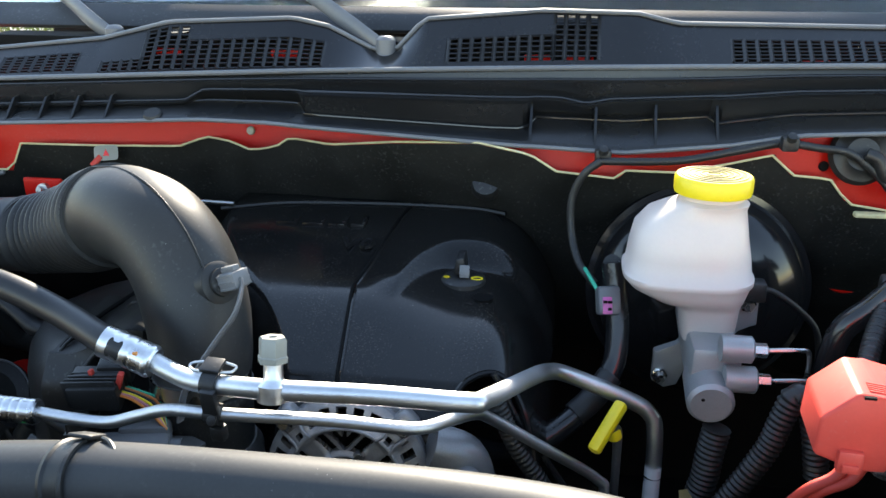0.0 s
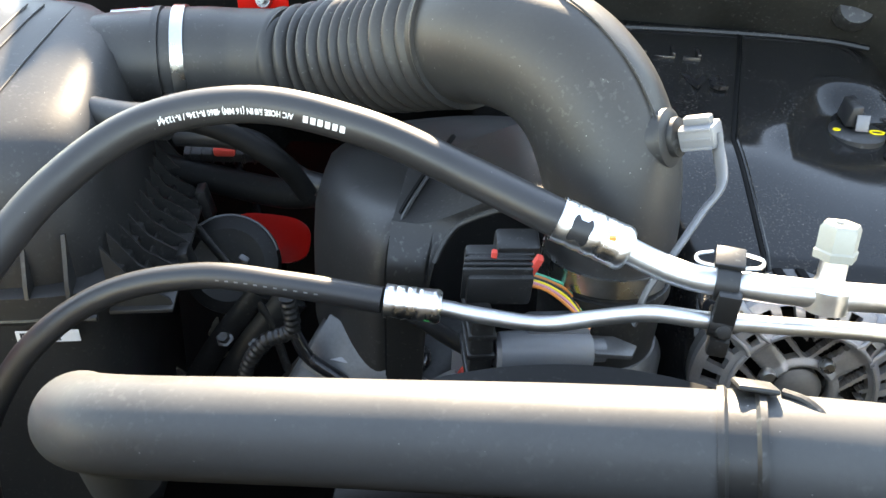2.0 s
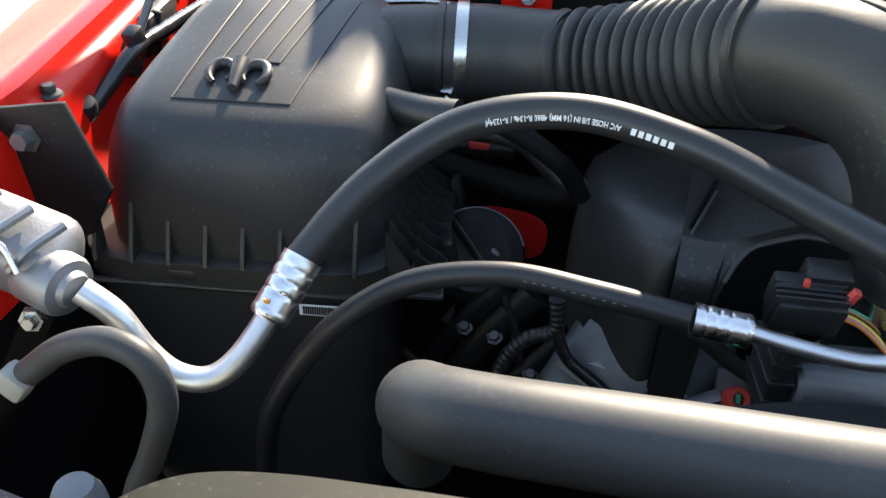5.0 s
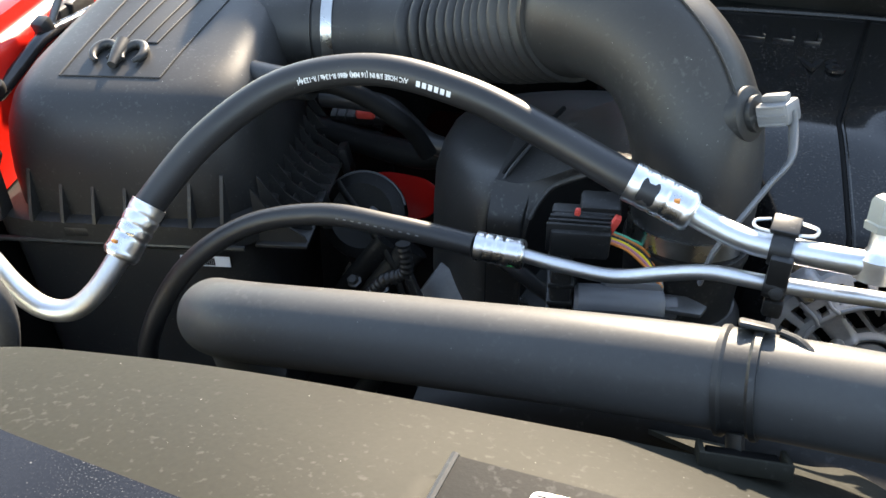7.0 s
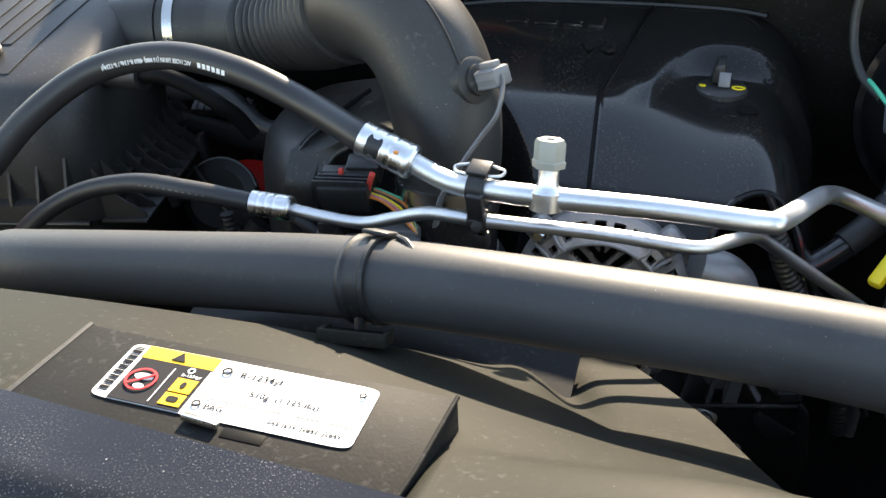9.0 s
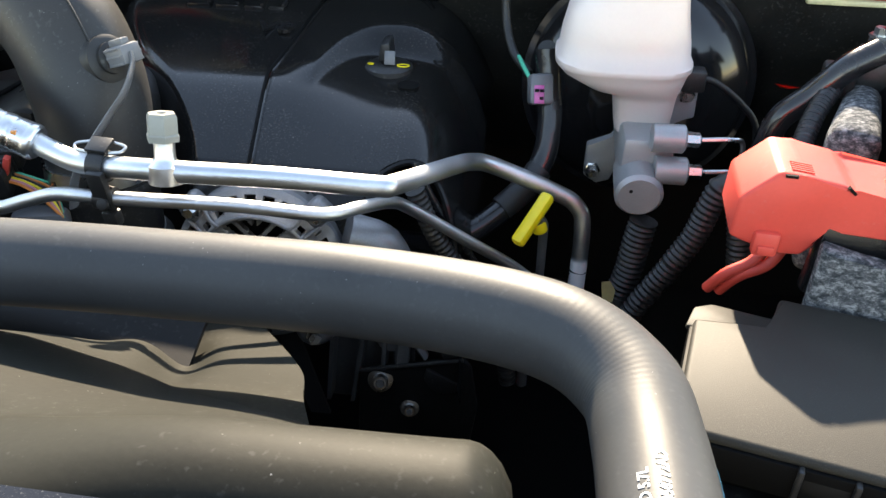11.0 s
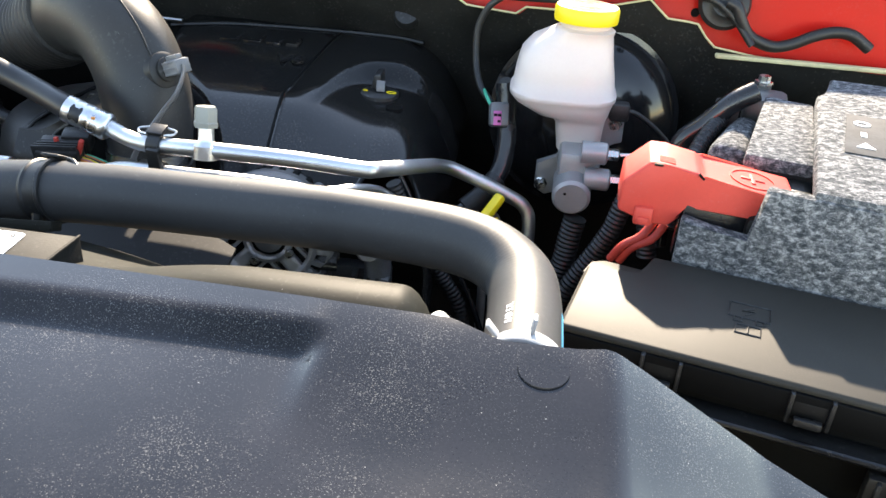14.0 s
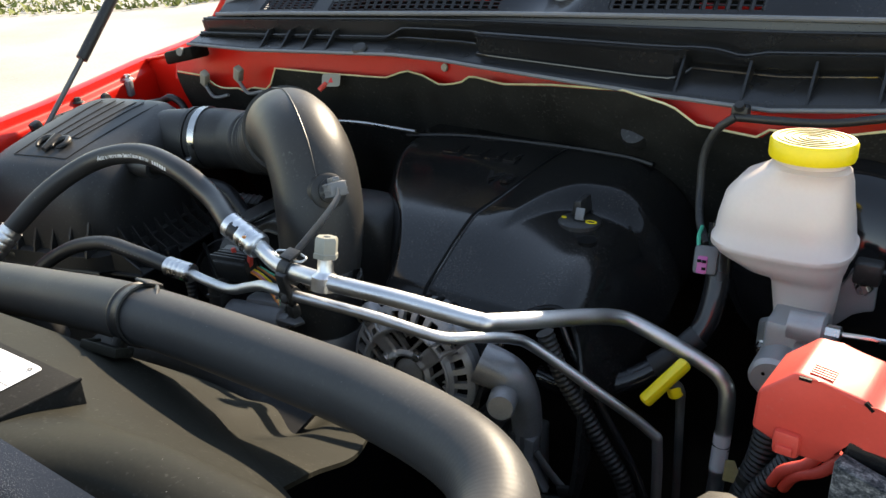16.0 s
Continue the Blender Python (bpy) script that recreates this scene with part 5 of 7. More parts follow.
# ---- battery corner ----
BX = Matrix(((0.97, 0.243, 0, 0.134), (-0.243, 0.97, 0, 0.341), (0, 0, 1, 0), (0, 0, 0, 1)))
fuse = thing("fuse_box", BX @ Vector((0.18, 0.06, 0.95)), "black plastic fuse box with a latched lid", "fuse box")
part("lid", prism([(0, -0.003), (0.36, -0.003), (0.36, 0.132), (0.047, 0.132), (0.043, 0.095), (0.0, 0.093)], 0.007, BX @ Matrix.Translation((0, 0, 1.095)), 0.003, 3), LIDBLACK, fuse)
# skirt and tub take the near-black: the shade below the lid is in their colour
part("lid_skirt", prism([(-0.002, -0.005), (0.362, -0.005), (0.362, 0.131), (0.048, 0.131), (0.044, 0.094), (-0.002, 0.092)], 0.022, BX @ Matrix.Translation((0, 0, 1.0745)), 0.002, 2), SHADE, fuse, "lid skirt, near-black for its shade")
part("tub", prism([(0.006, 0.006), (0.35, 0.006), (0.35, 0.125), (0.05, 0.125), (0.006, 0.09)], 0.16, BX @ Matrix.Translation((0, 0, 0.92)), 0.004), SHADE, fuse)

battery = thing("battery", BX @ Vector((0.2, 0.3, 0.95)), "car battery wrapped in grey mottled felt blankets", "battery")
part("case", block((0.20, 0.30, 0.18), BX @ pose(0.212, 0.30, 1.055), 0.006), MATTE, battery)
felt = part("top_blanket", prism([(0.155, 0.138), (0.40, 0.138), (0.40, 0.50), (0.172, 0.475), (0.168, 0.41), (0.158, 0.405)], 0.015, BX @ Matrix.Translation((0, 0, 1.168)), 0.003), FELT, battery, "grey mottled felt blanket")
part("side_blanket", prism([(0.100, 0.225), (0.158, 0.225), (0.158, 0.405), (0.110, 0.41)], 0.014, BX @ Matrix.Translation((0, 0, 1.158)), 0.003), FELT, battery, "grey mottled felt blanket")
part("front_blanket", prism([(0.062, 1.02), (0.40, 1.02), (0.40, 1.173), (0.121, 1.178), (0.118, 1.128), (0.062, 1.140)], 0.013, BX @ Matrix(((1, 0, 0, 0), (0, 0, -1, 0.148), (0, 1, 0, 0), (0, 0, 0, 1))), 0.003), FELT, battery, "grey mottled felt blanket")
redcap = thing("terminal_cover", BX @ Vector((0.06, 0.20, 1.10)), "red plastic cover over the positive battery terminal", "terminal cover")
RC = Matrix(((1, 0, 0, 0), (0, 0, 1, 0.470), (0, 1, 0, 0), (0, 0, 0, 1)))
part("body", prism([(0.178, 1.133), (0.179, 1.160), (0.199, 1.1795), (0.212, 1.1785), (0.237, 1.1745), (0.243, 1.1700), (0.317, 1.1615), (0.317, 1.1370), (0.231, 1.1470), (0.2285, 1.132), (0.222, 1.1245), (0.205, 1.1235)], 0.052, RC, 0.0028, 3), REDPLASTIC, redcap)
part("latch_tab", block((0.016, 0.008, 0.017), pose(0.200, 0.4695, 1.1315), 0.003), REDPLASTIC, redcap)
part("tab_step", block((0.010, 0.004, 0.006), pose(0.200, 0.4655, 1.1285), 0.001), REDPLASTIC, redcap)
part("slot", block((0.007, 0.003, 0.0018), pose(0.205, 0.4705, 1.1775), 0.0), SHADE, redcap)
part("slot", block((0.006, 0.003, 0.0018), pose(0.240, 0.4705, 1.1720, 0, 40, 0), 0.0), SHADE, redcap)
PD = Matrix.Translation((0.284, 0.495, 1.1650)) @ pose(0, 0, 0, 0, 6.7, 0)
plus = part("plus_disc", ring([(0.0190, 0.0), (0.0190, 0.0012), (0.0176, 0.0012), (0.0176, 0.0)], PD, 32), REDPLASTIC, redcap)
part("plus_sign", block((0.020, 0.0035, 0.0016), PD @ pose(0, 0, 0.0006), 0.0005), REDPLASTIC, plus)
part("plus_sign", block((0.0035, 0.020, 0.0017), PD @ pose(0, 0, 0.0006), 0.0005), REDPLASTIC, plus)
for i in range(5):
    part("grip_rib", block((0.013, 0.0011, 0.0012), Matrix.Translation((0.212, 0.476 + i * 0.0026, 1.1786)) @ pose(0, 0, 0, 0, 6, 0), 0.0), REDPLASTIC, redcap)
redcap.matrix_basis = Matrix.Translation((0.24, 0.48, 1.15)) @ pose(0, 0, 0, 0, 0, -4.5) @ Matrix.Translation((-0.24, -0.48, -1.15)) @ redcap.matrix_basis
part("tray", block((0.078, 0.012, 0.050), pose(0.268, 0.476, 1.120, 0, 4, 0), 0.003), BLACK, battery, "black plastic battery tray rim")
dip = thing("dipstick", (0.073, 0.735, 0.95), "yellow plastic T-handle of the oil dipstick", "dipstick")
part("handle", block((0.013, 0.012, 0.058), axis((0.061, 0.716, 0.996), (0.028, 0.039, 0.034)), 0.004), YELLOW, dip)
part("collar", lathe([(0.006, 0.0), (0.0075, 0.003), (0.0075, 0.012), (0.005, 0.014)], axis((0.066, 0.724, 0.990), (0.25, 0.2, -0.9)), 16), YELLOW, dip)
part("stem", tube([(0.064, 0.722, 0.992), (0.070, 0.728, 0.984), (0.073, 0.732, 0.960), (0.075, 0.74, 0.80)], [0.006, 0.0065, 0.0045, 0.004], 12, 5), DARKSTEEL, dip)

# ---- writing ----
def at_length(path, s):
    """Place and direction s metres along a list of points."""
    for a, b in zip(path, path[1:]):
        d = (b - a).length
        if s <= d or b is path[-1]:
            return a + (b - a) * (s / d), (b - a).normalized()
        s -= d


def wrapped(text, size, pts, r, start, face, depth=0.00015, squeeze=1.0):
    """Letters laid along a round hose, with their faces turned the given way."""
    bm = lettering(text, size, Matrix(), depth, squeeze)
    lo = min(v.co.x for v in bm.verts)
    path = [p for p, _ in spline(pts, 12)]
    for v in bm.verts:
        c, t = at_length(path, start + v.co.x - lo)
        n = Vector(face)
        n = (n - t * n.dot(t)).normalized()
        up = n.cross(t)
        a = v.co.y / r
        v.co = c + (r + 0.0002 + v.co.z) * (n * math.cos(a) + up * math.sin(a))
    return bm


def print_bars(count, width, height, gap, pts, r, start, face, bm=None):
    bm = bm or bmesh.new()
    path = [p for p, _ in spline(pts, 12)]
    for i in range(count):
        quad = []
        for dx, dy in ((0, -0.5), (1, -0.5), (1, 0.5), (0, 0.5)):
            c, t = at_length(path, start + i * (width + gap) + dx * width)
            n = Vector(face)
            n = (n - t * n.dot(t)).normalized()
            a = dy * height / r
            quad.append(bm.verts.new(c + (r + 0.0003) * (n * math.cos(a) + n.cross(t) * math.sin(a))))
        bm.faces.new(quad)
    return bm


part("maker_mark", print_bars(6, 0.0034, 0.0044, 0.0016, SUCTION, 0.0122, 0.148, (0, -1, 0.05)), CHALK, suction, "white maker's mark")
part("print", wrapped("A/C HOSE 5/8 IN (16 MM) 4860 R-134a / R-1234yf", 0.0056, SUCTION, 0.0122, 0.183, (0, -1, 0.05), squeeze=0.79), CHALK, suction, "white printed lettering")
part("print", print_bars(11, 0.0026, 0.0010, 0.0040, LIQUID, 0.0088, 0.040, (0, -0.96, 0.25)), GREY, liquid, "small worn white print")
for r_, s_ in ((0.0142, 0),):
    part("paint_mark", block((0.004, 0.002, 0.003), Matrix.Translation((-0.7305, 0.497, 1.058)), 0.0005), ORANGE, suction, "orange paint mark")
part("paint_mark", block((0.004, 0.002, 0.004), Matrix.Translation((-0.436, 0.5565, 1.0600)), 0.0005), GREENINK, liquid, "green paint mark")
part("paint_mark", block((0.004, 0.003, 0.004), Matrix.Translation((-0.329, 0.5610, 1.1285)), 0.0005), ORANGE, suction, "orange paint mark")
RADREV = RAD_PATH[::-1]
part("print", wrapped("RAD 5.7L", 0.0062, RADREV, 0.0248, 0.034, (-0.42, 0.0, 0.91)), CHALK, rad, "white printed lettering")
part("print", wrapped("55056772AD", 0.0062, RADREV, 0.0248, 0.034, (-0.12, 0.0, 1.0)), CHALK, rad, "white printed lettering")
part("stripe", print_bars(1, 0.045, 0.004, 0.0, RADREV, 0.0248, 0.03, (0.93, 0.0, 0.38)), CYAN, rad, "blue stripe")
part("tube_label", tube([(0.1125, 0.7485, 0.934), (0.112, 0.744, 0.893)], 0.0085, 16, 1, caps=False), PAPER, suction, "small white tube label")
for z in (0.922, 0.918, 0.913, 0.910, 0.905, 0.901):
    part("tube_bars", tube([(0.1123, 0.7475, z), (0.1122, 0.7470, z - 0.0022)], 0.0087, 16, 1, caps=False), INK, suction)
part("paper_tag", prism([(-0.006, -0.010), (0.004, -0.010), (0.007, 0.001), (0.002, 0.010), (-0.006, 0.009)], 0.0008, Matrix.Translation((0.137, 0.690, 0.938)) @ pose(0, 0, 0, 55, 0, 8), 0.0), YDIRT, suction, "small dusty paper tag")

# refrigerant label on its plate
LB = Matrix.Translation((-0.294, 0.264, 1.1566)) @ Matrix.Diagonal((0.93, 0.87, 1, 1))


def tag(name, w, h, x, y, lift, mat, r=0.0):
    outline = [(-w / 2, -h / 2), (w / 2, -h / 2), (w / 2, h / 2), (-w / 2, h / 2)] if not r else rounded(w / 2, h / 2, r, 40)
    return part(name, prism(outline, 0.0003, LB @ Matrix.Translation((x, y, lift))), mat, plate, smooth=False)


tag("label_sheet", 0.138, 0.043, 0, 0, 0.0, PAPER, 16)
tag("black_panel", 0.0400, 0.0320, -0.0385, -0.0050, 0.0005, INK)
tag("amber_band", 0.0420, 0.0095, -0.0385, 0.0160, 0.0005, AMBER)
tag("amber_box", 0.0115, 0.0100, -0.0255, -0.0040, 0.0010, AMBER)
tag("amber_box", 0.0115, 0.0085, -0.0255, -0.0145, 0.0010, AMBER)
tag("pale_mark", 0.0105, 0.0050, -0.0485, -0.0030, 0.0010, PAPER, 2)
tag("pale_mark", 0.0060, 0.0035, -0.0475, -0.0100, 0.0010, PAPER, 2)
part("ban_ring", ring([(0.0072, 0.0), (0.0083, 0.0), (0.0083, 0.0004), (0.0072, 0.0004)], LB @ Matrix.Translation((-0.0485, -0.0055, 0.0015)), 28), REDINK, plate)
part("ban_bar", block((0.0155, 0.0013, 0.0004), LB @ Matrix.Translation((-0.0485, -0.0055, 0.0019)) @ pose(0, 0, 0, 0, 0, 40), 0.0), REDINK, plate)
tag("divider", 0.0005, 0.026, -0.0365, -0.0060, 0.0010, PAPER)
tag("divider", 0.084, 0.0004, 0.0255, -0.0085, 0.0006, INK)
part("warning_sign", prism([(-0.0040, -0.0032), (0.0040, -0.0032), (0, 0.0038)], 0.0004, LB @ Matrix.Translation((-0.0385, 0.0160, 0.001))), INK, plate, smooth=False)
for i in range(26):
    tag("code_bar", 0.0052, 0.0004 + 0.0003 * (i * 7 % 3), -0.0640, -0.017 + i * 0.00140, 0.0006, INK)
for text, size, x, y in (("R-1234yf", 0.0064, 0.0090, 0.0120), ("510g  (1.125 lbs)", 0.0055, 0.0270, 0.0000), ("PAG", 0.0054, -0.0035, -0.0142), ("SAE J639  J2842  J2845", 0.0040, 0.0440, -0.0155)):
    part("print", lettering(text, size, LB @ Matrix.Translation((x, y, 0.0008)), 0.0001, bold=0.004), INK, plate, smooth=False)
part("print", lettering("R-1234yf", 0.0030, LB @ Matrix.Translation((-0.0255, 0.0035, 0.0012)), 0.0001, bold=0.0), PAPER, plate, smooth=False)
for x, y, r_ in ((-0.0100, 0.0125, 0.0030), (0.0620, 0.0140, 0.0020), (-0.0130, -0.0135, 0.0026), (-0.0275, 0.0075, 0.0022)):
    mat = PAPER if x < -0.02 else INK
    part("symbol", ring([(r_ * 0.62, 0.0), (r_, 0.0), (r_, 0.0004), (r_ * 0.62, 0.0004)], LB @ Matrix.Translation((x, y, 0.0010)), 6), mat, plate, smooth=False)
tag("flame_mark", 0.003, 0.005, -0.0255, -0.0040, 0.0014, INK, 2)
tag("book_mark", 0.006, 0.004, -0.0255, -0.0145, 0.0014, INK, 4)
part("metal_clip", block((0.018, 0.004, 0.003), Matrix.Translation((-0.298, 0.2425, 1.1585)) @ pose(0, 0, 0, -20, 0, -4), 0.0008), STEEL, plate, "bright metal spring clip")
part("clip_slot", block((0.020, 0.006, 0.002), Matrix.Translation((-0.277, 0.241, 1.1555)), 0.0005), SHADE, plate)
part("side_rail", tube([(-0.391, 0.291, 1.155), (-0.397, 0.225, 1.155)], 0.0020, 8, 1), DULL, plate)
part("side_rail", tube([(-0.1965, 0.288, 1.1562), (-0.2005, 0.243, 1.1562), (-0.2065, 0.205, 1.1562)], 0.0012, 8, 1), PLATE, plate)

# ---- air box details ----
def lid_z(x, y):
    k = 0.055 / 0.13 * clamp01(y / 0.26)
    x0 = (x + 0.117 * k) / (1 - k) if x < -0.117 else x
    g = ((abs(x0 + 0.117) / 0.130) ** 3.4 + (abs(y - 0.134) / 0.134) ** 3.4) ** (1 / 3.4)
    return lerp([(0.1, 1.116), (0.45, 1.115), (0.70, 1.113), (0.82, 1.108), (0.90, 1.098), (0.955, 1.080)], g) + 0.235 * (y - 0.05) - 4.0 * max(0, y - 0.21) ** 2


def on_lid(pts, r=0.0008):
    out = []
    for (a, b), (c, d) in zip(pts, pts[1:]):
        for i in range(7):
            x, y = a + (c - a) * i / 6, b + (d - b) * i / 6
            out.append(AX @ Vector((x, y, lid_z(x, y) + 0.0006)))
    return tube(out, r, 6, 1)


for pts in (((-0.171, 0.050), (-0.076, 0.050)), ((-0.171, 0.050), (-0.146, 0.215)), ((-0.076, 0.050), (-0.040, 0.215)), ((-0.144, 0.100), (-0.120, 0.215)), ((-0.128, 0.100), (-0.103, 0.215)), ((-0.108, 0.100), (-0.080, 0.215)), ((-0.108, 0.100), (-0.095, 0.100)), ((-0.095, 0.100), (-0.066, 0.215))):
    part("lid_line", on_lid(pts), INTAKE, lid)
# raised badge, kept as a plain scrolled shape
for sx in (-1, 1):
    curl = []
    for i in range(10):
        a = math.radians(-70 + 33 * i)
        x, y = -0.124 + sx * (0.014 + 0.010 * math.cos(a)), 0.079 + 0.013 * math.sin(a)
        curl.append(AX @ Vector((x, y, lid_z(x, y) + 0.004)))
    part("badge", tube(curl, [0.002, 0.0034, 0.0042, 0.0046, 0.0046, 0.0044, 0.0040, 0.0034, 0.003, 0.002], 10, 4), INTAKE, lid)
part("badge", tube([AX @ Vector((-0.124, y, lid_z(-0.124, y) + 0.0045)) for y in (0.092, 0.077, 0.060)], [0.008, 0.0065, 0.004], 10, 3), INTAKE, lid)
part("flange_line", tube([AX @ Vector((-0.245, -0.009, 0.972)), AX @ Vector((0.0, -0.009, 0.972))], 0.003, 8, 1), DULL, base)
part("catch", block((0.024, 0.006, 0.010), AX @ pose(-0.16, -0.009, 0.984), 0.002), DULL, base)
part("code_label", block((0.048, 0.001, 0.011), AX @ pose(-0.040, -0.0105, 0.957), 0.0), PAPER, base, "white bar code label")
for i in range(16):
    part("code_bar", block((0.0014, 0.0012, 0.008), AX @ pose(-0.060 + 0.0019 * i, -0.0108, 0.957), 0.0), INK, base)
snorkel = thing("breather_hose", (-0.65, 0.72, 1.05), "black rubber breather hose joining the air box", "hose")
part("stub", tube([(-0.752, 0.735, 1.098), (-0.70, 0.722, 1.100), (-0.668, 0.718, 1.103)], 0.0145, 20, 4), DULL, snorkel)
part("hose", tube([(-0.672, 0.718, 1.103), (-0.645, 0.716, 1.106), (-0.615, 0.716, 1.098), (-0.585, 0.718, 1.080), (-0.572, 0.728, 1.062), (-0.562, 0.735, 1.040)], 0.0085, 18, 6), SHADE, snorkel)

# ---- throttle body ----
throttle = thing("throttle_unit", (-0.35, 0.62, 0.93), "electronic throttle body with a cast grey motor housing", "throttle body")
part("bore", lathe([(0.052, 0.0), (0.052, 0.05), (0.046, 0.06)], Matrix.Translation((-0.320, 0.653, 0.93)), 32), DARKSTEEL, throttle)
part("motor", lathe([(0, 0.0), (0.011, 0.0), (0.0140, 0.003), (0.0145, 0.010), (0.0145, 0.062), (0.012, 0.066), (0.008, 0.067), (0.008, 0.076), (0, 0.076)], axis((-0.392, 0.579, 1.020), (0.97, 0.22, -0.02)), 28), GREY, throttle, "cast grey motor housing")
part("motor_cover", block((0.045, 0.022, 0.018), Matrix.Translation((-0.352, 0.600, 1.030)) @ pose(0, 0, 0, 0, 0, 12), 0.005), GREY, throttle)
part("motor_flange", prism([(-0.014, -0.010), (0.018, -0.008), (0.022, 0.004), (0.006, 0.012), (-0.014, 0.010)], 0.004, Matrix.Translation((-0.318, 0.594, 1.020)), 0.001), DARKSTEEL, throttle)
part("end_cap", block((0.016, 0.045, 0.060), Matrix.Translation((-0.405, 0.590, 1.022)) @ pose(0, 0, 0, 0, 0, 12), 0.003), DULL, throttle)
for z in (1.040, 1.024, 1.008):
    part("end_rib", block((0.019, 0.047, 0.004), Matrix.Translation((-0.405, 0.590, z)) @ pose(0, 0, 0, 0, 0, 12), 0.001), DULL, throttle)
econ = thing("throttle_connector", (-0.395, 0.605, 1.04), "black electrical connector with red lock tabs and coloured wires", "connector")
part("housing", block((0.044, 0.032, 0.028), Matrix.Translation((-0.395, 0.605, 1.066)) @ pose(0, 0, 0, 15, 0, 10), 0.003), DULL, econ)
for i in range(5):
    part("fin", block((0.046, 0.0022, 0.030), Matrix.Translation((-0.395, 0.593 + 0.006 * i, 1.067)) @ pose(0, 0, 0, 15, 0, 10), 0.0005), DULL, econ)
part("back_shell", block((0.030, 0.020, 0.020), Matrix.Translation((-0.384, 0.622, 1.078)) @ pose(0, 0, 0, 15, 0, 10), 0.003), DULL, econ)
part("red_lock", block((0.005, 0.006, 0.018), Matrix.Translation((-0.371, 0.601, 1.078)) @ pose(0, 0, 0, 10, 20, 10), 0.001), REDPLASTIC, econ, "red lock tab")
part("red_lock", block((0.004, 0.005, 0.006), Matrix.Translation((-0.398, 0.603, 1.083)), 0.001), REDPLASTIC, econ, "red lock tab")
for i, mat in enumerate((ORANGEWIRE, PINKWIRE, YELLOW, DULL, ORANGEWIRE, TEAL)):
    part("wire", tube([(-0.374, 0.600 + 0.003 * i, 1.064), (-0.360, 0.600 + 0.003 * i, 1.060), (-0.345, 0.598 + 0.004 * i, 1.050), (-0.330, 0.596, 1.035)], 0.0013, 6, 5), mat, econ)


def loom(name_at, pts, r, label, ribbed=True, mat=None, parent_name="wiring_loom", category="cable"):
    """A cable or corrugated sleeve along pts."""
    t = thing(parent_name, name_at, label, category)
    prof = (lambda s: 1.0 + 0.075 * math.cos(2 * math.pi * s / 0.0056)) if ribbed else None
    n = sum((Vector(a) - Vector(b)).length for a, b in zip(pts, pts[1:]))
    sub = max(6, int(n / 0.0011 / (len(pts) - 1))) if ribbed else 8
    part("sleeve" if ribbed else "cable", tube(pts, r, 14, min(sub, 60), prof=prof), mat or DULL, t)
    return t


loom((-0.57, 0.66, 0.9), [(-0.562, 0.662, 0.985), (-0.560, 0.660, 0.955), (-0.583, 0.658, 0.940), (-0.600, 0.655, 0.910), (-0.61, 0.65, 0.85)], 0.0065, "black corrugated cable sleeve among the engine parts")
loom((-0.53, 0.66, 0.9), [(-0.558, 0.660, 0.952), (-0.545, 0.656, 0.930), (-0.517, 0.650, 0.915), (-0.490, 0.640, 0.900), (-0.470, 0.63, 0.87)], 0.0055, "black taped cable running over the cylinder head", False, VINYL)
loom((0.19, 0.685, 0.85), [(0.246, 0.678, 0.985), (0.239, 0.681, 1.026), (0.231, 0.683, 1.052), (0.219, 0.685, 1.062), (0.211, 0.685, 1.040), (0.203, 0.685, 1.008), (0.186, 0.685, 0.971), (0.162, 0.685, 0.922), (0.145, 0.685, 0.870), (0.135, 0.685, 0.80)], 0.0108, "thick black corrugated sleeve arching down beside the battery", mat=RUBBER)
low_sleeve = loom((0.15, 0.72, 0.8), [(0.164, 0.722, 1.000), (0.160, 0.720, 0.972), (0.157, 0.718, 0.943), (0.150, 0.717, 0.912), (0.142, 0.716, 0.875), (0.13, 0.715, 0.80)], 0.0130, "dull corrugated hose with a metal clamp beside the engine", mat=DULL)
part("clamp", ring([(0.0132, -0.004), (0.0146, -0.004), (0.0146, 0.004), (0.0132, 0.004)], axis((0.151, 0.717, 0.915), (0.2, 0.03, 1)), 24), STEEL, low_sleeve, "metal clamp")
loom((0.25, 0.76, 0.95), [(0.345, 0.765, 1.160), (0.320, 0.760, 1.145), (0.297, 0.760, 1.118), (0.276, 0.760, 1.096), (0.268, 0.760, 1.066), (0.266, 0.760, 1.029), (0.270, 0.760, 0.96)], 0.0120, "black taped harness hanging beside the brake servo", False, VINYL)
loom((0.0, 0.68, 0.85), [(-0.045, 0.668, 1.045), (-0.028, 0.672, 1.000), (-0.008, 0.676, 0.965), (0.015, 0.680, 0.925), (0.038, 0.682, 0.885), (0.05, 0.685, 0.82)], 0.0085, "black corrugated loom running down behind the alternator")
loom((0.02, 0.69, 0.85), [(-0.050, 0.700, 1.055), (-0.025, 0.695, 1.010), (0.010, 0.690, 0.960), (0.045, 0.688, 0.905), (0.07, 0.69, 0.84)], 0.0035, "thin black cable with a pale stripe", False, VINYL)
loom((0.05, 0.8, 0.95), [(0.064, 0.850, 1.115), (0.068, 0.840, 1.085), (0.072, 0.820, 1.045), (0.066, 0.800, 1.010), (0.040, 0.775, 0.980), (0.0, 0.745, 0.958), (-0.04, 0.720, 0.956), (-0.075, 0.705, 0.968)], 0.0125, "black rubber coolant hose curving behind the engine cover", False, VINYL, "coolant_hose", "hose")
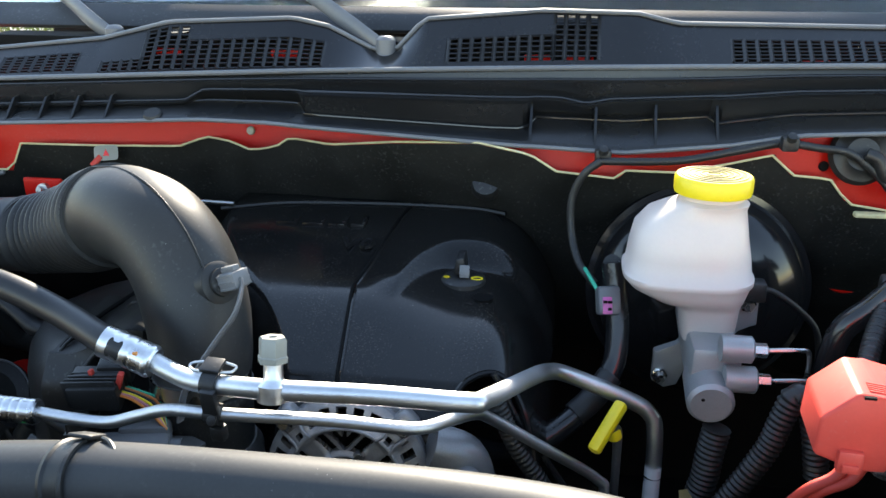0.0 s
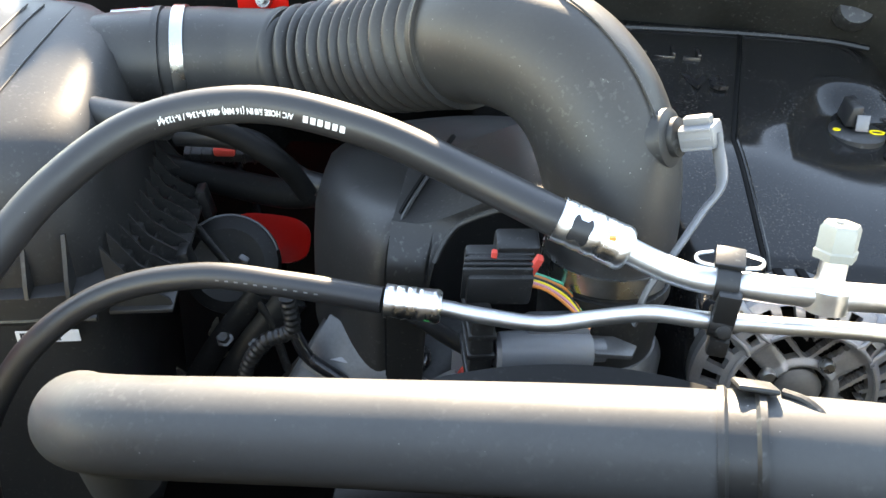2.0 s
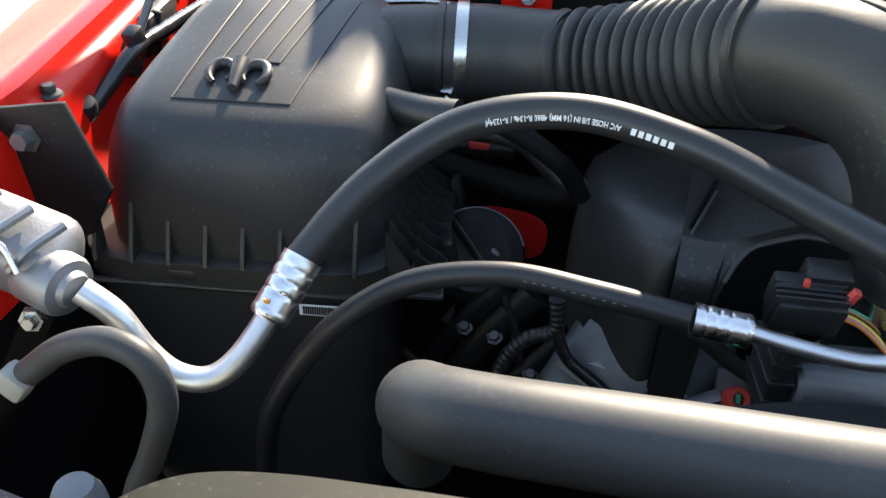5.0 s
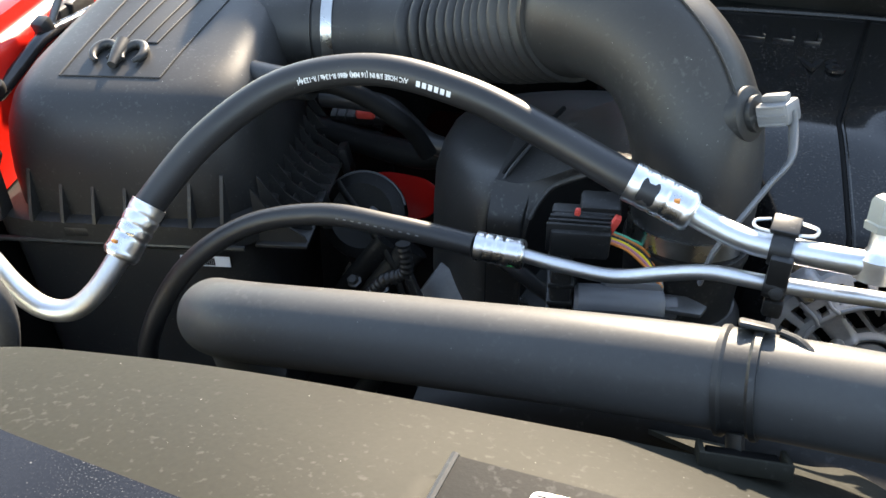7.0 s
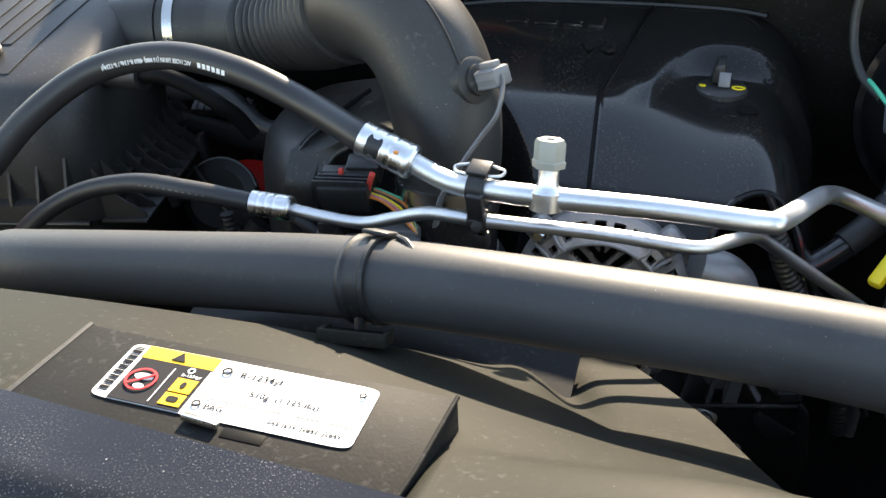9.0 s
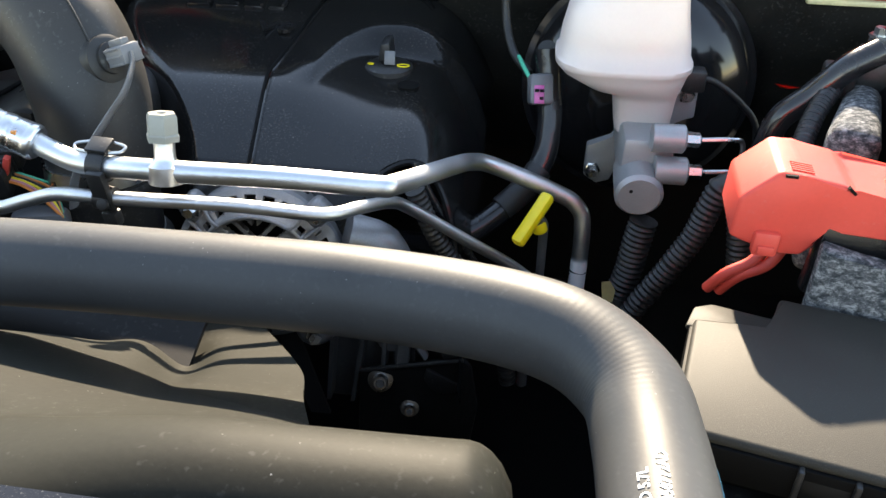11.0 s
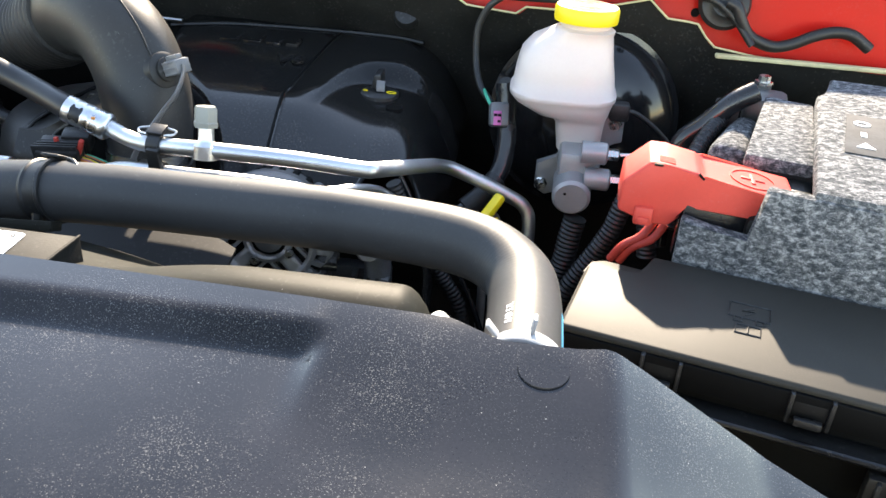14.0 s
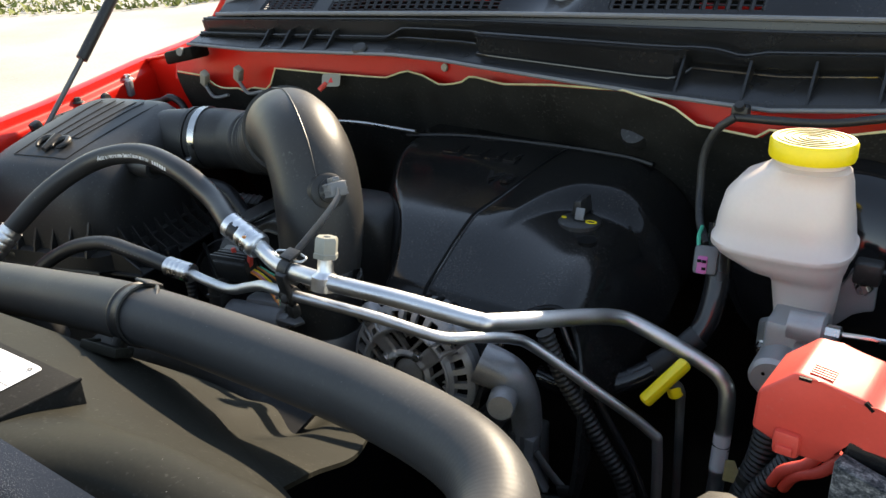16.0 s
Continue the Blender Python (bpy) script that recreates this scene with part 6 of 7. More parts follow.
loom((0.05, 0.78, 0.98), [(0.066, 0.797, 1.008), (0.050, 0.782, 0.990), (0.030, 0.767, 0.975)], 0.0135, "woven black sleeve on the coolant hose", False, CORD, "hose_sleeve", "sleeve")
hm = loom((0.03, 0.92, 1.07), [(0.048, 0.925, 1.206), (0.030, 0.925, 1.190), (0.018, 0.925, 1.160), (0.020, 0.915, 1.120), (0.030, 0.890, 1.095), (0.048, 0.862, 1.083)], 0.0045, "black taped cable hanging from the firewall", False, DULL)
part("green_wire", tube([(0.036, 0.880, 1.094), (0.042, 0.850, 1.094), (0.0566, 0.8112, 1.0842)], 0.0022, 8, 5), TEAL, hm, "green wire")
plugc = thing("loose_connector", (0.058, 0.845, 1.05), "grey connector with a magenta seal on a coolant pipe", "connector")
part("shell", block((0.024, 0.020, 0.030), Matrix.Translation((0.0596, 0.8232, 1.0822)) @ pose(0, 0, 0, -25, 0, 10), 0.004), GREY, plugc)
part("seal", block((0.010, 0.004, 0.018), Matrix.Translation((0.0586, 0.8124, 1.0812)) @ pose(0, 0, 0, -25, 0, 10), 0.001), PINK, plugc, "magenta seal")
for i in range(4):
    part("pin_hole", block((0.004, 0.002, 0.003), Matrix.Translation((0.0561 + 0.005 * (i % 2), 0.8101, 1.0862 - 0.008 * (i // 2))) @ pose(0, 0, 0, -25, 0, 10), 0.0), SHADE, plugc)
loom((0.2, 0.95, 1.2), [(0.046, 0.928, 1.205), (0.090, 0.935, 1.204), (0.140, 0.945, 1.205), (0.200, 0.950, 1.217), (0.245, 0.952, 1.226), (0.285, 0.952, 1.222), (0.316, 0.950, 1.218), (0.345, 0.945, 1.198), (0.37, 0.93, 1.17)], 0.0045, "black cable clipped along the firewall edge", False, DULL)
loom((0.42, 0.955, 1.15), [(0.333, 0.948, 1.218), (0.345, 0.944, 1.213), (0.353, 0.942, 1.197), (0.366, 0.943, 1.180), (0.385, 0.945, 1.171), (0.404, 0.946, 1.168), (0.425, 0.946, 1.174), (0.446, 0.946, 1.185), (0.470, 0.948, 1.192), (0.495, 0.950, 1.190), (0.52, 0.95, 1.175)], 0.0075, "thick black taped cable looping across the red bodywork", False, DULL)
for x, z in ((0.050, 1.209), (0.248, 1.230)):
    c = thing("cable_clip", (x, 0.935, z - 0.01), "small black cable clip on the firewall edge", "clip", "cable clips")
    part("body", block((0.018, 0.016, 0.016), Matrix.Translation((x, 0.936, z)), 0.003), DULL, c)
    part("stud", lathe([(0, 0.007), (0.005, 0.006), (0.006, 0)], axis((x, 0.93, z + 0.006), (0, -0.6, 0.8)), 12), DULL, c)
grom = thing("steering_grommet", (0.335, 0.95, 1.19), "round black rubber grommet in the red firewall", "grommet")
part("disc", lathe([(0, 0.012), (0.018, 0.012), (0.022, 0.008), (0.030, 0.006), (0.034, 0.0)], axis((0.333, 0.968, 1.212), (0, -1, 0.35)), 32), DULL, grom)

# red bodywork beside the brake servo and behind the battery
body = thing("inner_wing", (0.45, 0.95, 0.9), "red painted inner wing with round black openings", "body panel")


def wing_point(u, v):
    x = 0.30 + 0.42 * u
    return (x, 1.02 - 0.03 * math.sin(3 * u), 1.068 + 0.082 * v)


part("panel", sheet(wing_point, 20, 10, 0.003, Vector((0, 1, 0))), RED, body)
for x, z, r in ((0.355, 1.075, 0.034), (0.485, 1.090, 0.028)):
    part("black_opening", lathe([(0, 0.004), (r * 0.9, 0.004), (r, 0.0)], axis((x, 1.008, z), (0, -1, 0.1)), 24), SHADE, body)
    part("raised_rim", lathe([(r + 0.001, 0.0), (r + 0.004, 0.006), (r + 0.010, 0.006), (r + 0.014, 0.0)], axis((x, 1.010, z), (0, -1, 0.1)), 28), RED, body)
part("seal_strip", block((0.26, 0.010, 0.006), pose(0.46, 0.945, 1.150), 0.002), CREAM, body, "pale sealing strip")

# firewall labels and small fittings
def small_label(at, size, turn, label, red=True):
    t = thing("firewall_tag", at, label, "tag", "firewall tags")
    m = Matrix.Translation(at) @ pose(0, 0, 0, *turn)
    part("sheet", prism(rounded(size[0] / 2, size[1] / 2, 6, 20), 0.001, m), PALE, t)
    if red:
        part("print", prism([(-0.004, -0.004), (0.004, -0.004), (0.0, 0.005)], 0.0004, m @ pose(0, 0, 0.0012)), REDINK, t, "small red print", smooth=False)


small_label((-0.588, 1.004, 1.172), (0.030, 0.020), (62, 0, 20), "pale plastic tag fixed to the firewall insulation")
small_label((-0.110, 1.160, 1.095), (0.034, 0.022), (60, 0, -15), "pale tag with red print on the firewall")
part("red_pin", tube([(-0.594, 1.000, 1.168), (-0.602, 0.990, 1.158)], 0.004, 10, 2), REDPLASTIC, insulation, "red plastic pin")
for x, z in ((-0.79, 1.165), (-0.875, 1.150)):
    c = thing("spare_connector", (x, 1.00, z - 0.01), "pale wiring connector hanging at the firewall", "connector", "spare connectors")
    part("shell", block((0.014, 0.012, 0.030), Matrix.Translation((x, 1.002, z)) @ pose(0, 0, 0, 20, 35, 0), 0.002), PALE, c)
    part("lead", tube([(x, 1.002, z - 0.014), (x + 0.02, 1.0, z - 0.03), (x + 0.05, 1.005, z - 0.025)], 0.003, 8, 5), GREY, c)
line = thing("fuel_line", (-0.7, 0.95, 1.09), "thin bright metal line along the bulkhead", "metal line")
part("pipe", tube([(-0.82, 0.945, 1.112), (-0.76, 0.950, 1.118), (-0.70, 0.950, 1.116), (-0.60, 0.950, 1.121), (-0.50, 0.955, 1.128), (-0.40, 0.96, 1.125)], 0.003, 10, 6), STEEL, line)
bulk = thing("red_bracket", (-0.68, 0.98, 1.08), "red painted bracket with a stud on the bulkhead", "bracket")
part("plate", block((0.055, 0.006, 0.045), pose(-0.672, 0.985, 1.118), 0.003), RED, bulk)
part("stud", lathe([(0, 0.014), (0.004, 0.014), (0.0045, 0.006), (0.008, 0.006), (0.009, 0.0)], axis((-0.669, 0.981, 1.126), (0, -1, 0.2)), 14), STEEL, bulk)

# ---- left front corner ----
mani = thing("condenser_fitting", (-0.87, 0.46, 1.0), "cast aluminium refrigerant block with a flange bolt", "fitting")
part("block", block((0.080, 0.055, 0.050), Matrix.Translation((-0.893, 0.466, 1.084)) @ pose(0, 0, 0, 20, 22, 12), 0.017, 4), CAST, mani)
part("flange", lathe([(0.0, 0.016), (0.011, 0.016), (0.013, 0.012), (0.019, 0.010), (0.021, 0.006), (0.021, -0.02)], axis((-0.855, 0.456, 1.070), (1, -0.2, -0.1)), 24), CAST, mani)
for k in range(3):
    part("rib", tube([(-0.915 + 0.022 * k, 0.437, 1.104 - 0.008 * k), (-0.905 + 0.022 * k, 0.446, 1.116 - 0.008 * k), (-0.897 + 0.022 * k, 0.470, 1.121 - 0.008 * k)], 0.0035, 8, 4), CAST, mani)
part("bolt", lathe([(0, 0.010), (0.004, 0.010), (0.005, 0.008), (0.005, 0.005), (0.008, 0.005), (0.009, 0)], axis((-0.866, 0.440, 1.050), (0.3, -1, 0.2)), 6), STEEL, mani)
part("clip_wire", tube([(-0.90, 0.436, 1.112), (-0.885, 0.432, 1.095), (-0.872, 0.436, 1.108), (-0.862, 0.434, 1.090)], 0.002, 8, 5), STEEL, mani)
drain = thing("overflow_hose", (-0.78, 0.40, 0.95), "grey-black rubber overflow hose in a loop", "hose")
part("hose", tube([(-0.850, 0.400, 1.035), (-0.832, 0.400, 1.052), (-0.807, 0.400, 1.074), (-0.776, 0.400, 1.088), (-0.750, 0.398, 1.082), (-0.743, 0.396, 1.055), (-0.757, 0.394, 1.010), (-0.775, 0.392, 0.965), (-0.78, 0.39, 0.90)], 0.0085, 18, 6), HOSE, drain)
part("end_clip", block((0.020, 0.016, 0.020), Matrix.Translation((-0.846, 0.396, 1.040)) @ pose(0, 0, 0, 0, 35, 0), 0.004), PALE, drain, "pale plastic end clip")
capn = thing("radiator_stud", (-0.757, 0.335, 1.05), "pale grey domed plug beside the shroud", "plug")
part("dome", lathe([(0, 0.022), (0.010, 0.019), (0.014, 0.010), (0.015, 0.0), (0.015, -0.03), (0.010, -0.03), (0.010, -0.49)], axis((-0.757, 0.335, 1.030), (0.0, 0.0, 1)), 20), GREY, capn)
brkt = thing("corner_bracket", (-1.0, 0.60, 0.95), "black folded bracket with a bolt in the wing corner", "bracket")
BK = Matrix(((1, 0, 0, 0), (0, 0, 1, 0.556), (0, 1, 0, 0), (0, 0, 0, 1)))
part("plate", prism([(-0.985, 1.125), (-0.912, 1.142), (-0.886, 1.076), (-0.912, 1.032), (-0.99, 1.00)], 0.005, BK, 0.001), MATTE, brkt)
part("bolt", lathe([(0, 0.010), (0.007, 0.010), (0.008, 0.0), (0.012, 0.0)], axis((-0.949, 0.554, 1.109), (0.1, -1, 0.1)), 6), DARKSTEEL, brkt)

harness = loom((-0.985, 0.7, 1.05), [(-0.975, 0.585, 1.050), (-0.985, 0.620, 1.064), (-0.985, 0.660, 1.074), (-0.985, 0.700, 1.090), (-0.985, 0.742, 1.106), (-0.992, 0.80, 1.105), (-1.005, 0.90, 1.10)], 0.0075, "black taped harness along the red inner fender", False, VINYL)
part("clip_stud", lathe([(0, 0.012), (0.008, 0.011), (0.010, 0.006), (0.010, 0.0)], axis((-0.985, 0.662, 1.080), (0.4, -0.4, 1)), 14), DULL, harness)
part("clip_stud", block((0.016, 0.018, 0.026), pose(-0.988, 0.748, 1.112, 20, 0, 0), 0.004), DULL, harness)

# ---- behind the hoses: cylinder head, discs and braces ----
head = thing("cylinder_head", (-0.49, 0.70, 0.83), "dull cast aluminium cylinder head below the cover", "engine block")
part("casting", block((0.13, 0.14, 0.07), Matrix.Translation((-0.490, 0.705, 0.890)) @ pose(0, 0, 0, 32, 10, -18), 0.014, 3), DARKSTEEL, head)
part("ridge", block((0.10, 0.012, 0.02), Matrix.Translation((-0.485, 0.672, 0.915)) @ pose(0, 0, 0, 32, 10, -18), 0.004), CAST, head)
part("gusset", block((0.075, 0.004, 0.050), Matrix.Translation((-0.512, 0.662, 0.925)) @ pose(0, 0, 0, -40, 12, -25), 0.0015), DARKSTEEL, head)
part("gusset", block((0.050, 0.012, 0.006), Matrix.Translation((-0.442, 0.646, 0.922)) @ pose(0, 0, 0, 20, -32, 10), 0.002), CAST, head)
part("gusset", block((0.030, 0.004, 0.050), Matrix.Translation((-0.412, 0.652, 0.930)) @ pose(0, 0, 0, -25, 0, 5), 0.002), GREY, head)
part("pad", lathe([(0, 0.006), (0.014, 0.006), (0.017, 0.0), (0.017, -0.02)], axis((-0.505, 0.672, 0.922), (0.1, -0.6, 0.8)), 20), CAST, head)
for x, y, z in ((-0.470, 0.690, 0.935), (-0.530, 0.700, 0.918)):
    part("bolt", lathe([(0, 0.010), (0.007, 0.010), (0.008, 0.004), (0.012, 0.003), (0.012, 0)], axis((x, y, z), (0, -0.5, 0.8)), 6), STEEL, head)
rsens = thing("pressure_sensor", (-0.411, 0.638, 0.92), "red round sensor plug on the engine", "sensor")
part("ring", lathe([(0.0048, -0.004), (0.0048, 0.006), (0.0085, 0.006), (0.0098, 0.003), (0.0098, -0.02)], axis((-0.411, 0.640, 0.943), (0.1, -0.7, 0.7)), 24), REDPLASTIC, rsens)
part("pins", block((0.004, 0.008, 0.004), axis((-0.411, 0.6385, 0.9445), (0.1, -0.7, 0.7)), 0.001), TEAL, rsens, "green pin insert")
part("body", lathe([(0.011, 0.0), (0.011, -0.05)], axis((-0.410, 0.655, 0.928), (0.1, -0.7, 0.7)), 20), GREY, rsens)
disc = thing("heat_shield", (-0.66, 0.80, 0.80), "smoky dark dished cover with a pale worn rim", "heat shield")
DS = Matrix.Translation((-0.664, 0.800, 0.914)) @ pose(0, 0, 0, 58, 0, 6)
part("shield", lathe([(0, 0.004), (0.020, 0.006), (0.036, 0.010), (0.048, 0.004), (0.050, -0.004), (0.046, -0.012)], DS, 36), DULL, disc)
part("rim", tube([DS @ Vector((0.0495 * math.cos(math.radians(a)), 0.0495 * math.sin(math.radians(a)), 0.003)) for a in range(20, 200, 10)], 0.0012, 6, 2), GREY, disc, "pale worn rim")
part("stay", tube([(-0.690, 0.795, 0.955), (-0.652, 0.775, 0.925), (-0.618, 0.765, 0.880), (-0.60, 0.76, 0.82)], 0.006, 10, 4, flat=0.5), DULL, disc)
part("tape_end", block((0.010, 0.006, 0.010), pose(-0.640, 0.775, 0.940, 40, 30, 0), 0.002), GREY, disc)
side = thing("cowl_side_panel", (-0.95, 1.06, 1.0), "red painted panel at the corner of fender and firewall", "body panel")
part("panel", block((0.26, 0.012, 0.17), Matrix.Translation((-0.96, 1.058, 1.093)) @ pose(0, 0, 0, 0, -11, -4), 0.004), RED, side)
part("top_flange", block((0.26, 0.05, 0.006), Matrix.Translation((-0.977, 1.075, 1.178)) @ pose(0, 0, 0, 0, -11, -4), 0.002), RED, side)
wing = thing("bulkhead_connector", (-0.66, 0.9, 0.9), "black ribbed connector with a red lock beside the engine", "connector")
part("lock", block((0.022, 0.008, 0.010), pose(-0.685, 0.868, 1.004, 20, 0, 10), 0.003), REDPLASTIC, wing, "red lock")
part("housing", block((0.078, 0.022, 0.012), pose(-0.690, 0.880, 0.998, 20, 0, 10), 0.002), DULL, wing)
for k in range(7):
    part("rib", block((0.0025, 0.024, 0.014), pose(-0.722 + 0.0105 * k, 0.8745 + 0.0018 * k, 0.998, 20, 0, 10), 0.0005), DULL, wing)
part("lead", tube([(-0.69, 0.892, 0.994), (-0.685, 0.905, 0.96), (-0.67, 0.91, 0.90), (-0.66, 0.91, 0.82)], 0.006, 10, 5), VINYL, wing)
chassis = thing("chassis_bracket", (-0.645, 0.88, 0.80), "red painted chassis bracket glimpsed deep beside the engine", "bracket")
part("plate", prism(rounded(0.045, 0.026, 3.0, 28), 0.006, Matrix.Translation((-0.650, 0.875, 0.900)) @ pose(0, 0, 0, 50, 8, 12), 0.002), RED, chassis)
part("post", tube([(-0.650, 0.885, 0.895), (-0.650, 0.90, 0.80)], 0.012, 10, 1), SHADE, chassis, "black post")
for x, y, z, w in ((-0.641, 0.765, 0.836, 0.017), (-0.600, 0.760, 0.800, 0.013), (-0.672, 0.760, 0.842, 0.012)):
    bar_ = thing("brace", (x, y, z - 0.1), "black metal brace beside the engine", "brace", "braces")
    part("bar", tube([(x + 0.046, y + 0.01, z + 0.064), (x, y, z), (x - 0.06, y - 0.01, z - 0.11)], w, 10, 4, flat=0.5), DULL, bar_)
    part("stud", lathe([(0, 0.007), (0.005, 0.007), (0.006, 0.001), (0.009, 0.0)], axis((x + 0.012, y - w * 0.5, z + 0.016), (0, -0.6, 0.8)), 6), DARKSTEEL, bar_)
for x, y, z, turn in ((-0.687, 0.795, 0.838, 20), (-0.735, 0.800, 0.762, -30), (-0.675, 0.798, 0.798, 80)):
    lug_ = thing("cable_tie", (0, 0, 0), "pale plastic cable tie end", "cable tie", "cable ties")
    part("tail", loft([[(-0.003, -0.002, -0.014), (0.003, -0.002, -0.014), (0.003, 0.002, -0.014), (-0.003, 0.002, -0.014)], [(-0.0035, -0.002, 0.004), (0.0035, -0.002, 0.004), (0.0035, 0.002, 0.004), (-0.0035, 0.002, 0.004)], [(-0.001, -0.001, 0.016), (0.001, -0.001, 0.016), (0.001, 0.001, 0.016), (-0.001, 0.001, 0.016)]]), PALE, lug_)
    part("head", block((0.010, 0.007, 0.009), pose(0, 0, -0.014), 0.002), PALE, lug_)
    lug_.matrix_basis = pose(x, y, z, 15, turn, 0)
heater = loom((-0.6, 0.8, 0.95), [(-0.700, 0.800, 1.052), (-0.654, 0.800, 1.054), (-0.626, 0.800, 1.050), (-0.604, 0.798, 1.034), (-0.585, 0.795, 1.021), (-0.555, 0.790, 1.018), (-0.52, 0.79, 1.02)], 0.0105, "black rubber heater hose passing behind the engine cover", False, RUBBER, "heater_hose", "hose")
loom((-0.66, 0.86, 0.95), [(-0.760, 0.86, 0.985), (-0.690, 0.86, 0.975), (-0.620, 0.85, 0.972), (-0.575, 0.84, 0.985)], 0.015, "thick dull black hose deep beside the engine", False, MATTE, "lower_hose", "hose")
starter = loom((-0.42, 0.63, 0.95), [(-0.470, 0.635, 1.010), (-0.448, 0.632, 1.000), (-0.429, 0.632, 0.987), (-0.407, 0.634, 0.974), (-0.385, 0.64, 0.965)], 0.0068, "fat black cable with a stepped end beside the throttle", False, RUBBER)
part("stepped_end", tube([(-0.474, 0.6355, 1.012), (-0.452, 0.6325, 1.002)], 0.0040, 12, 1), VINYL, starter)
part("washer", lathe([(0.0, 0.002), (0.011, 0.002), (0.0115, 0.0), (0.0115, -0.003)], axis((-0.457, 0.676, 0.927), (0, -0.5, 0.85)), 20), STEEL, head, "bright washer")
part("nut", lathe([(0, 0.012), (0.006, 0.012), (0.0075, 0.009), (0.0075, 0.0)], axis((-0.457, 0.676, 0.928), (0, -0.5, 0.85)), 6), STEEL, head)
part("post", lathe([(0.009, 0.0), (0.009, -0.05)], axis((-0.457, 0.676, 0.926), (0, -0.5, 0.85)), 14), DULL, head)
part("machined_wedge", prism([(-0.030, -0.016), (0.034, -0.004), (0.020, 0.022)], 0.004, Matrix.Translation((-0.497, 0.668, 0.928)) @ pose(0, 0, 0, 38, 8, -16), 0.001), CAST, head, "machined grey face")

# ---- below the radiator hose ----
STAND = Matrix(((1, 0, 0, 0), (0, 0, 1, 0.640), (0, 1, 0, 0), (0, 0, 0, 1)))
low = thing("pulley_bracket", (-0.09, 0.64, 0.8), "black accessory bracket plate with a flange bolt", "bracket")
part("plate", prism([(-0.094, 0.856), (0.006, 0.880), (0.014, 0.870), (0.022, 0.820), (0.010, 0.720), (-0.100, 0.720)], 0.008, STAND, 0.002), MATTE, low)
part("plate_edge", tube([(-0.094, 0.639, 0.8575), (0.006, 0.639, 0.8815)], 0.0022, 8, 1), DULL, low)
half = [(0.020 * math.cos(math.radians(a)), 0.020 * math.sin(math.radians(a))) for a in range(150, 345, 15)]
part("half_round_boss", prism(half, 0.004, STAND @ pose(-0.011, 0.858, -0.003), 0.001), DULL, low, "half-round dull black boss")
for x, z, r_ in ((-0.0735, 0.8475, 1.0), (-0.045, 0.814, 0.75)):
    bolt = part("bolt", lathe([(0, 0.014), (0.0062 * r_, 0.014), (0.0075 * r_, 0.012), (0.0075 * r_, 0.004), (0.0118 * r_, 0.0035), (0.0128 * r_, 0.0015), (0.0128 * r_, 0)], axis((x, 0.640, z), (0.1, -1, 0.45)), 24), STEEL, low, "grey flange bolt")
    part("bolt_tip", lathe([(0.0044 * r_, 0.0142), (0.0036 * r_, 0.016), (0, 0.016)], axis((x, 0.640, z), (0.1, -1, 0.45)), 12), DARKSTEEL, bolt)
head = thing("engine_casting", (-0.09, 0.67, 0.8), "dark cast aluminium engine front with upright ribs", "engine casting")
part("wall", prism([(-0.135, 0.800), (-0.045, 0.800), (-0.044, 0.935), (-0.120, 0.935)], 0.02, STAND @ pose(0, 0, 0.022), 0.004), DARKSTEEL, head)
for x0, x1 in ((-0.128, -0.116), (-0.104, -0.084), (-0.076, -0.066), (-0.060, -0.056)):
    part("rib", loft([[(x0 - 0.003, 0.662, 0.81), (x0 + 0.003, 0.662, 0.81), (x0 + 0.002, 0.645, 0.81), (x0 - 0.002, 0.645, 0.81)], [(x1 - 0.003, 0.662, 0.935), (x1 + 0.003, 0.662, 0.935), (x1 + 0.002, 0.641, 0.935), (x1 - 0.002, 0.641, 0.935)]]), DARKSTEEL, head)
part("machined_face", block((0.011, 0.014, 0.075), Matrix.Translation((-0.0505, 0.648, 0.897)) @ pose(0, 0, 0, 0, 4, 0), 0.002), CAST, head)
part("brace", tube([(-0.043, 0.645, 0.920), (-0.028, 0.645, 0.902), (-0.012, 0.645, 0.887)], 0.0050, 8, 3, flat=0.5), DARKSTEEL, head)
part("brace", tube([(-0.047, 0.645, 0.909), (-0.038, 0.645, 0.890), (-0.030, 0.645, 0.877)], 0.0060, 8, 3, flat=0.5), CAST, head)
part("brace_clip", block((0.016, 0.006, 0.011), Matrix.Translation((-0.007, 0.640, 0.889)) @ pose(0, 0, 0, 0, -18, 0), 0.0015), DULL, head)
part("spout", tube([(-0.152, 0.640, 0.916), (-0.140, 0.634, 0.902), (-0.126, 0.632, 0.904), (-0.110, 0.636, 0.920)], [0.007, 0.009, 0.008, 0.006], 12, 5), CAST, head, "bright cast lug")
part("lug_bolt", lathe([(0, 0.010), (0.0055, 0.010), (0.0065, 0.007), (0.0065, 0.0), (0.009, -0.001)], axis((-0.132, 0.626, 0.905), (0.2, -1, 0.5)), 6), STEEL, head)
belt = thing("drive_belt", (-0.165, 0.62, 0.87), "flat black rubber accessory drive belt", "belt")
part("strand", loft([[(-0.178, 0.628, 0.945), (-0.158, 0.628, 0.945), (-0.158, 0.632, 0.945), (-0.178, 0.632, 0.945)], [(-0.160, 0.634, 0.860), (-0.140, 0.634, 0.860), (-0.140, 0.638, 0.860), (-0.160, 0.638, 0.860)], [(-0.146, 0.640, 0.795), (-0.126, 0.640, 0.795), (-0.126, 0.644, 0.795), (-0.146, 0.644, 0.795)]]), RUBBER, belt)

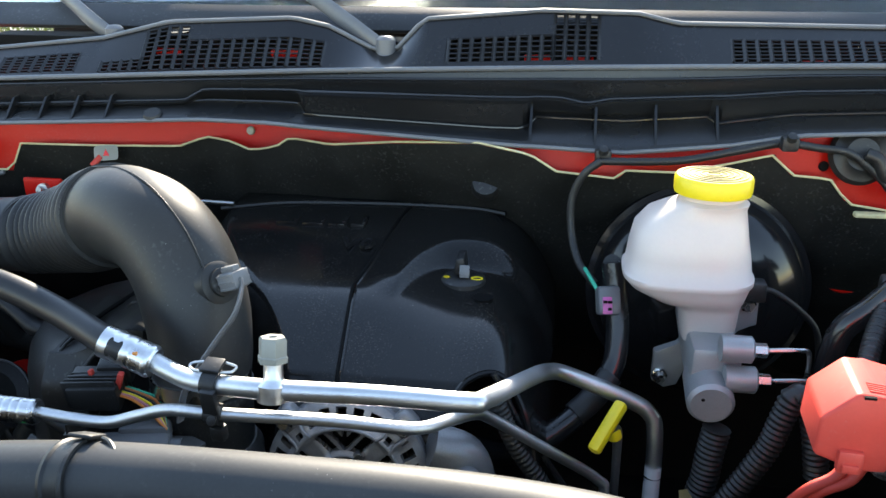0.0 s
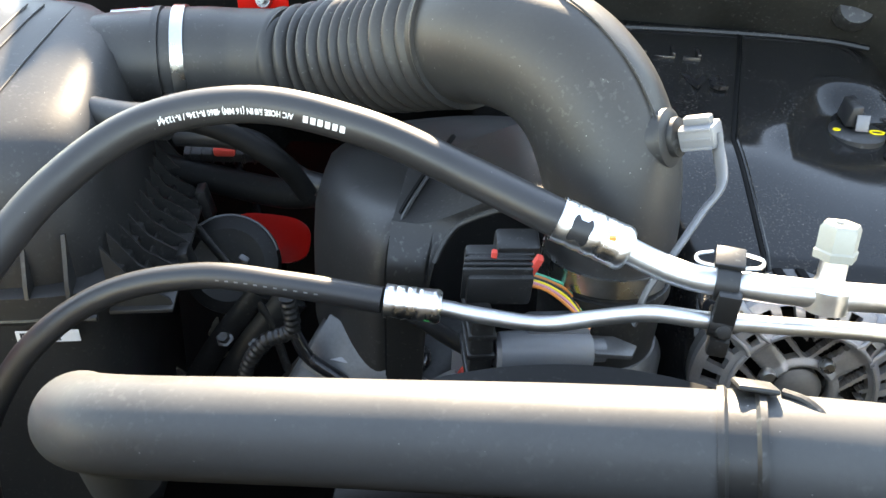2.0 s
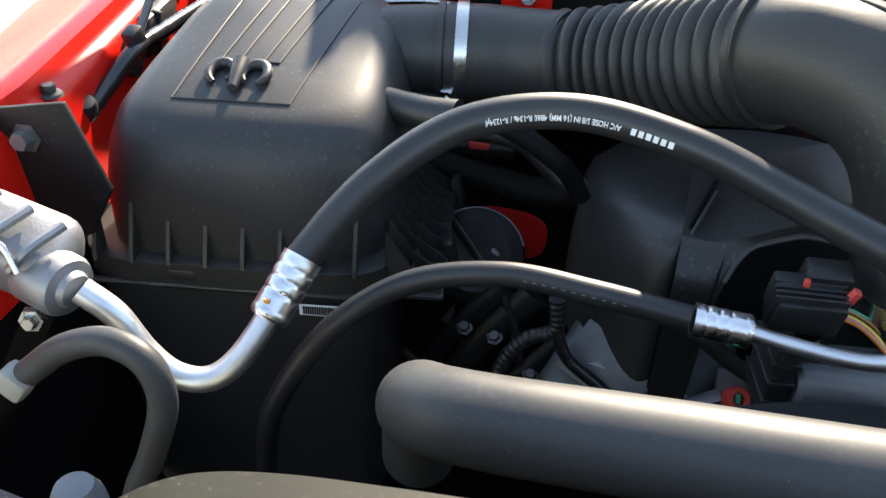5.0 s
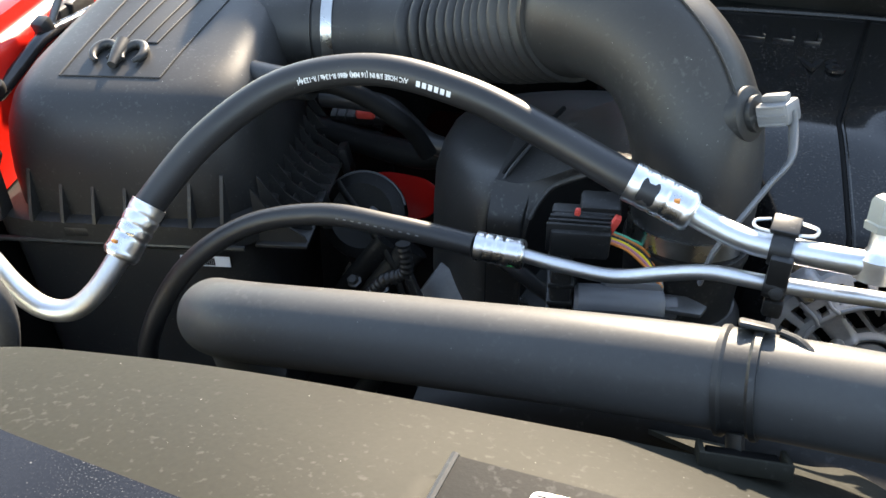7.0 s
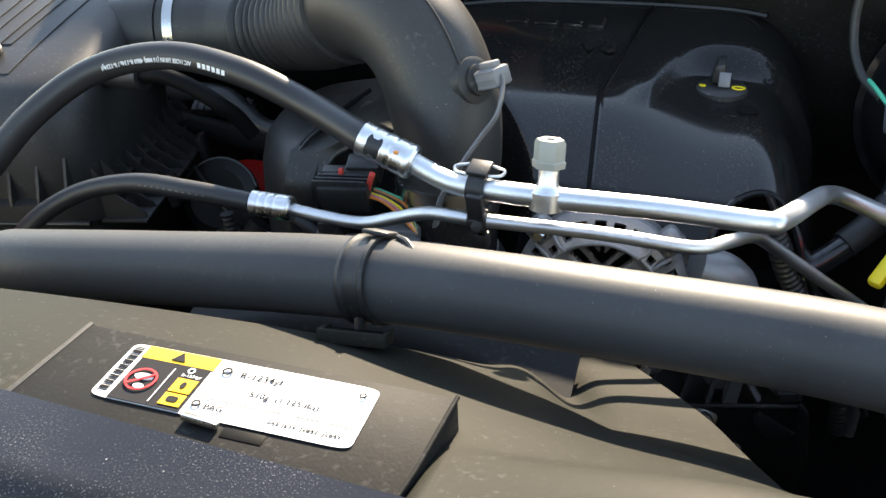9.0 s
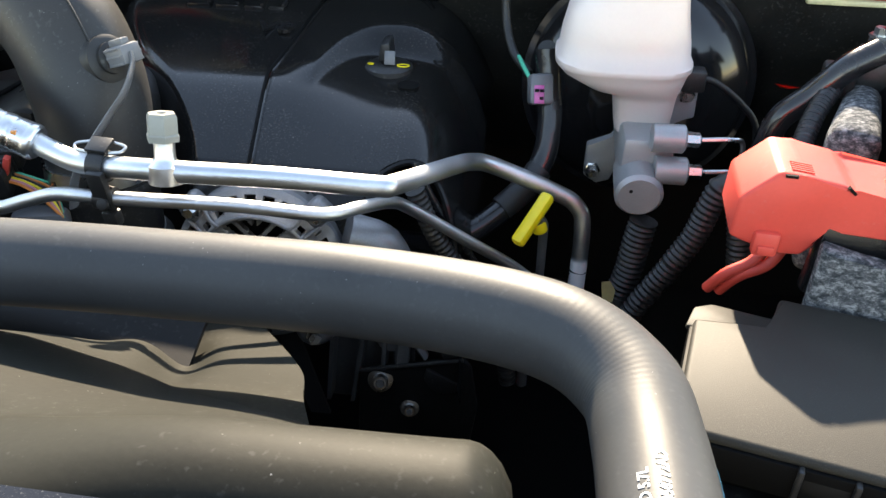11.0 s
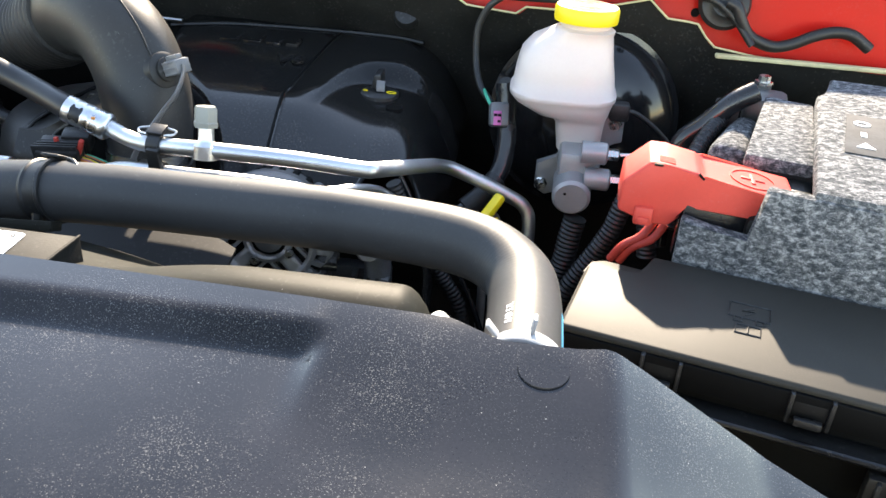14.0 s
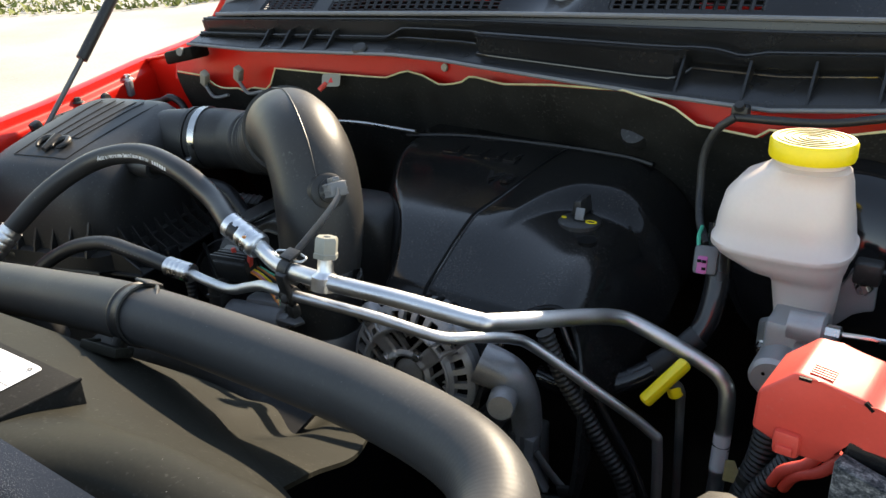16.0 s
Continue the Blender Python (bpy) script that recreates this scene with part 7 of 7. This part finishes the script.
# ---- fuse box and battery details ----
for u in (0.075, 0.175, 0.285):
    l = part("latch", block((0.024, 0.005, 0.014), BX @ pose(u, -0.003, 1.084), 0.002), MATTE, fuse)
    part("latch_arm", block((0.003, 0.008, 0.024), BX @ pose(u - 0.013, -0.004, 1.085), 0.001), DULL, l)
    part("latch_arm", block((0.003, 0.008, 0.024), BX @ pose(u + 0.013, -0.004, 1.085), 0.001), DULL, l)
    part("catch", block((0.018, 0.005, 0.006), BX @ pose(u, -0.010, 1.078), 0.001), DULL, l)
part("shelf", prism([(-0.004, -0.012), (0.37, -0.012), (0.37, 0.01), (-0.004, 0.01)], 0.003, BX @ Matrix.Translation((0, 0, 1.060)), 0.001), DULL, fuse)
part("shelf_edge", tube([BX @ Vector((-0.004, -0.013, 1.062)), BX @ Vector((0.37, -0.013, 1.062))], 0.0026, 8, 1), BLACK, fuse, "shiny black ledge rim")
for u in (0.015, 0.225):
    s_ = part("socket", block((0.034, 0.012, 0.030), BX @ pose(u + 0.012, -0.010, 1.038), 0.002), DULL, fuse)
    for k in range(3):
        part("socket_wall", block((0.003, 0.014, 0.028), BX @ pose(u + 0.002 + 0.010 * k, -0.013, 1.038), 0.0005), DULL, s_)
    part("socket_arch", tube([BX @ Vector((u + 0.002, -0.018, 1.028)), BX @ Vector((u + 0.012, -0.019, 1.038)), BX @ Vector((u + 0.022, -0.018, 1.028))], 0.0015, 6, 5), DULL, s_)
part("rear_tab", prism([(-0.004, 0.0955), (0.0425, 0.0965), (0.0455, 0.1226), (0.009, 0.1244), (-0.001, 0.117)], 0.004, BX @ Matrix.Translation((0, 0, 1.0925)) @ pose(0, 0, 0, -2, 0, 0), 0.0015), LIDBLACK, fuse, "low flap behind the lid")


def lid_mark(pts, r=0.0008):
    return part("lid_mark", tube([BX @ Vector((x, y, 1.1022)) for x, y in pts], r, 5, 1), DULL, fuse)


lid_mark([(0.113, 0.087), (0.143, 0.087), (0.143, 0.066), (0.113, 0.066), (0.113, 0.087)])
lid_mark([(0.131, 0.083), (0.123, 0.076), (0.132, 0.077), (0.125, 0.070)])
lid_mark([(0.117, 0.066), (0.117, 0.060), (0.123, 0.060), (0.123, 0.066)])
lid_mark([(0.133, 0.066), (0.133, 0.060), (0.139, 0.060), (0.139, 0.066)])
lid_mark([(0.119, 0.056), (0.137, 0.056), (0.137, 0.044), (0.119, 0.044), (0.119, 0.056)])
lid_mark([(0.128, 0.055), (0.128, 0.045)])

flabel = part("warning_panel", prism([(0.178, 0.240), (0.345, 0.240), (0.345, 0.352), (0.184, 0.352)], 0.0012, BX @ Matrix.Translation((0, 0, 1.1832)), 0.0004), FADED, battery, "faded black warning panel")
for i in range(5):
    for j in range(3):
        u, v = 0.196 + i * 0.029, 0.262 + j * 0.031
        if (i + 2 * j) % 3 == 0:
            part("icon", prism([(-0.008, -0.006), (0.008, -0.006), (0.0, 0.008)], 0.0006, BX @ Matrix.Translation((u, v, 1.1846))), CHALK, flabel, smooth=False)
        elif (i + 2 * j) % 3 == 1:
            part("icon", ring([(0.0045, 0.0), (0.0075, 0.0), (0.0075, 0.0006), (0.0045, 0.0006)], BX @ Matrix.Translation((u, v, 1.1846)), 20), CHALK, flabel, smooth=False)
        else:
            part("icon", block((0.005, 0.012, 0.0006), BX @ Matrix.Translation((u, v, 1.1848)), 0.0), CHALK, flabel, smooth=False)
part("side_fold", prism([(0.066, 0.30), (0.105, 0.29), (0.112, 0.40), (0.085, 0.41)], 0.13, BX @ Matrix.Translation((0, 0, 1.02)), 0.012, 3), FELT, battery, "grey mottled felt blanket")
part("case_top", block((0.20, 0.20, 0.012), BX @ pose(0.215, 0.325, 1.156), 0.003), MATTE, battery)
part("hold_down", block((0.020, 0.16, 0.012), BX @ pose(0.150, 0.25, 1.150), 0.003), DULL, battery, "grey metal hold-down bar")
neg = thing("negative_terminal", BX @ Vector((0.115, 0.445, 1.13)), "grey battery terminal clamp with a bolt and cable", "terminal")
part("clamp", block((0.045, 0.050, 0.032), BX @ pose(0.112, 0.440, 1.150), 0.008), DARKSTEEL, neg)
part("post", lathe([(0.009, 0), (0.009, 0.010), (0.007, 0.012), (0.0, 0.012)], BX @ Matrix.Translation((0.106, 0.462, 1.160)), 14), DARKSTEEL, neg)
part("bolt", lathe([(0.010, 0.0), (0.010, 0.003), (0.0065, 0.003), (0.0065, 0.009), (0.0, 0.010)], BX @ Matrix.Translation((0.106, 0.462, 1.170)), 6), STEEL, neg)
part("sense_plug", block((0.026, 0.026, 0.024), BX @ pose(0.075, 0.400, 1.150), 0.003), DULL, neg)
part("cable", tube([BX @ Vector((0.075, 0.395, 1.150)), BX @ Vector((0.060, 0.350, 1.135)), BX @ Vector((0.052, 0.310, 1.110)), BX @ Vector((0.045, 0.28, 1.06))], 0.008, 14, 40, prof=lambda s: 1.0 + 0.07 * math.cos(2 * math.pi * s / 0.0042)), RUBBER, neg)
redc = thing("positive_cable", BX @ Vector((0.03, 0.19, 1.04)), "red battery cables under the terminal cover", "cable")
for k in range(2):
    part("cable", tube([BX @ Vector((0.038 + 0.010 * k, 0.190, 1.106)), BX @ Vector((0.030 + 0.010 * k, 0.184, 1.092)), BX @ Vector((0.016 + 0.008 * k, 0.182, 1.080)), BX @ Vector((0.006 + 0.008 * k, 0.19, 1.06))], 0.0040, 12, 6), REDPLASTIC, redc)

# the whole corner stands a little farther back than its drawing
SET_BACK = Matrix.Translation((0.10, -0.10, 1.415)) @ Matrix.Diagonal((1.078, 1.078, 1.078, 1)) @ Matrix.Translation((-0.10, 0.10, -1.415))
for corner in (fuse, battery, redcap, neg, redc):
    corner.matrix_basis = SET_BACK @ corner.matrix_basis

# ---- brake details ----
for i in range(5):
    part("cap_ring", ring([(0.006 + 0.006 * i, 0.0), (0.0075 + 0.006 * i, 0.0), (0.0075 + 0.006 * i, 0.0007), (0.006 + 0.006 * i, 0.0007)], axis((0.149, 0.8046, 1.2287), (0.0, 0.03, 1)), 36), YDIRT, cap, "dirty raised ring")
part("sensor", block((0.024, 0.020, 0.022), pose(0.207, 0.835, 1.098), 0.003), DULL, mc)
part("sensor_lead", tube([(0.214, 0.838, 1.098), (0.232, 0.845, 1.092), (0.262, 0.850, 1.070), (0.282, 0.850, 1.046), (0.29, 0.85, 1.00)], 0.0035, 10, 8), CORD, mc)
for x, z in ((0.122, 0.989), (0.205, 1.080)):
    part("flange_nut", lathe([(0, 0.010), (0.005, 0.010), (0.007, 0.007), (0.007, 0.001), (0.009, 0.0)], axis((x, 0.839, z), (0, -1, 0.05)), 6), STEEL, mc)
part("face_mark", lathe([(0, 0.0005), (0.0018, 0.0005), (0.0018, 0.0)], axis((0.148, 0.7215, 1.030), (-0.03, -1, -0.10)), 10), SHADE, mc)
